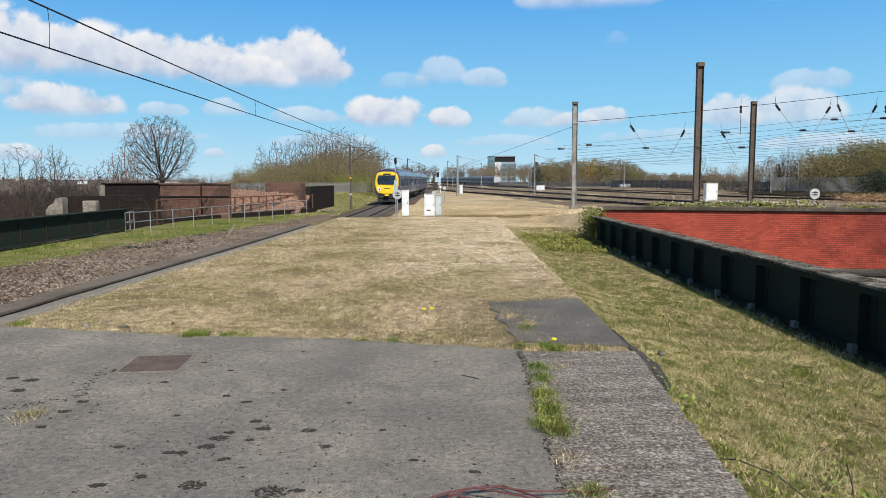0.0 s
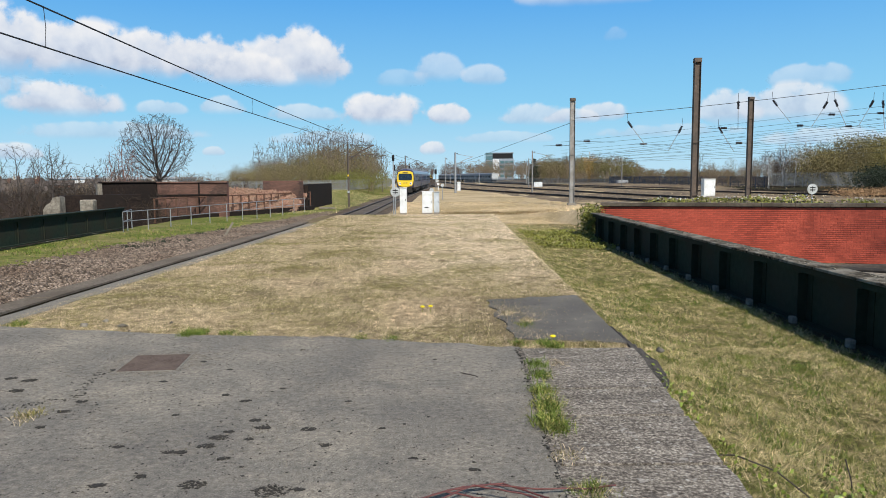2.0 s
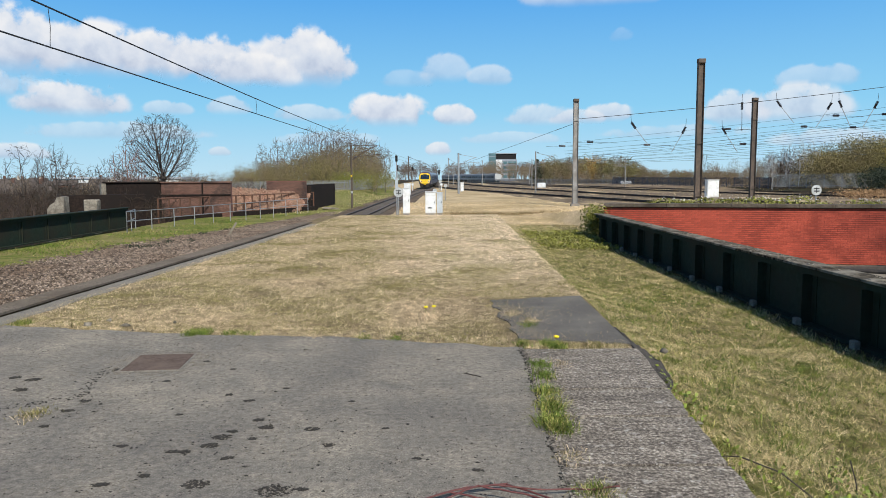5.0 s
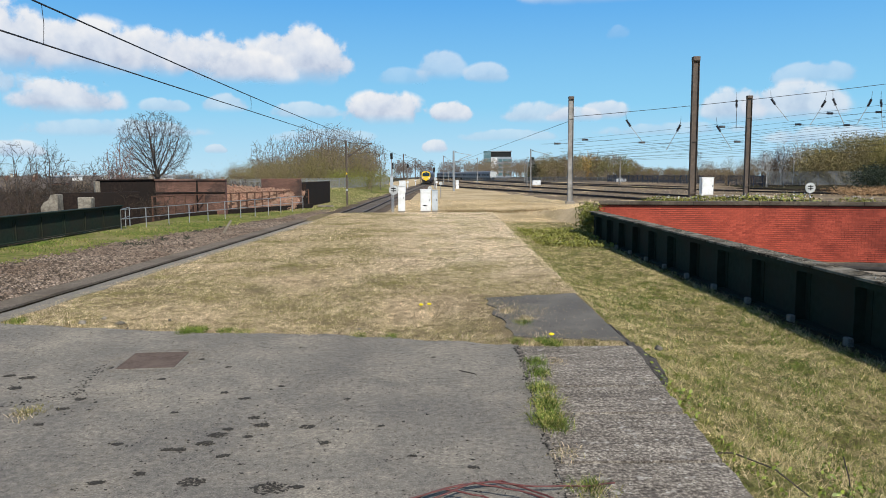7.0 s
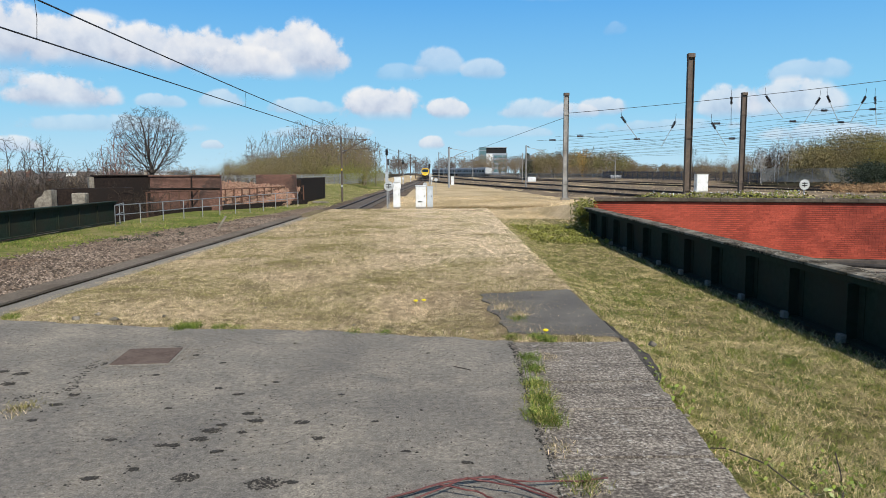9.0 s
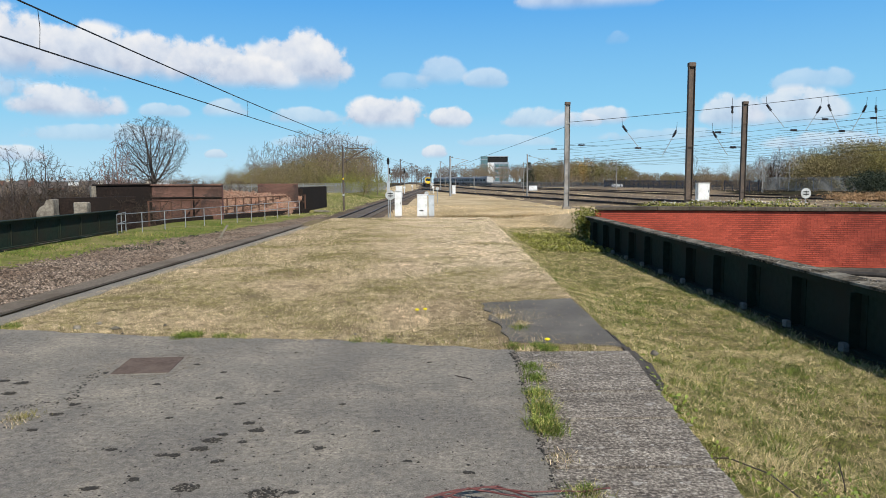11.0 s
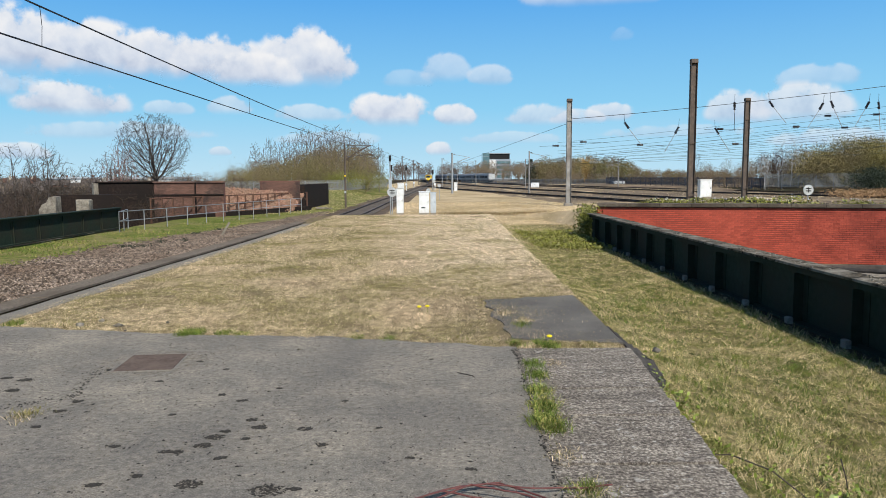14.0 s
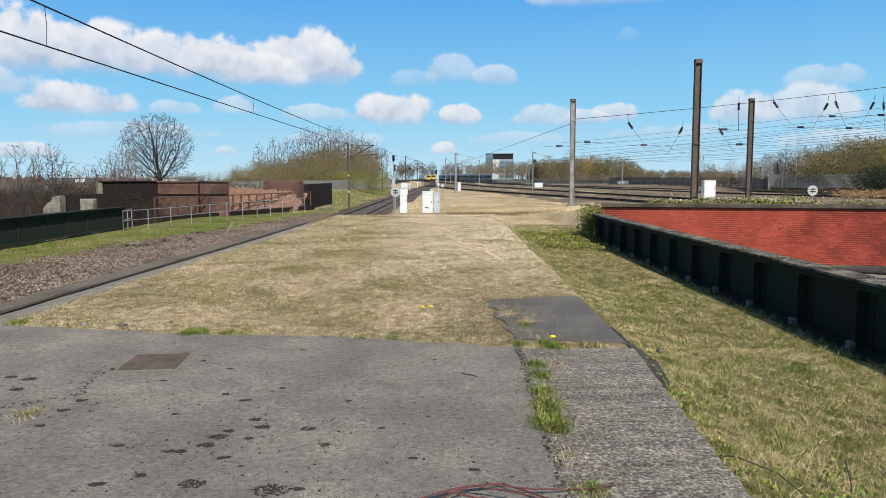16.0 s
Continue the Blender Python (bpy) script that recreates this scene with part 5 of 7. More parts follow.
sig = empty("signal_post", Matrix.Translation((-3.45, 53.5, -1.0)), "galvanised signal post with a black signal head", "railway signal")
part("post", tubed((0, 0, -0.2), (0, 0, 4.15), 0.05, 0.04, 10), M["galv"], sig)
part("signal_head", boxed(-0.08, 0.09, -0.14, 0.08, 3.8, 4.25, 0.03), M["black"], sig, "black signal head")
part("hood", tubed((0.0, -0.3, 4.1), (0.0, -0.161, 4.1), 0.085, 0.085, 12), M["black"], sig)
part("junction_box", boxed(-0.11, 0.11, -0.2, -0.052, 1.9, 2.6, 0.01), M["greybox"], sig, "grey junction box")
for k, (x, y, h) in enumerate(((-7.6, 120, 4.5), (-1.0, 152, 4.0), (-7.2, 170, 5.0))):
    s2 = empty("signal_post", Matrix.Translation((x, y, -1.0)), "distant signal post with a dark head", "railway signal")
    part("post", tubed((0, 0, -0.2), (0, 0, h), 0.09, 0.07, 8), M["galv"], s2)
    part("signal_head", boxed(-0.2, 0.2, -0.15, 0.1, h - 0.9, h + 0.1, 0.03), M["black"], s2)


def ground_signal(at, label):
    """A low white position signal on a short post."""
    g = empty("ground_signal", Matrix.Translation(at), label, "railway signal", "ground signals")
    part("post", tubed((0, 0, -0.2), (0, 0, 0.75), 0.08, 0.07, 8), M["white"], g)
    part("signal_face", tubed((0, -0.06, 1.1), (0, 0.06, 1.1), 0.25, 0.25, 16), M["white"], g)
    part("backing_box", boxed(-0.2, 0.2, 0.061, 0.3, 0.85, 1.35, 0.02), M["greybox"], g)
    return g


for x, y in ((-6.4, 150), (-6.1, 190), (-0.5, 148)):
    ground_signal((x, y, -1.0), "small white round ground signal beside the line")


# ---------------------------------------------------------------- railings and fences
def railing(p, q, n, h, rails, m, label, r=0.03, base=-1.0, square=False):
    p, q = Vector((*p, base)), Vector((*q, base))
    t = empty("railing", Matrix.Translation(p), label, "railing")
    d = q - p
    for k in range(n):
        c = d * (k / (n - 1))
        bm = boxed(c.x - r, c.x + r, c.y - r, c.y + r, -0.25, h, 0.004) if square else tubed(c + Vector((0, 0, -0.25)), c + Vector((0, 0, h)), r, r, 8)
        part("post", bm, m, t)
    for z in rails:
        part("rail", tubed(Vector((0, 0, z)), d + Vector((0, 0, z)), r * 0.8, r * 0.8, 8), m, t)
    return t


railing((-18.2, 46.5), (-11.5, 64.5), 20, 1.42, (1.38, 0.78), M["rust"], "rusty iron railing along the old bridge", 0.05, -1.0, True)
railing((-15.9, 36.5), (-10.9, 58.5), 12, 1.05, (1.03, 0.55), M["galv"], "galvanised tubular handrail beside the grass", 0.026)
railing((-15.9, 36.5), (-16.6, 39.2), 3, 1.05, (1.03, 0.55), M["galv"], "short galvanised return of the tubular handrail", 0.026)
# kerb colour stands in for the shade of the void between the railings
tagged(part("bridge_kerb", boxed(-0.2, 0.2, 0, 18.5, -0.3, 0.22, 0.02), M["darkbrick"]), "kerb below the rusty railing, coloured dark for the shaded void", "kerb").matrix_world = Matrix.Translation((-17.6, 46.4, -1.0)) @ Matrix.Rotation(-math.atan2(6.7, 18), 4, "Z")


def palisade(p, q, h, m, label, pale=0.16, base=-1.2, posts=2.75):
    """A steel palisade fence: posts and rails as parts, the many pales joined."""
    p, q = Vector((*p, base)), Vector((*q, base))
    t = empty("palisade_fence", Matrix.Translation(p) @ Matrix.Rotation(math.atan2((q - p).y, (q - p).x), 4, "Z"), label, "fence")
    L = (q - p).length
    for k in range(int(L / posts) + 1):
        part("post", boxed(k * posts - 0.05, k * posts + 0.05, 0.03, 0.13, -0.9, h - 0.1), m, t)
    for z in (0.35, h - 0.4):
        part("rail", boxed(0, L, 0.0, 0.03, z, z + 0.06), m, t)
    verts, faces = [], []
    for k in range(int(L / pale)):
        x, w = k * pale, pale * 0.48
        j = len(verts)
        verts += [(x, -0.004, 0.05), (x + w * 0.5, -0.03, 0.05), (x + w, -0.004, 0.05), (x, -0.004, h - 0.12), (x + w * 0.5, -0.03, h), (x + w, -0.004, h - 0.12)]
        faces += [(j, j + 1, j + 4, j + 3), (j + 1, j + 2, j + 5, j + 4)]
    ob = raw("palisade_infill", verts, faces, m, t)
    ob["kind"] = "stuff"
    return t


palisade((-24.5, 84), (-13.8, 108), 1.6, M["fence"], "grey steel palisade fence before the wood", 0.16, -0.3)
palisade((-13.8, 108), (-10.2, 150), 1.7, M["fence"], "grey steel palisade fence along the line", 0.16, -0.35)
palisade((57.4, 128), (72, 114), 2.45, M["fence"], "grey steel palisade fence beyond the yard", 0.16, -0.5)
palisade((46, 200), (57.35, 128.2), 2.0, M["bluefence"], "dark blue steel fence beyond the yard", 0.2, -0.62)
palisade((10, 310), (52, 206), 1.9, M["fence"], "long grey fence along the far sidings", 0.3)

# ---------------------------------------------------------------- old brick abutment beside the line
def slab_wall(name, x0, y0, x1, y1, z0, z1, thick, m, label, bevel=0.02):
    d = Vector((x1 - x0, y1 - y0, 0))
    w = part(name, boxed(0, d.length, 0, thick, z0, z1, bevel), m)
    w.matrix_world = Matrix.Translation((x0, y0, 0)) @ Matrix.Rotation(math.atan2(d.y, d.x), 4, "Z")
    return tagged(w, label, "wall", kind="structure")


slab_wall("wall_abutment_side", -22.35, 48.5, -19.75, 51.2, -5.0, 1.38, 0.5, M["darkbrick"], "near-black brick abutment wall")
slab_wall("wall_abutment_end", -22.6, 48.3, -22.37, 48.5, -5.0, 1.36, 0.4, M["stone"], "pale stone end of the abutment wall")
wall_coping((-22.4, 48.45), (2.6, 2.7), 3.75, 1.382, 0.64, 0.09, 5, "dark weathered coping stones", M["darkbrick"])
brick_wall("abutment_front", (-19.7, 51.0), (4.75, 0.3), 4.76, -1.4, 1.34, M["oldbrick"], M["oldbrick_rest"], "weathered brown brick abutment with a string course", 0.5, 200, 2.4)
wall_coping((-19.75, 51.0), (4.75, 0.3), 4.85, 1.342, 0.64, 0.10, 5, "brown weathered coping stones", M["oldbrick"])
wall_coping((-19.72, 51.03), (4.75, 0.3), 4.78, 0.46, 0.12, 0.10, 5, "projecting brick string course", M["darkbrick"])
slab_wall("wall_pier", -16.85, 50.9, -16.75, 50.906, -1.2, 1.33, 0.05, M["darkbrick"], "narrow dark joint of the brick wall", 0)
brick_wall("ruin", (-14.9, 61.5), (3.3, 0.5), 3.3, -1.2, 1.40, M["oldbrick"], M["oldbrick_rest"], "old brown brick wall end", 0.5, 120, 1.6)
slab_wall("wall_dark_parapet", -11.9, 63.5, -11.3, 76, -1.2, 1.05, 0.4, M["darkbrick"], "near-black parapet wall")
slab_wall("wall_dark_return", -12.4, 63.2, -11.5, 63.4, -1.2, 0.95, 0.4, M["darkbrick"], "near-black parapet end")


def rubble_bank():
    rng2 = random.Random(3)
    vs, fs = [], []
    n = 18
    for j in range(n + 1):
        for i in range(n + 1):
            u, v = i / n, j / n
            vs.append((-17.2 + 5.2 * u + 0.5 * v, 52.0 + 8.5 * u + 3.2 * v, -1.1 + 2.1 * v * (1 - 0.35 * u) + rng2.uniform(-0.12, 0.12)))
    fs = [(j * (n + 1) + i, j * (n + 1) + i + 1, (j + 1) * (n + 1) + i + 1, (j + 1) * (n + 1) + i) for j in range(n) for i in range(n)]
    bank = tagged(raw("rubble_bank", vs, fs, M["rubble"]), "bank of broken red brick rubble", "rubble", kind="structure")
    verts, faces = [], []
    for k in range(900):
        u, v = rng2.random(), rng2.random()
        c = Vector((-17.2 + 5.2 * u + 0.5 * v, 52.0 + 8.5 * u + 3.2 * v, -1.05 + 2.1 * v * (1 - 0.35 * u)))
        rot = Euler((rng2.uniform(0, 3), rng2.uniform(0, 3), rng2.uniform(0, 3))).to_matrix()
        j = len(verts)
        for sx in (-1, 1):
            for sy in (-1, 1):
                for sz in (-1, 1):
                    p = c + rot @ Vector((sx * 0.10, sy * 0.05, sz * 0.035)) * (0.8 + 0.4 * (k % 5) / 5)
                    verts.append(tuple(p))
        faces += [tuple(j + t for t in q) for q in ((0, 1, 3, 2), (4, 6, 7, 5), (0, 4, 5, 1), (2, 3, 7, 6), (0, 2, 6, 4), (1, 5, 7, 3))]
    tagged(raw("loose_bricks", verts, faces, M["rubble"]), "scattered broken bricks on the bank", "bricks", kind="stuff")


rubble_bank()

# stone newels at the end of the parapet
newel = bmesh.new()
prof = [(-22.85, -2.2), (-22.85, -0.08), (-22.66, 0.20), (-22.4, 0.34), (-22.25, 0.62), (-22.0, 0.68), (-21.85, 0.64), (-21.85, -2.2)]
f0 = [newel.verts.new((x, 42.0, z)) for x, z in prof]
f1 = [newel.verts.new((x, 42.6, z)) for x, z in prof]
for k in range(len(prof)):
    newel.faces.new((f0[k], f0[(k + 1) % len(prof)], f1[(k + 1) % len(prof)], f1[k]))
newel.faces.new(f0), newel.faces.new(f1[::-1])
bmesh.ops.recalc_face_normals(newel, faces=newel.faces)
tagged(part("stone_newel", newel, M["stone"]), "pale stepped stone newel at the parapet end", "stone newel")
slab_wall("wall_low_dark", -22.3, 42.8, -18.6, 45.5, -4.0, 0.72, 0.5, M["darkbrick"], "low dark brick parapet beyond the girder")
tagged(part("stone_block", boxed(-20.55, -19.8, 41.6, 42.2, -1.5, 0.50, 0.06), M["stone"]), "pale dressed stone block on the parapet", "stone block")

# ---------------------------------------------------------------- distant buildings
def office_block():
    o = empty("office_building", Matrix.Translation((0, 0, 0)), "distant glass and white panel office building", "building")
    gl = mat("teal_glass", (0.06, 0.12, 0.13), (0.12, 0.20, 0.21), 0.2, 0.12, 0, 0, coat=0.5)
    gr = mat("grey_cladding", (0.22, 0.25, 0.28), (0.30, 0.33, 0.36), 0.3, 0.5, 0, 0)
    part("glass_tower", boxed(29.5, 34.0, 480, 492, -3, 16.6), gl, o, "teal glass stair tower")
    part("wing", boxed(34.0, 48.0, 482, 496, -3, 12.8), gr, o, "grey clad office wing")
    part("roof_storey", boxed(33.9, 47.5, 483, 495, 12.82, 16.2), M["black"], o, "dark recessed roof storey")
    part("roof", boxed(33.8, 47.9, 482.4, 495.6, 16.21, 16.8), gr, o)
    part("white_panel", boxed(34.2, 38.2, 481.4, 481.98, 1.0, 12.4), M["white"], o, "white panel facade")
    for fl in range(4):
        for k in range(3):
            part("window", boxed(39.0 + k * 3.0, 41.6 + k * 3.0, 481.9, 481.99, 0.6 + fl * 3.0, 2.4 + fl * 3.0), gl, o)
    for fl in range(6):
        part("floor_band", boxed(29.4, 33.9, 479.93, 479.99, -1 + fl * 3.1, -0.7 + fl * 3.1), gr, o)
    return o


office_block()


def house(at, w, d, h, rot, wall_m, roof_m, label):
    hse = empty("house", Matrix.Translation(at) @ Matrix.Rotation(rot, 4, "Z"), label, "house", "distant houses")
    part("wall", boxed(-w / 2, w / 2, -d / 2, d / 2, 0, h), wall_m, hse)
    bm = bmesh.new()
    v = [bm.verts.new(p) for p in ((-w / 2 - 0.3, -d / 2 - 0.3, h), (w / 2 + 0.3, -d / 2 - 0.3, h), (w / 2 + 0.3, d / 2 + 0.3, h), (-w / 2 - 0.3, d / 2 + 0.3, h), (-w / 2 - 0.3, 0, h + d * 0.42), (w / 2 + 0.3, 0, h + d * 0.42))]
    for f in ((0, 1, 5, 4), (2, 3, 4, 5), (0, 4, 3), (1, 2, 5), (0, 3, 2, 1)):
        bm.faces.new([v[i] for i in f])
    roof = part("roof", bm, roof_m, hse)
    part("chimney", boxed(w * 0.3, w * 0.3 + 0.7, -0.35, 0.35, h + d * 0.2, h + d * 0.42 + 1.0), wall_m, roof)
    for x in (-w * 0.28, w * 0.28):
        for z in (1.0, 3.6):
            part("window", boxed(x - 0.6, x + 0.6, -d / 2 - 0.03, -d / 2 - 0.005, z, z + 1.2), M["glass"], hse)
    return hse


slate = mat("slate_roof", (0.06, 0.047, 0.04), (0.11, 0.09, 0.078), 1.5, 0.8)
render_m = mat("cream_render", (0.45, 0.40, 0.32), (0.55, 0.50, 0.42), 1.0, 0.9)
rng3 = random.Random(5)
for k in range(16):
    y = rng3.uniform(170, 330)
    t = rng3.uniform(-0.62, -0.40)
    house((t * y, y, -7.5 + (y - 170) * 0.010), rng3.uniform(8, 14), 7, 5.2, rng3.uniform(-0.6, 0.6), render_m if k % 3 == 0 else M["oldbrick_rest"], slate, "distant brick house with a slate roof")
wh = empty("warehouse", Matrix.Translation((-150, 300, -8)), "distant white flat-roofed warehouse", "building")
part("wall", boxed(-8, 8, 0, 30, 0, 9.6), M["white"], wh)
part("roof", boxed(-8.4, 8.4, -0.5, 30.5, 9.61, 10.2), M["greybox"], wh)
for k in range(2):
    part("window", boxed(-6 + k * 6.6, -2 + k * 6.6, -0.06, -0.01, 3.5, 5.0), M["glass"], wh)
wh2 = empty("warehouse", Matrix.Translation((-98, 240, -6)), "distant pale industrial shed", "building")
part("wall", boxed(-12, 12, 0, 18, 0, 7.4), M["white"], wh2)
part("roof", boxed(-12.4, 12.4, -0.4, 18.4, 7.41, 8.0), M["greybox"], wh2)

# dark conifer far behind the sidings
con = empty("conifer", Matrix.Translation((36.6, 288, -1.5)), "dark green conifer among bare trees", "tree")
part("trunk", tubed((0, 0, 0), (0, 0, 9), 0.2, 0.05, 6), M["bark"], con)
cv, cf = [], []
rng4 = random.Random(2)
for k in range(1500):
    z = rng4.uniform(0.4, 9.8)
    r = 3.4 * (1 - z / 10.2) ** 0.7 * rng4.uniform(0.3, 1.1)
    a_ = rng4.uniform(0, 6.28)
    c = Vector((r * math.cos(a_), r * math.sin(a_), z))
    j = len(cv)
    for q in range(3):
        cv.append(tuple(c + Vector((rng4.uniform(-1, 1), rng4.uniform(-1, 1), rng4.uniform(-0.6, 0.3))) * 0.5))
    cf.append((j, j + 1, j + 2))
raw("crown", cv, cf, M["ever"], con)

# ---------------------------------------------------------------- sidings and stabled trains
track([(-1, 380), (3.7, 300), (12, 200), (20, 146), (27, 100), (31, 80), (38, 58), (48, 36), (62, 10)], "siding of dark rails curving across the field", 0, False)
track([(-3.6, 212), (2.5, 165), (8, 138), (15, 106), (22, 76), (29, 56), (38, 38)], "junction track of dark rails leaving the running line", 0, False)
stable = [(-30, 760), (-11, 600), (6, 440), (22, 300), (30, 240), (40, 180), (52, 130), (66, 90), (86, 50)]
track(stable, "siding of dark rails where a train is stabled", 0, False)
track([(2, 480), (14, 330), (26, 220), (37, 150), (45, 110), (56, 78), (72, 45)], "siding of dark rails across the yard", 0, False)
through_line = smooth_curve([(250, 6.5), (330, 0.0), (400, -3.4), (430, -4.2), (509, -5.4), (570, -6.5), (750, -10.0), (900, -14.0)])
track([(through_line(y), y) for y in range(250, 900, 25)], "through line of rails down the yard", 0, False)


def stabled_train():
    cars = []
    first = carriage("railway_carriage", False, "dark grey stabled carriage with a pale end", "carriages of the stabled train", M["silver"], M["black"], 19.6)
    part("end_panel", boxed(-1.28, 1.28, -10.09, -10.03, 1.0, 3.5, 0.02), M["dull"], first, "pale grey end panel")
    me_line = smooth_curve([(y, x) for x, y in stable[::-1]])
    y = 309.0
    for k in range(10):
        dx = (me_line(y + 5) - me_line(y - 5)) / 10
        m = pose(me_line(y), y, RAIL, 0, 0, -math.degrees(math.atan(dx)))
        if k == 0:
            first.matrix_world = m
        else:
            copy_thing(first, m)
        y += 20.0 * math.cos(math.atan(dx))


stabled_train()
coming = [carriage("railway_carriage", k == 0, "passenger carriage with an orange-yellow front" if k == 0 else "dark passenger carriage behind the driving coach", "carriages of the approaching train", M["livery"], M["glass"]) for k in range(2)]

# ---------------------------------------------------------------- foreground: coping slabs, joint strip, manhole
joint_m = mat("open_joint_dirt", (0.010, 0.009, 0.007), (0.03, 0.026, 0.02), 30, 1.0, 0, 0.5, spec=0.0)
slabs = empty("coping", Matrix.Identity(4), "row of worn grey concrete coping slabs", "coping", kind="structure")
ys = [-6.0, -4.2, -2.4, -0.6, 1.2, 2.7, 4.16, 5.05, 5.72, 7.1]
for y0, y1 in zip(ys, ys[1:]):
    bm = bmesh.new()
    pts = []
    l0, l1 = (float(np.interp(v, [-8, 3, 4.6, 5.5, 6.4, 7.16], [0.57, 0.65, 0.67, 0.71, 0.73, 0.75])) for v in (y0, y1))
    for k in range(9):
        pts.append((right_edge(y0 + (y1 - y0) * k / 8) + 0.02 + random.uniform(-0.012, 0.012), y0 + 0.018 + (y1 - y0 - 0.036) * k / 8 + random.uniform(-0.008, 0.008)))
    prism(bm, [(l0, y0 + 0.018)] + pts + [(l1, y1 - 0.018)], -0.12, 0.002 + random.uniform(0, 0.004))
    part("coping_slab", bm, M["slab"], slabs)
    part("joint_dirt", boxed(l1 + 0.02, right_edge(y1) - 0.01, y1 - 0.021, y1 + 0.021, -0.05, -0.014), joint_m, slabs)

strip = empty("platform_edging", Matrix.Identity(4), "dark weathered edging stones along the platform edge", "coping", kind="structure")
edge_m = mat("dark_edging_stone", (0.12, 0.098, 0.076), (0.23, 0.192, 0.152), 25, 1.0, 0, 0.4, 0.8, (0.13, 0.105, 0.08), spec=0.05)
y = -7.5
while y < 27:
    l = random.uniform(0.85, 1.0)
    bm = prism(bmesh.new(), [(left_edge(y) - 0.05, y + 0.005), (left_edge(y) + 0.34, y + 0.005), (left_edge(y + l) + 0.34, y + l - 0.005), (left_edge(y + l) - 0.05, y + l - 0.005)], -0.11, 0.018 + random.uniform(-0.006, 0.006))
    part("edging_stone", bm, edge_m, strip)
    y += l
crack = [(left_edge(y) + 0.39 + 0.03 * noise.noise((y * 1.3, 2, 0)), y) for y in np.linspace(-7, 27, 90)]
tagged(part("joint", prism(bmesh.new(), [(x - 0.07, y) for x, y in crack] + [(x + 0.05 + 0.06 * noise.noise((y * 2, 7, 0)), y) for x, y in crack[::-1]], -0.06, -0.012), joint_m), "black open joint behind the edging stones", "joint", kind="structure")
tagged(part("paving_strip", prism(bmesh.new(), [(x + 0.045, y) for x, y in crack] + [(x + 0.36 + 0.14 * noise.noise((y * 0.8, 4, 0)), y) for x, y in crack[::-1]], -0.06, -0.008), M["concrete"]), "pale worn paving strip along the joint", "paving", kind="structure")

mh = empty("manhole_cover", Matrix.Translation((-2.66, 6.64, 0)) @ Matrix.Rotation(0.10, 4, "Z"), "rusty brown square manhole cover in asphalt", "manhole cover")
rustplate = mat("rusty_plate", (0.075, 0.052, 0.04), (0.145, 0.105, 0.082), 40, 0.9, 0.0, 0.3, 4, (0.15, 0.11, 0.085), spec=0.2)
part("plate", boxed(-0.25, 0.25, -0.29, 0.29, -0.02, 0.008, 0.003), rustplate, mh)
for k in range(4):
    part("frame_bar", boxed(*((-0.29, 0.29, -0.32, -0.295), (-0.29, 0.29, 0.295, 0.32), (-0.28, -0.255, -0.294, 0.294), (0.255, 0.28, -0.294, 0.294))[k], -0.02, 0.006), M["concrete"], mh)


# ---------------------------------------------------------------- brick wall and its coping
brick_wall("brick", W0, WD, 14.0, -1.56, 0.49, M["brick"], M["brick_rest"], "long red brick retaining wall with shallow courses", 0.46, 300, 4.0)
wall_coping(W0, WD, 14.0, 0.492, 0.62, 0.13, 12, "brown-grey weathered wall coping stones", M["copingstone"])


# ---------------------------------------------------------------- grass, stones and small growth
def mesh_np(name, verts, tris, material, label, category, kind="stuff"):
    me = bpy.data.meshes.new(name)
    verts, tris = np.asarray(verts, np.float32), np.asarray(tris, np.int32)
    me.vertices.add(len(verts))
    me.vertices.foreach_set("co", verts.ravel())
    me.loops.add(tris.size)
    me.loops.foreach_set("vertex_index", tris.ravel())
    me.polygons.add(len(tris))
    me.polygons.foreach_set("loop_start", np.arange(0, tris.size, 3, dtype=np.int32))
    me.update(calc_edges=True)
    me.materials.append(material)
    return tagged(new(name, me), label, category, kind=kind)


def grass_mat(name, dry, dry2, green, green_share, scale=0.6, tufts=7.0, depth=2.7):
    """Blades: dry or green in drifts, tufts and blades each with a shade of their own."""
    m = bpy.data.materials.new(name)
    m.use_nodes = True
    nt = m.node_tree
    b = nt.nodes["Principled BSDF"]
    tc = nt.nodes.new("ShaderNodeTexCoord").outputs["Object"]
    rnd = nt.nodes.new("ShaderNodeNewGeometry").outputs["Random Per Island"]
    col = mixc(nt, rnd, dry, dry2)
    drift = tex(nt, scale, 5, 0.6, tc, 0.4)
    k = math_node(nt, "ADD", drift, math_node(nt, "MULTIPLY_ADD", rnd, 0.30, -0.15))
    k = ramp(nt, k, [(0.60 - green_share * 0.45, (0, 0, 0)), (0.70 - green_share * 0.45, (1, 1, 1))])
    col = mixc(nt, k, col, green)
    tuft = math_node(nt, "MULTIPLY_ADD", tex(nt, tufts, 3, 0.6, tc), depth, 1.0 - depth / 2)
    hsv = nt.nodes.new("ShaderNodeHueSaturation")
    wn_ = nt.nodes.new("ShaderNodeTexWhiteNoise")
    wn_.noise_dimensions = "1D"
    nt.links.new(rnd, wn_.inputs["W"])
    nt.links.new(math_node(nt, "MULTIPLY", math_node(nt, "MULTIPLY_ADD", wn_.outputs["Value"], 0.95, 0.52), tuft), hsv.inputs["Value"])
    nt.links.new(col, hsv.inputs["Color"])
    nt.links.new(hsv.outputs[0], b.inputs["Base Color"])
    b.inputs["Roughness"].default_value, b.inputs["Specular IOR Level"].default_value = 0.8, 0.12
    return m


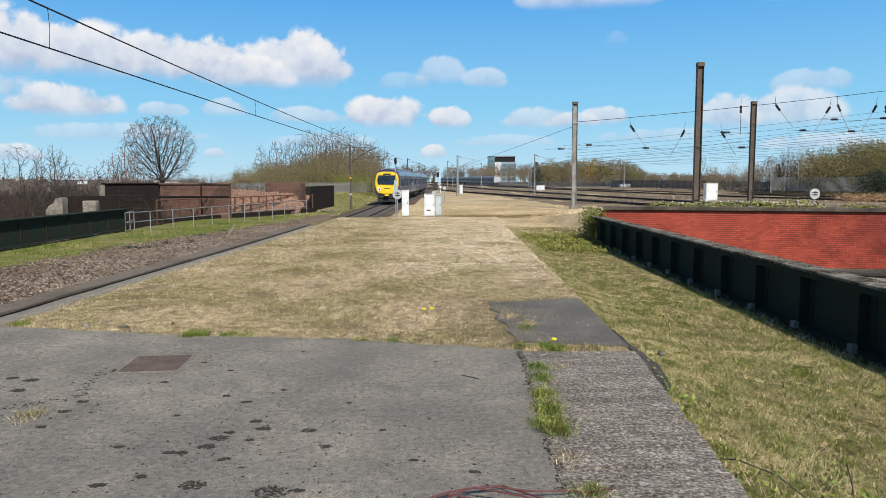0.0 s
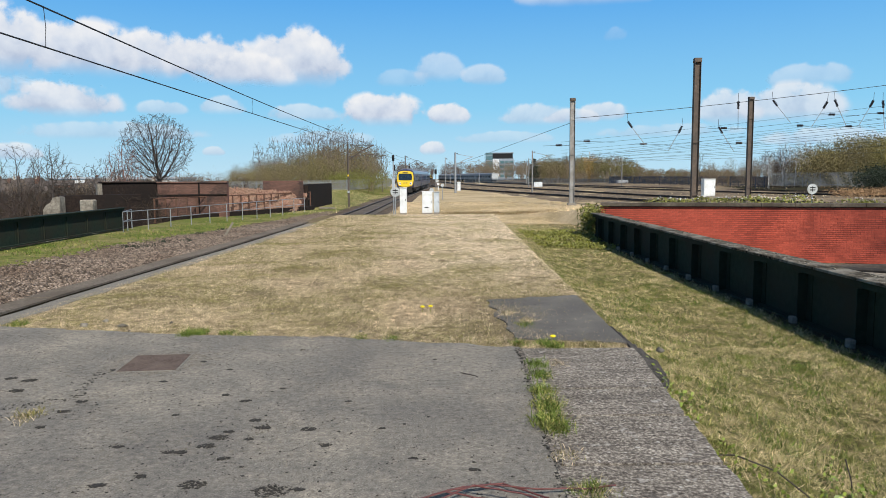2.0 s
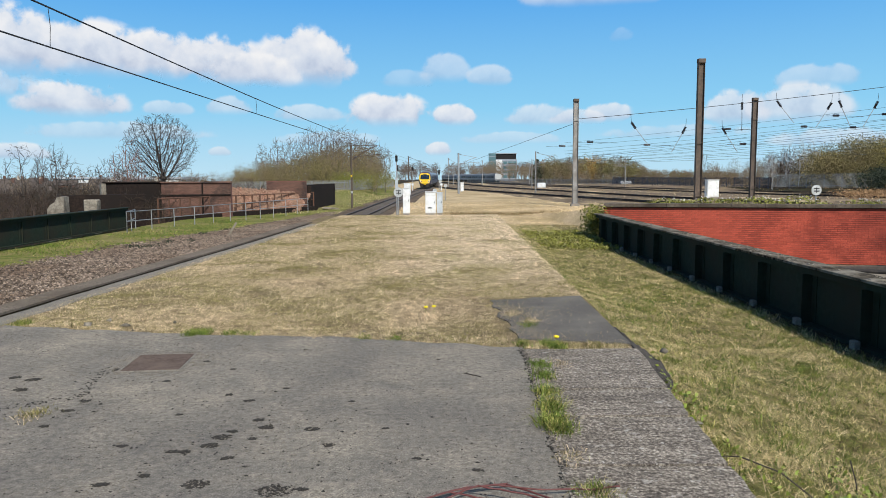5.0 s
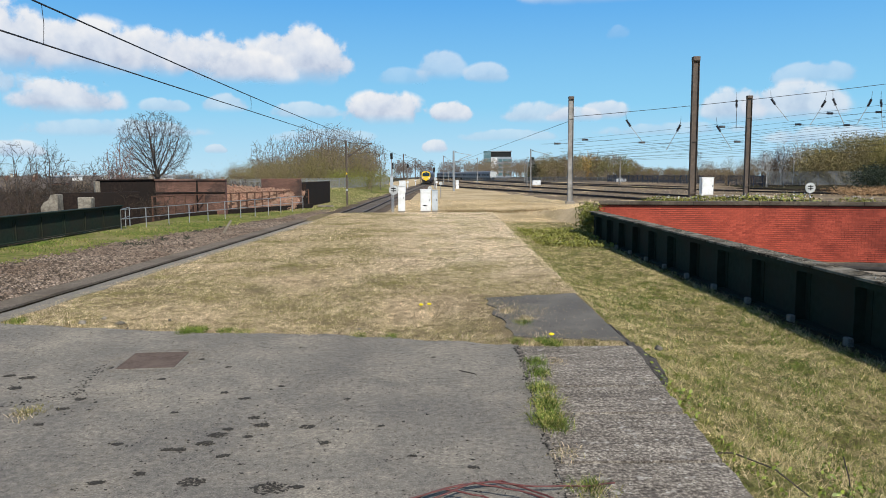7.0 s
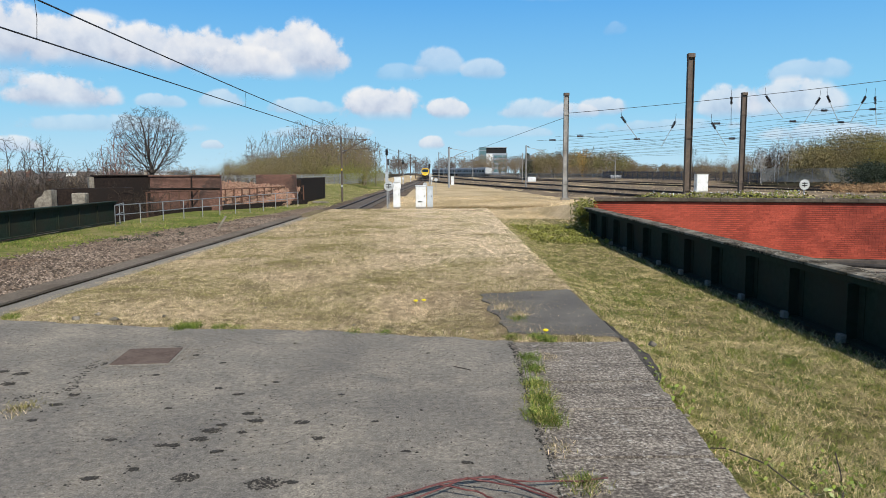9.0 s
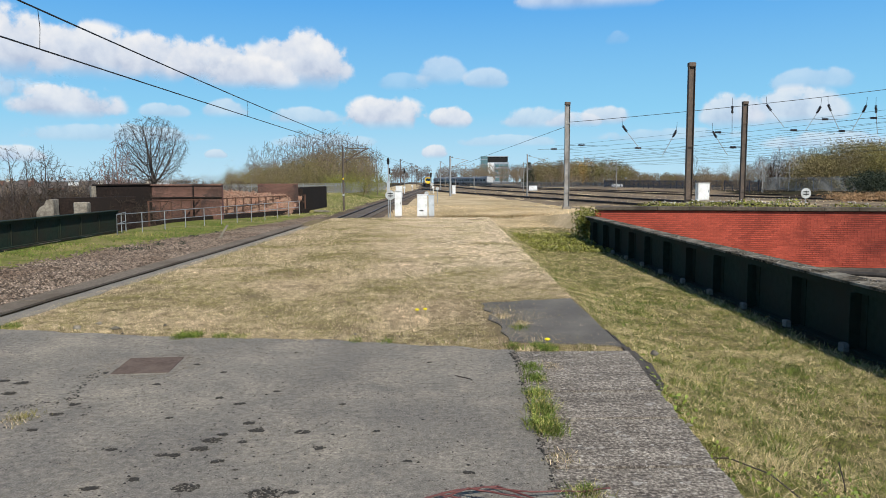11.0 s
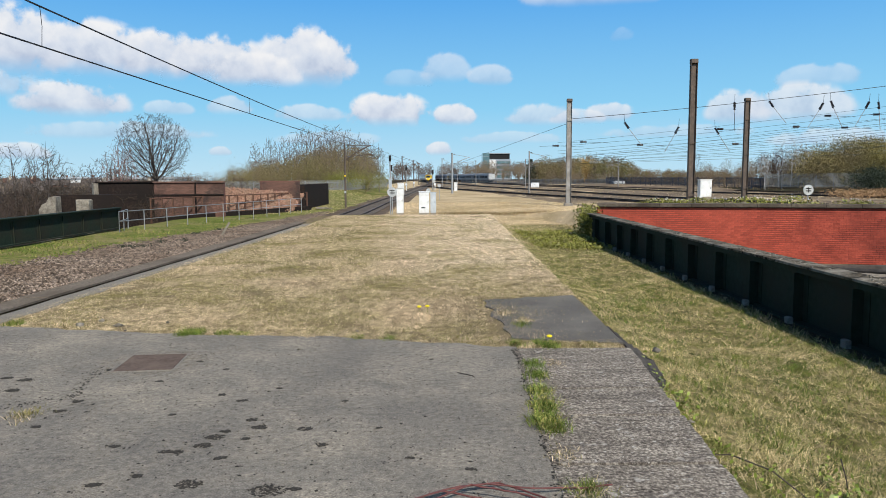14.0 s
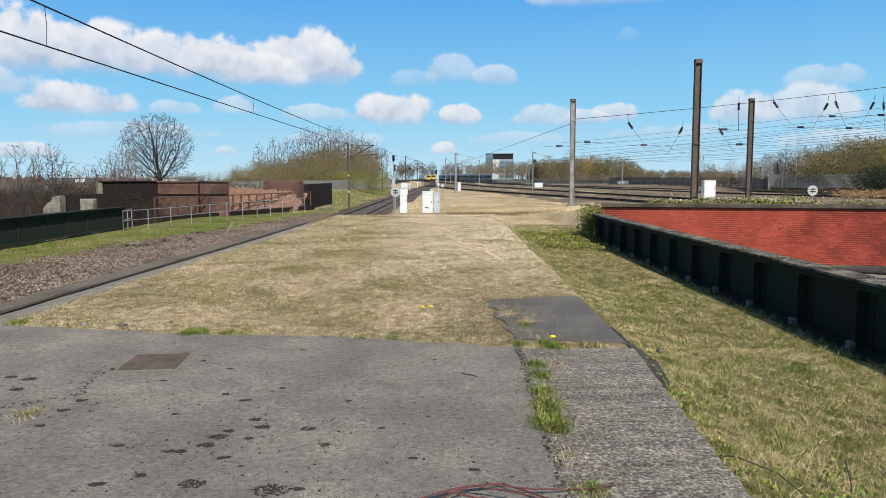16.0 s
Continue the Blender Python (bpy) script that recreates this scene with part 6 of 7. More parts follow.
M["grass_dry"] = grass_mat("dry_grass_blades", (0.68, 0.54, 0.355), (0.45, 0.345, 0.215), (0.22, 0.195, 0.072), 0.27)
M["grass_pale"] = grass_mat("bleached_grass_blades", (0.88, 0.72, 0.51), (0.66, 0.525, 0.36), (0.34, 0.29, 0.13), 0.14)
M["grass_lawn"] = grass_mat("lawn_blades", (0.68, 0.545, 0.315), (0.39, 0.315, 0.145), (0.165, 0.180, 0.042), 0.35, 2.6, 11.0, 2.6)
M["grass_green"] = grass_mat("green_blades", (0.37, 0.32, 0.11), (0.22, 0.25, 0.055), (0.12, 0.17, 0.03), 0.52, 0.9)
M["grass_field"] = grass_mat("field_blades", (0.80, 0.63, 0.40), (0.60, 0.46, 0.27), (0.36, 0.26, 0.12), 0.2, 0.15, 1.6)
nrg = np.random.default_rng(12)


def blades(name, base, height, width, lean, material, label, bent=False):
    """A narrow blade at each base point: straight for a short sward, bent where it stands long."""
    n = len(base)
    a_ = nrg.uniform(0, 2 * np.pi, n)
    f = nrg.uniform(0, 2 * np.pi, n)
    h = height * nrg.uniform(0.5, 1.25, n)
    w = width * nrg.uniform(0.6, 1.3, n)
    l = lean * nrg.uniform(0.2, 1.4, n)
    d = np.stack([np.cos(a_), np.sin(a_), np.zeros(n)], 1)
    s = np.stack([np.cos(f), np.sin(f), np.zeros(n)], 1) * w[:, None] / 2
    up = np.array((0, 0, 1.0))
    b0, b1 = base - s, base + s
    mid = base + d * (h * l * 0.4)[:, None] + up * (h * 0.62)[:, None]
    tip = base + d * (h * l)[:, None] + up * (h * np.clip(1 - 0.45 * l, 0.25, 1))[:, None]
    if bent:
        v = np.stack([b0, b1, mid - s * 0.7, mid + s * 0.7, tip], 1).reshape(-1, 3)
        k = (np.arange(n) * 5)[:, None]
        t = np.concatenate([k + np.array([0, 1, 3]), k + np.array([0, 3, 2]), k + np.array([2, 3, 4])])
    else:
        v = np.stack([b0, b1, tip], 1).reshape(-1, 3)
        t = (np.arange(n) * 3)[:, None] + np.array([0, 1, 2])
    return mesh_np(name, v, t, material, label, "grass")


def area(n, x0, x1, y0, y1):
    return np.stack([nrg.uniform(x0, x1, n), nrg.uniform(y0, y1, n)], 1)


def clump(p, k, keep):
    """Thin out by noise so that the sward has gaps."""
    v = np.array([noise.noise((x * k, y * k, 1.5)) for x, y in p])
    return p[v + nrg.uniform(-0.45, 0.45, len(p)) > keep]


def platform_points():
    out, hs, ws = [], [], []
    for y0, y1, per, h, w in ((7.0, 9.5, 10500, 0.031, 0.0042), (9.5, 13, 6600, 0.032, 0.0052), (13, 19, 2800, 0.038, 0.009), (19, 33, 1100, 0.038, 0.018)):
        p = area(int(8.2 * (y1 - y0) * per), -5.6, 2.45, y0, y1)
        le = np.interp(p[:, 1], [-8, 10, 19, 33], [-6.17, -5.92, -5.57, -5.27]) + 0.62
        re = np.interp(p[:, 1], [3.8, 7.4, 10.3, 33], [1.62, 1.87, 1.98, 2.4])
        fr = np.interp(p[:, 0], [-5.2, -2.8, -1.1, 0.8, 2.0], [8.45, 7.88, 7.70, 7.18, 7.12])
        patch = (p[:, 0] > 0.66) & (p[:, 0] < 1.96) & (p[:, 1] > 7.5) & (p[:, 1] < 10.2 + 0.2 * (p[:, 0] - 1))
        thin = (p[:, 0] > -0.1) & (p[:, 1] < 10.4) & (p[:, 1] > 7.5)
        ok = (p[:, 0] > le) & (p[:, 0] < re) & (p[:, 1] > fr) & (~patch | (nrg.random(len(p)) < np.interp(p[:, 0] + 0.25 * np.sin(p[:, 1] * 4.0), [0.6, 0.95, 1.25, 2.0], [0.45, 0.22, 0.02, 0.008]))) & (~thin | (nrg.random(len(p)) < 0.55))
        p = clump(p[ok], 2.2, -0.42)
        out.append(p)
        hs.append(np.full(len(p), h))
        ws.append(np.full(len(p), w))
    p = np.concatenate(out)
    on_patch = (p[:, 0] > 0.66) & (p[:, 0] < 1.96) & (p[:, 1] > 7.5) & (p[:, 1] < 10.2 + 0.2 * (p[:, 0] - 1))
    return np.column_stack([p, np.where(on_patch, 0.0, -0.02)]), np.concatenate(hs), np.concatenate(ws)


b_, h_, w_ = platform_points()
worn = nrg.random(len(b_)) < np.clip((b_[:, 0] + 1.9 + 0.05 * (b_[:, 1] - 15)) / 2.0, 0, 1) * np.clip((b_[:, 1] - 10.5) / 4.0, 0, 1)
blades("dry_grass", b_[~worn], h_[~worn], w_[~worn], 0.9, M["grass_dry"], "short dry straw-coloured grass over the platform")
blades("bleached_grass", b_[worn], h_[worn] * 0.8, w_[worn], 0.9, M["grass_pale"], "short bleached grass over the worn side of the platform")


def lawn_points():
    out, hs, ws = [], [], []
    for y0, y1, per, h, w in ((2.6, 6, 9500, 0.065, 0.0045), (6, 10, 7000, 0.06, 0.0055), (10, 18, 3200, 0.055, 0.009), (18, 42, 1100, 0.05, 0.02)):
        p = area(int(4.1 * (y1 - y0) * per), 1.5, 5.56, y0, y1)
        re = np.interp(p[:, 1], [-8, 3.8, 7.4, 10.3, 14.3, 33], [1.35, 1.62, 1.89, 1.98, 2.0, 2.4]) + 0.03
        p = p[(p[:, 0] > re) & (nrg.random(len(p)) < np.interp(p[:, 1], [33, 42], [1, 0]))]
        off = p[:, 0] - np.interp(p[:, 1], [-8, 3.8, 7.4, 10.3, 14.3, 33], [1.35, 1.62, 1.89, 1.98, 2.0, 2.4])
        ragged = np.interp(p[:, 1], [5, 7, 12, 22, 33], [0.02, 0.35, 0.7, 1.0, 1.4]) * (0.7 + 0.5 * np.sin(p[:, 1] * 1.7) * np.sin(p[:, 1] * 0.63 + 1))
        p = p[nrg.random(len(p)) < 0.15 + off / ragged]
        p = clump(clump(p, 1.6, -0.85), 6.0, -0.42)
        out.append(p)
        hs.append(np.full(len(p), h))
        ws.append(np.full(len(p), w))
    p = np.concatenate(out)
    z = ground_at(p) - 0.005
    return np.column_stack([p, z]), np.concatenate(hs), np.concatenate(ws)


b_, h_, w_ = lawn_points()
h_ = h_ * (0.6 + 0.9 * (np.sin(b_[:, 0] * 9.1 + 2 * np.sin(b_[:, 1] * 5.3)) * np.sin(b_[:, 1] * 8.3 + 2 * np.sin(b_[:, 0] * 6.7)) * 0.5 + 0.5))
blades("lawn_grass", b_, h_, w_, 1.5, M["grass_lawn"], "patchy green and straw grass beside the girder")

p = area(6500, 1.75, 5.5, 3.2, 12)
p = clump(p[p[:, 0] > np.interp(p[:, 1], [3.2, 7.4, 12], [1.66, 1.95, 2.05])], 2.5, -0.05)
blades("straw", np.column_stack([p, ground_at(p) + 0.03]), 0.085, 0.0032, 2.2, M["grass_dry"], "pale dead straw lying over the lawn", True)
p = area(26000, 1.75, 5.5, 3.2, 16)
p = clump(p[p[:, 0] > np.interp(p[:, 1], [3.2, 7.4, 16], [1.66, 1.95, 2.1])], 1.9, 0.18)
blades("green_tufts", np.column_stack([p, ground_at(p)]), 0.085, 0.006, 1.1, M["grass_green"], "fresh green tufts in the patchy lawn", True)

p = area(120000, 1.85, 4.6, 7, 42)
off = p[:, 0] - np.interp(p[:, 1], [7.4, 10.3, 14.3, 33, 42], [1.89, 1.98, 2.0, 2.4, 2.6])
wide = np.interp(p[:, 1], [7, 12, 22, 33, 42], [0.3, 0.6, 0.9, 1.4, 2.1]) * (0.7 + 0.5 * np.sin(p[:, 1] * 1.7) * np.sin(p[:, 1] * 0.63 + 1))
p = clump(p[(off > -0.05) & (nrg.random(len(p)) > off / wide)], 1.4, -0.6)
blades("border_grass", np.column_stack([p, ground_at(p) - 0.005]), 0.06, np.interp(p[:, 1], [10, 30], [0.008, 0.022]), 1.1, M["grass_dry"], "dry straw grass straying into the lawn")
p = area(48000, -17.0, -9.5, 16, 62)
gx = np.interp(p[:, 1], [20, 30, 39, 48, 60, 95], [-13.9, -13.5, -12.3, -10.7, -9.6, -8.7])
p = clump(p[(p[:, 0] < gx) & (p[:, 0] > np.interp(p[:, 1], [16, 38, 62], [-16.6, -16.2, -11.2]))], 0.5, -0.12)
blades("verge_grass", np.column_stack([p, ground_at(p)]), 0.13, 0.020, 0.9, M["grass_green"], "fresh green grass on the verge by the girder")
p = clump(area(70000, -4.6, 13, 33.5, 80), 0.35, -0.25)
p = p[(p[:, 0] > -4.0) & ((p[:, 0] < 2.4) | (p[:, 0] > 6.2) | (nrg.random(len(p)) < np.interp(p[:, 1], [30, 42], [0.1, 1])))]
blades("field_grass", np.column_stack([p, ground_at(p)]), 0.09, 0.020, 1.0, M["grass_field"], "pale dry tussock grass in the field")
p = clump(area(16000, 6, 75, 62, 190), 0.12, 0.0)
blades("yard_grass", np.column_stack([p, ground_at(p)]), 0.22, 0.05, 1.0, M["grass_field"], "dry grass between the sidings")
p = clump(area(9000, 7.4, 34, 30, 62), 0.5, -0.1)
blades("weed_stalks", np.column_stack([p, ground_at(p)]), 0.32, 0.025, 0.7, M["grass_field"], "dry weeds on the made ground behind the wall")
p = area(16000, -16, -7, 56, 112)
lim = np.array([main_line(y) for y in p[:, 1]])
p = clump(p[p[:, 0] < lim - 2.2], 0.3, -0.25)
blades("bank_grass", np.column_stack([p, ground_at(p)]), 0.14, 0.032, 0.9, M["grass_lawn"], "mixed green and straw grass beside the line")
p = clump(area(5200, -0.6, 9.0, 52, 56.5), 0.5, 0.0)
M["grass_brown"] = grass_mat("dead_weed_stalks", (0.26, 0.17, 0.085), (0.15, 0.10, 0.05), (0.12, 0.11, 0.04), 0.2, 0.6)
blades("dead_weeds", np.column_stack([p, ground_at(p)]), 0.30, 0.02, 0.8, M["grass_brown"], "brown dead weeds at the platform end")
p = area(3800, 5.38, 5.58, 3, 28)
blades("edge_grass", np.column_stack([p, ground_at(p)]), 0.13, 0.010, 0.8, M["grass_lawn"], "taller grass along the foot of the girder")

# bare soil strip whose dark colour deepens the girder's shadow on the ground
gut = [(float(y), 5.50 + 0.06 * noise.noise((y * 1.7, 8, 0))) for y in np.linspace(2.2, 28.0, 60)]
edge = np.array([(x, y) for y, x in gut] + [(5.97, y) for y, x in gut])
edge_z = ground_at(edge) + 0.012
n = len(gut)
tagged(raw("shaded_soil_strip", [(p[0], p[1], z) for p, z in zip(edge, edge_z)], [(k, n + k, n + k + 1, k + 1) for k in range(n - 1)], M["scrubsoil"]), "strip of bare soil along the girder foot, darkened for its shadow", "soil", kind="structure")

SPOTS = [(-1.51, 5.46, 0.035), (-1.71, 5.62, 0.030), (-1.23, 4.86, 0.050), (-1.48, 4.67, 0.060), (-1.51, 4.52, 0.055), (-1.40, 3.93, 0.075), (-1.74, 4.05, 0.035), (-1.64, 4.42, 0.040), (-0.94, 3.84, 0.100), (-0.80, 3.86, 0.030), (-0.91, 4.82, 0.050), (-0.75, 4.52, 0.035), (-0.41, 4.83, 0.020), (-0.18, 4.29, 0.020), (0.18, 4.11, 0.025), (-2.92, 6.39, 0.055), (-2.77, 5.47, 0.040), (-2.79, 5.24, 0.045), (-2.78, 4.90, 0.030), (-2.50, 6.98, 0.030), (-2.22, 6.67, 0.025), (-2.35, 6.01, 0.025), (-3.51, 6.08, 0.060), (-3.45, 5.78, 0.060), (-3.71, 6.15, 0.050), (-1.71, 4.42, 0.030), (-1.44, 4.78, 0.030), (-1.34, 4.31, 0.035), (-1.32, 5.01, 0.040), (-1.27, 4.64, 0.030), (-1.29, 5.78, 0.020), (-0.72, 5.43, 0.018), (-0.07, 6.69, 0.015), (-1.93, 3.93, 0.040), (-2.07, 4.52, 0.030), (-1.93, 5.14, 0.020), (-1.90, 6.39, 0.020)]
TUFTS = [("g", 0.85, 6.45, 0.10, 60), ("g", 0.84, 6.08, 0.12, 70), ("g", 0.79, 5.62, 0.12, 90), ("g", 0.77, 5.23, 0.14, 110), ("g", 0.73, 4.90, 0.15, 140), ("g", 0.77, 4.78, 0.13, 80), ("d", 0.76, 4.31, 0.09, 30), ("g", 0.80, 3.78, 0.11, 60), ("d", 0.82, 3.76, 0.12, 25), ("g", -2.78, 7.89, 0.10, 90), ("g", -2.68, 7.95, 0.10, 90), ("g", -2.36, 7.92, 0.07, 60), ("g", -2.16, 7.89, 0.05, 40), ("g", 1.14, 7.19, 0.10, 90), ("g", 1.04, 7.32, 0.08, 60), ("d", 1.50, 7.22, 0.10, 60), ("g", 0.79, 7.34, 0.07, 60), ("d", 0.56, 7.45, 0.07, 60), ("d", 0.27, 7.55, 0.07, 60), ("d", 0.04, 7.61, 0.07, 60), ("d", -0.20, 8.76, 0.12, 90), ("d", -2.99, 5.14, 0.10, 50), ("g", -4.99, 8.49, 0.10, 60), ("d", -4.42, 8.35, 0.12, 60), ("d", 1.01, 8.52, 0.09, 50), ("g", 0.95, 8.26, 0.08, 40), ("d", 0.82, 8.95, 0.09, 50), ("d", -1.36, 7.75, 0.06, 40), ("g", -0.87, 7.66, 0.05, 40), ("g", -0.53, 7.61, 0.05, 40), ("d", 1.03, 6.49, 0.08, 30)]
STONES = [(-3.71, 8.35, 0.045), (-4.19, 8.42, 0.070), (-4.03, 8.66, 0.050), (-3.51, 8.07, 0.030), (-3.20, 8.52, 0.040), (-1.39, 7.10, 0.020), (-2.12, 9.02, 0.030), (-0.90, 7.95, 0.020), (2.13, 6.96, 0.050), (0.96, 5.01, 0.030), (1.68, 5.91, 0.035), (1.74, 4.90, 0.040)]
for kind in "gd":
    rows = [t for t in TUFTS if t[0] == kind]
    pts, hh = [], []
    for _, x, y, h, n in rows:
        q = nrg.normal(0, 1, (n * 4, 2)) * np.array((0.05, 0.075)) + np.array((x, y))
        pts.append(np.column_stack([q, np.full(len(q), -0.01)]))
        hh.append(np.full(len(q), h * (0.7 if kind == "g" else 0.6)))
    blades("grass_tuft", np.concatenate(pts), np.concatenate(hh), 0.005, 1.1, M["grass_green"] if kind == "g" else M["grass_dry"], "tufts of green grass in the platform joints" if kind == "g" else "straw tufts along the asphalt edge", True)


def stones(name, pts, size, material, label, flat=0.6):
    n = len(pts)
    octa = np.array([(1, 0, 0), (-1, 0, 0), (0, 1, 0), (0, -1, 0), (0, 0, 1), (0, 0, -1)], float)
    tri = np.array([(0, 2, 4), (2, 1, 4), (1, 3, 4), (3, 0, 4), (2, 0, 5), (1, 2, 5), (3, 1, 5), (0, 3, 5)])
    v = octa[None] * nrg.uniform(0.6, 1.3, (n, 6, 1)) * np.asarray(size).reshape(-1, 1, 1) * nrg.uniform(0.6, 1.4, (n, 1, 1))
    a_ = nrg.uniform(0, 6.28, n)
    c, s = np.cos(a_)[:, None], np.sin(a_)[:, None]
    t = nrg.uniform(-0.7, 0.7, n)[:, None]
    x, y, z = v[..., 0] * c - v[..., 1] * s, v[..., 0] * s + v[..., 1] * c, v[..., 2] * flat
    v = np.stack([x, y + z * t, z - y * t * 0.5], 2) + np.asarray(pts)[:, None, :]
    k = (np.arange(n) * 6)[:, None, None] + tri[None]
    return mesh_np(name, v.reshape(-1, 3), k.reshape(-1, 3), material, label, "stones")


p = area(42000, -14.2, -6.5, 14, 60)
gx = np.interp(p[:, 1], [14, 30, 39, 48, 60], [-14.0, -13.5, -12.3, -10.8, -9.4])
le = np.interp(p[:, 1], [10, 19, 33, 60], [-6.4, -6.1, -6.0, -7.6])
p = p[(p[:, 0] > gx + nrg.normal(0, 0.25, len(p))) & (p[:, 0] < le - 1.2)]
stones("ballast", np.column_stack([p, ground_at(p) + 0.01]), np.full(len(p), 0.052), M["ballast"], "loose brown and pinkish ballast stones")
p = np.array([(x, y, 0.004) for x, y, s in STONES])
stones("loose_stones", p, [s for x, y, s in STONES], M["stone"], "a few pale loose stones on the platform")
p = np.column_stack([area(17000, -5.0, 1.7, 3.0, 8.0), np.full(17000, 0.001)])
p = p[[noise.noise((x * 0.9, y * 0.9, 6)) + 0.5 * noise.noise((x * 3, y * 3, 2)) > -0.12 for x, y, z in p]]
ring = nrg.normal(0, 1, (900, 2))
ring = ring / np.linalg.norm(ring, axis=1)[:, None] * nrg.normal(0.40, 0.06, (900, 1)) * np.array((1.0, 1.0)) + np.array((-2.66, 6.64))
p = np.concatenate([p, np.column_stack([ring, np.full(900, 0.002)])])
stones("grit", p, 0.0075 * nrg.uniform(0.45, 1.0, len(p)) ** 1.5, M["stone"], "pale grit scattered over the asphalt", 0.5)

p = np.column_stack([area(4200, -5.0, 0.75, 3.0, 7.9), np.full(4200, 0.001)])
litter = np.column_stack([nrg.normal(0.75, 0.35, 900), nrg.uniform(7.5, 10.1, 900), np.full(900, 0.0)])
stones("dark_grit", np.concatenate([p, litter]), 0.006 * nrg.uniform(0.5, 1.3, 5100), M["bark"], "dark crumbs and litter scattered over the asphalt", 0.5)

p = np.column_stack([nrg.uniform(5.76, 6.14, 900), nrg.uniform(4, 24, 900), np.full(900, 0.272)])
p = p[[noise.noise((x * 2, y * 0.8, 4)) > -0.1 for x, y, z in p]]
stones("flange_litter", p, 0.022 * nrg.uniform(0.4, 1.3, len(p)), M["stone"], "pale flakes and grit lying on the girder top", 0.35)

# dark moss and dirt spots on the asphalt, a few millimetres proud
random.seed(21)
pts, sizes = [], []
for x, y, s in SPOTS:
    for _ in range(int(14 + s * 1700)):
        r, t = s * 0.9 * random.random() ** 0.6, random.uniform(0, 6.283)
        pts.append((x + r * 1.15 * math.cos(t) + random.gauss(0, 0.006), y + r * 0.85 * math.sin(t), 0.001))
        sizes.append(random.uniform(0.004, 0.011))
    for _ in range(5):
        pts.append((x + random.gauss(0, 0.25), y + random.gauss(0, 0.2), 0.001))
        sizes.append(random.uniform(0.006, 0.013))
# dirt gathered along a crack
crack_line = [(-3.6, 5.05), (-3.15, 5.42), (-2.86, 5.6), (-2.98, 6.1), (-3.05, 6.45)]
for (x0, y0), (x1, y1) in zip(crack_line, crack_line[1:]):
    for _ in range(45):
        u = random.random() ** 1.6
        pts.append((x0 + (x1 - x0) * u + random.gauss(0, 0.03), y0 + (y1 - y0) * u + random.gauss(0, 0.025), 0.001))
        sizes.append(random.uniform(0.004, 0.012))
for _ in range(500):                                # and along the joint beside the slabs
    y = random.uniform(3.0, 7.1)
    pts.append((float(np.interp(y, [3, 4.6, 5.5, 6.4, 7.16], [0.66, 0.68, 0.72, 0.74, 0.76])) + random.gauss(0, 0.02), y, 0.004))
    sizes.append(random.uniform(0.004, 0.012))
M["moss"] = mat("dark_moss", (0.016, 0.014, 0.011), (0.055, 0.049, 0.04), 60, 0.95, 0, 0.6)
stones("moss_spots", np.array(pts), np.array(sizes), M["moss"], "dark dried moss crumbs in spots on the asphalt", 0.45)

# fallen bramble canes across the asphalt
cane_m = mat("red_bramble_bark", (0.085, 0.02, 0.018), (0.16, 0.045, 0.035), 30, 0.6, 0, 0.3)
canes = empty("bramble", Matrix.Identity(4), "trailing red bramble canes lying across the asphalt", "bramble")
for pts in ([(-0.62, 3.42, 0.02), (-0.3, 3.62, 0.04), (0.05, 3.80, 0.07), (0.25, 3.88, 0.06), (0.5, 3.83, 0.05), (0.78, 3.86, 0.03), (1.0, 3.95, 0.01)],
            [(-0.5, 3.36, 0.02), (-0.1, 3.64, 0.05), (0.16, 3.80, 0.10), (0.4, 3.74, 0.08), (0.62, 3.60, 0.05), (0.9, 3.5, 0.02)],
            [(-0.7, 3.50, 0.015), (-0.2, 3.70, 0.03), (0.1, 3.86, 0.05), (0.32, 3.92, 0.04), (0.55, 3.72, 0.05), (0.72, 3.55, 0.02)],
            [(0.02, 3.75, 0.08), (0.2, 3.70, 0.06), (0.33, 3.62, 0.03), (0.45, 3.50, 0.02)]):
    fine = []
    for p0, p1 in zip(pts, pts[1:]):
        for k in range(4):
            u = k / 4
            fine.append((p0[0] + (p1[0] - p0[0]) * u + random.uniform(-0.008, 0.008), p0[1] - 0.075 + (p1[1] - p0[1]) * u + random.uniform(-0.006, 0.006), 0.004 + 0.7 * (p0[2] + (p1[2] - p0[2]) * u)))
    cane = part("cane", polyline(bmesh.new(), fine, 0.0048, 6), cane_m, canes)
    th = bmesh.new()
    for q in fine[::2]:
        tube(th, q, (q[0] + random.uniform(-0.02, 0.02), q[1] + random.uniform(-0.02, 0.02), q[2] + 0.014), 0.0022, 0.0004, 4)
    part("thorn", th, cane_m, cane)
tagged(part("twig", polyline(bmesh.new(), [(0.16, 6.20, 0.006), (0.24, 6.13, 0.008), (0.30, 6.08, 0.006)], 0.004, 5), M["bark"]), "short dark twig lying on the asphalt", "twig")


def leaves(name, pts, size, material, label, category="plant"):
    n = len(pts)
    pts = np.asarray(pts)
    u = nrg.normal(0, 1, (n, 3))
    u /= np.linalg.norm(u, axis=1)[:, None]
    w = np.cross(u, nrg.normal(0, 1, (n, 3)))
    w /= np.linalg.norm(w, axis=1)[:, None]
    s = (size * nrg.uniform(0.6, 1.3, n))[:, None]
    v = np.stack([pts - u * s, pts + w * s * 0.6, pts + u * s * 1.1, pts - w * s * 0.6], 1).reshape(-1, 3)
    k = (np.arange(n) * 4)[:, None]
    return mesh_np(name, v, np.concatenate([k + np.array([0, 1, 2]), k + np.array([0, 2, 3])]), material, label, category)


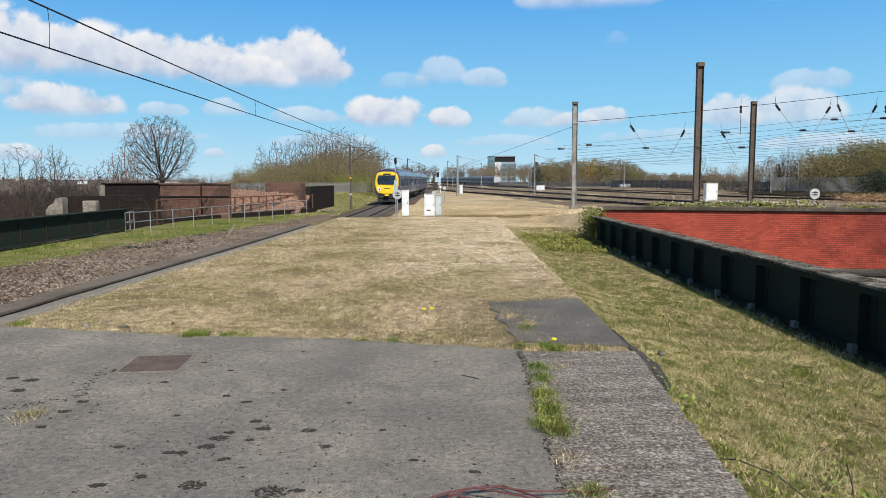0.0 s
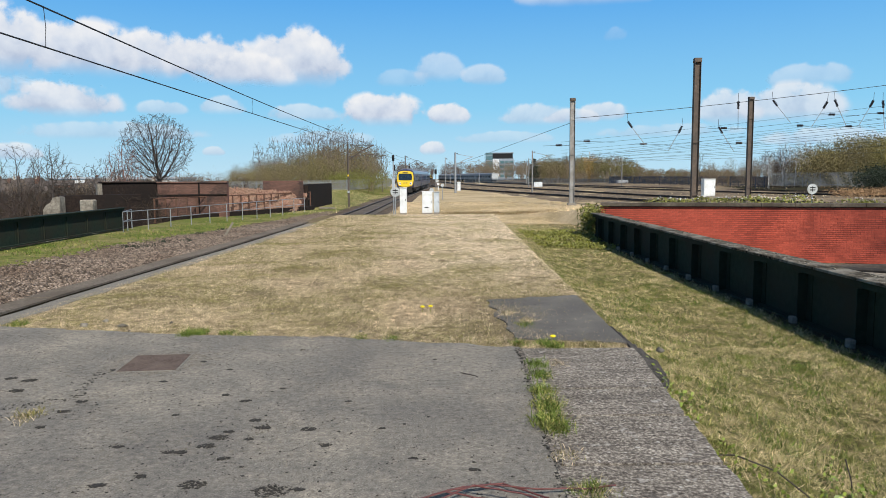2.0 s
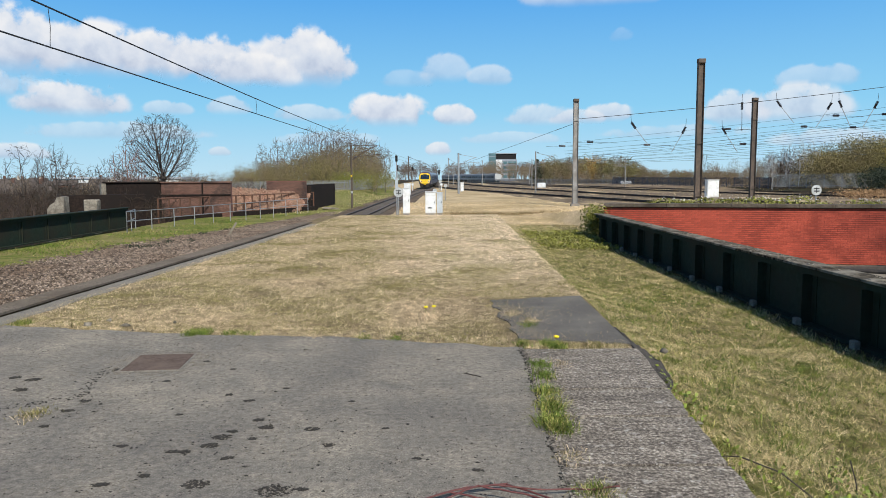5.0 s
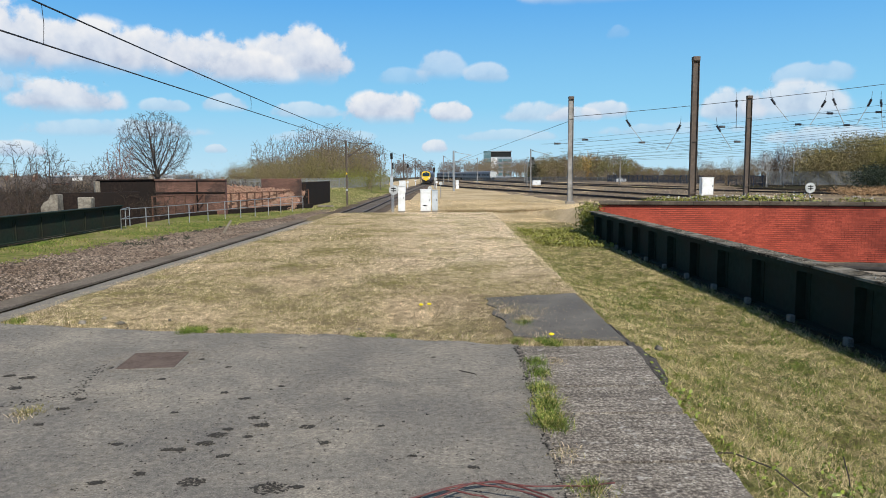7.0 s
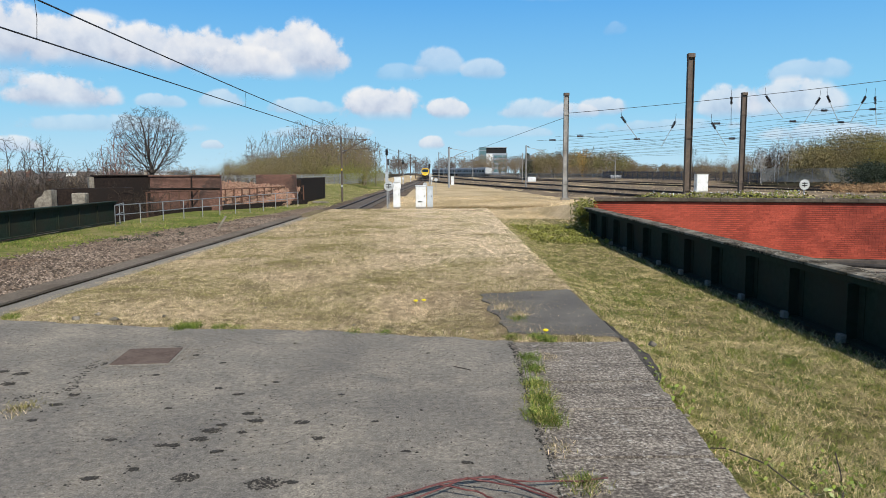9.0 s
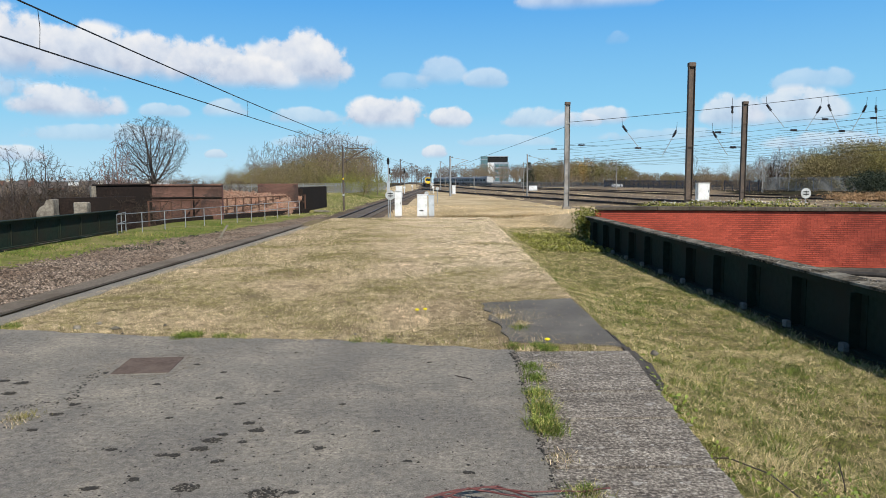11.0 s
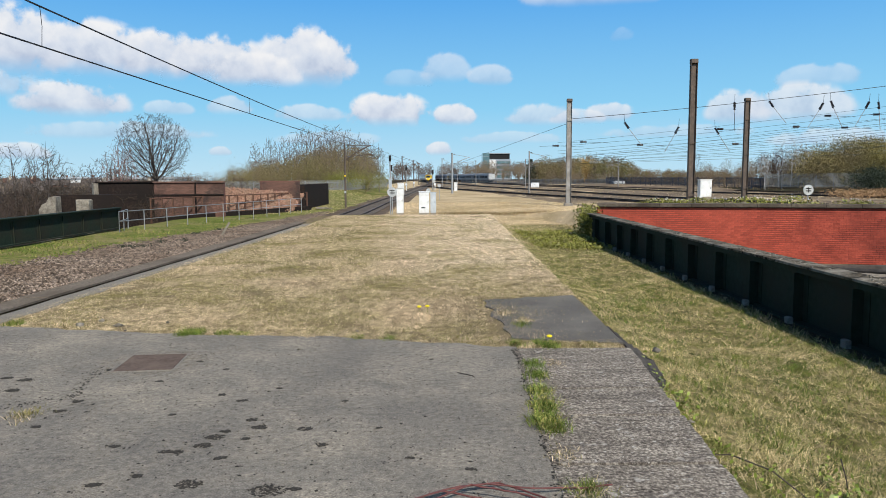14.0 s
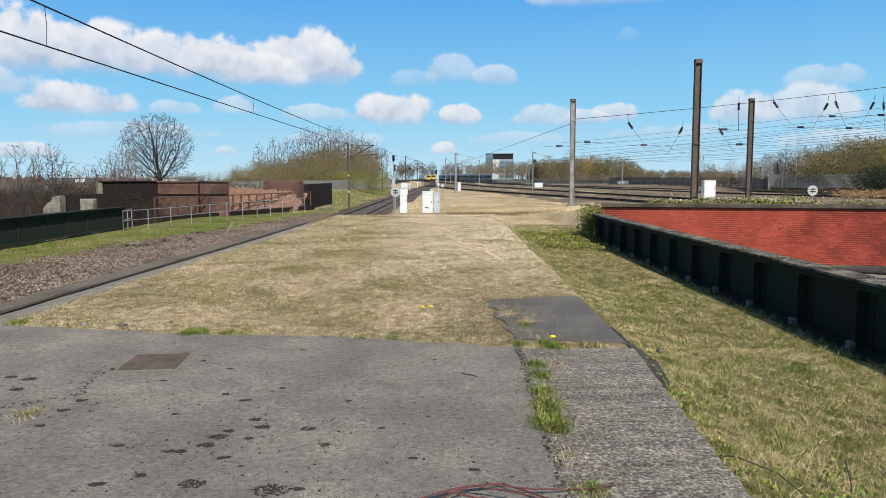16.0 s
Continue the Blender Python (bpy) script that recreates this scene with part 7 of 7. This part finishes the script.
p = nrg.normal(0, 1, (2600, 3)) * np.array((0.20, 0.30, 0.30)) + np.array((5.92, 28.55, -0.08))
leaves("ivy", p[(p[:, 2] < 0.62) & (p[:, 2] > -0.8)], 0.05, M["leaf"], "dark green ivy over the end of the girder")
p = np.column_stack([nrg.uniform(7.5, 18.5, 2600), np.zeros(2600), np.zeros(2600)])
p[:, 1] = 29.25 - 0.26 * (p[:, 0] - 6.25) + nrg.uniform(0, 1.6, 2600)
bumpy = np.array([max(0, noise.noise((x * 0.7, 3, 0)) + 0.35) for x in p[:, 0]])
p[:, 2] = 0.50 + nrg.uniform(0, 1, 2600) * bumpy * 0.7
leaves("weeds", p, 0.05, M["leaf"], "low green weeds behind the wall coping")
q = p[(p[:, 2] > 0.66) & (nrg.random(len(p)) < 0.16)] + np.array((0, -0.05, 0.06))
leaves("blossom", q, 0.035, M["white"], "small white blossom on the weeds behind the wall", "flowers")
M["youngleaf"] = mat("young_bramble_leaf", (0.16, 0.22, 0.03), (0.27, 0.33, 0.05), 8, 0.5, 0, 0, 1, None, 0.3, True)
rows = []
for x, y in ((1.98, 5.0), (2.08, 4.75), (2.2, 4.55), (2.32, 4.85), (2.40, 4.45), (2.62, 4.5), (2.72, 4.6), (2.80, 5.0), (2.86, 4.8), (2.86, 5.15), (1.85, 4.45), (2.95, 4.4)):
    rows.append(nrg.normal(0, 1, (20, 3)) * np.array((0.05, 0.06, 0.05)) + np.array((x, y, ground_height(x, y) + 0.12)))
leaves("bramble_leaves", np.concatenate(rows), 0.019, M["youngleaf"], "fresh yellow-green bramble leaves in the lawn")
p = np.column_stack([nrg.normal(0, 0.06, 260) + 1.93 + np.linspace(-0.05, 0.02, 260), nrg.uniform(5.4, 7.3, 260), nrg.uniform(-0.22, -0.05, 260)])
leaves("moss_edge", p, 0.022, M["youngleaf"], "bright moss and sprigs under the slab edge")
for row in ([(1.88, 5.1, 0.0), (2.05, 4.95, 0.10), (2.25, 4.75, 0.12), (2.42, 4.5, 0.04)], [(2.84, 4.85, -0.02), (2.85, 4.9, 0.12), (2.83, 4.95, 0.26)], [(2.6, 4.45, 0.0), (2.7, 4.6, 0.1), (2.78, 4.7, 0.06)]):
    sprig = empty("bramble", Matrix.Identity(4), "thin brown bramble stem rooted in the lawn", "bramble", "bramble stems in the lawn")
    part("stem", polyline(bmesh.new(), [(x, y, ground_height(x, y) + z) for x, y, z in row], 0.005, 6), M["bark"], sprig)
p = area(5200, 3.2, 5.8, 23.5, 31.5)
p = clump(p, 0.7, 0.05)
leaves("ground_ivy", np.column_stack([p, ground_at(p) + nrg.uniform(0.02, 0.14, len(p))]), 0.05, M["leaf"], "yellow-green weeds spreading over the lawn end")
dandelion_m = mat("dandelion_yellow", (0.80, 0.62, 0.01), (0.88, 0.72, 0.02), 50, 0.7)
for x, y in ((-0.24, 8.98), (-0.14, 9.02), (1.12, 7.25)):
    dl = empty("dandelion", Matrix.Translation((x, y, -0.02)), "yellow dandelion in flower in the grass", "flower", "dandelions")
    part("stem", tubed((0, 0, 0), (0, 0, 0.10), 0.003, 0.003, 5), M["leaf"], dl)
    bm = bmesh.new()
    bmesh.ops.create_icosphere(bm, subdivisions=2, radius=0.03, matrix=Matrix.Translation((0, 0, 0.11)) @ Matrix.Diagonal((1, 1, 0.5, 1)))
    part("flower", bm, dandelion_m, dl)

# sagging asphalt at the platform edge, loose plank, pale slab
flap_v, flap_f = [], []
for j in range(27):
    u = j / 26
    y = 6.2 + 2.0 * u
    wide = 0.27 * math.sin(math.pi * u) ** 0.45 * (1.15 - 0.5 * u) + 0.02
    for i in range(8):
        v = i / 7
        rough = 0.03 * noise.noise((y * 5, v * 4, 2)) + 0.02 * noise.noise((y * 14, v * 9, 6))
        flap_v.append((right_edge(y) + 0.015 + wide * v + 0.5 * rough, y + rough, -0.012 - 0.17 * v ** 1.3 + rough * (0.4 + v)))
for j in range(26):
    for i in range(7):
        flap_f.append((j * 8 + i, j * 8 + i + 1, (j + 1) * 8 + i + 1, (j + 1) * 8 + i))
flap = raw("asphalt_lump", flap_v, flap_f, mat("crumbling_asphalt", (0.018, 0.016, 0.014), (0.10, 0.09, 0.08), 28, 0.95, 0, 1.0, 3, (0.09, 0.08, 0.07), spread=(0.36, 0.62), spec=0.15))
flap.modifiers.new("thickness", "SOLIDIFY").thickness = 0.04
tagged(flap, "crumbling slab of asphalt sagging over the platform edge", "asphalt lump")
tagged(part("plank", boxed(-0.05, 0.05, -0.02, 0.02, 0, 0.8, 0.008), M["stone"]), "short pale plank leaning in the verge", "plank").matrix_world = pose(-10.7, 36.0, -1.18, 0, 32, 20)
tagged(part("slab", boxed(-0.7, 0.7, -0.5, 0.5, 0, 0.16, 0.03), M["stone"]), "pale concrete slab lying in the grass", "slab").matrix_world = pose(-10.1, 65, -1.15, 0, 4, 10)

# ledge, beams and pipe in the gap below the brick wall
tagged(part("ledge", boxed(6.6, 22, 19.5, 24.0, -2.2, -1.52, 0.03), M["stone"]), "stained concrete ledge below the brick wall", "ledge", kind="structure")
tagged(part("pipe", polyline(bmesh.new(), [(9.5, 23.9, -1.36), (12.0, 23.2, -1.30), (13.5, 22.6, -1.32), (15, 21.8, -1.36), (19, 20.4, -1.36)], 0.07, 8), M["under"]), "black pipe lying on the concrete ledge", "pipe")
tagged(part("beam", boxed(8.5, 19.5, 24.45, 24.62, -1.62, -1.38, 0.02), M["bark"]), "weathered timber beam along the wall foot", "beam")

# budding leaves that thicken the olive thickets
M["bud"] = mat("olive_buds", (0.17, 0.145, 0.035), (0.26, 0.225, 0.06), 0.4, 0.8, 0, 0, 0.06, (0.19, 0.14, 0.065), 0.22, True)
rows = []
for k in range(150):
    y = nrg.uniform(122, 138)
    t = nrg.uniform(0.50, 0.69)
    z = nrg.uniform(0.4, 7.6) * np.interp(t, [0.50, 0.525, 0.57, 0.61, 0.69], [0.75, 0.82, 1.0, 1.02, 0.85])
    rows.append(nrg.normal(0, 1, (420, 3)) * np.array((1.5, 1.4, 0.75)) + np.array((t * y, y, z)))
leaves("thicket_buds", np.concatenate(rows), 0.115, M["bud"], "olive budding foliage of the thicket by the fence", "trees")
rows = []
for k in range(46):                                  # near-black leaves added to stand in for the shade under the thicket
    t, y = nrg.uniform(0.572, 0.68), nrg.uniform(106, 114)
    rows.append(nrg.normal(0, 1, (380, 3)) * np.array((1.2, 1.0, 0.6)) + np.array((t * y, y, nrg.uniform(-0.3, 2.0))))
leaves("evergreen_bushes", np.concatenate(rows), 0.11, M["ever"], "dark leaf clusters standing in for shade under the thicket", "bushes")
rows = []
for k in range(34):
    t, y = nrg.uniform(0.545, 0.66), nrg.uniform(84, 98)
    rows.append(nrg.normal(0, 1, (220, 3)) * np.array((1.0, 0.8, 0.28)) + np.array((t * y, y, -0.75)))
leaves("dead_bracken", np.concatenate(rows), 0.10, mat("dead_bracken", (0.22, 0.12, 0.055), (0.38, 0.24, 0.12), 2, 0.9, 0, 0, 0.5, None, 0.3, True), "brown dead bracken beside the yard", "bracken")
rows = []
for k in range(110):
    y = nrg.uniform(112, 140)
    t = nrg.uniform(-0.27, -0.075)
    top = np.interp(t, [-0.27, -0.2, -0.14, -0.075], [2.5, 4.2, 6.0, 4.5])
    rows.append(nrg.normal(0, 1, (260, 3)) * np.array((1.5, 1.5, 0.9)) + np.array((t * y, y, nrg.uniform(0.0, 1.0) ** 1.3 * top)))
leaves("wood_buds", np.concatenate(rows), 0.055, M["bud"], "olive budding shrubs at the wood edge", "trees")
rows = []
for k in range(26):
    t, y = nrg.uniform(-0.155, -0.072), nrg.uniform(109, 113)
    rows.append(nrg.normal(0, 1, (420, 3)) * np.array((0.9, 0.8, 0.5)) + np.array((t * y, y, nrg.uniform(0.6, 2.0))))
leaves("gorse_bushes", np.concatenate(rows), 0.05, mat("gorse_green", (0.12, 0.13, 0.02), (0.24, 0.24, 0.045), 2, 0.8, 0, 0, 0.5, None, 0.3, True), "yellow-green gorse bushes behind the palisade fence", "bushes")
rows = []
for x, y in ((-12.75, 29.6), (-12.35, 29.7), (-12.1, 30.1), (-12.2, 32.2), (-12.25, 36.8), (-11.9, 39.5), (-11.5, 33.0)):
    rows.append(nrg.normal(0, 1, (70, 3)) * np.array((0.15, 0.15, 0.04)) + np.array((x, y, ground_height(x, y) + 0.06)))
leaves("weed_clumps", np.concatenate(rows), 0.035, M["ever"], "low dark weed clumps along the ballast edge", "weeds")


motions()
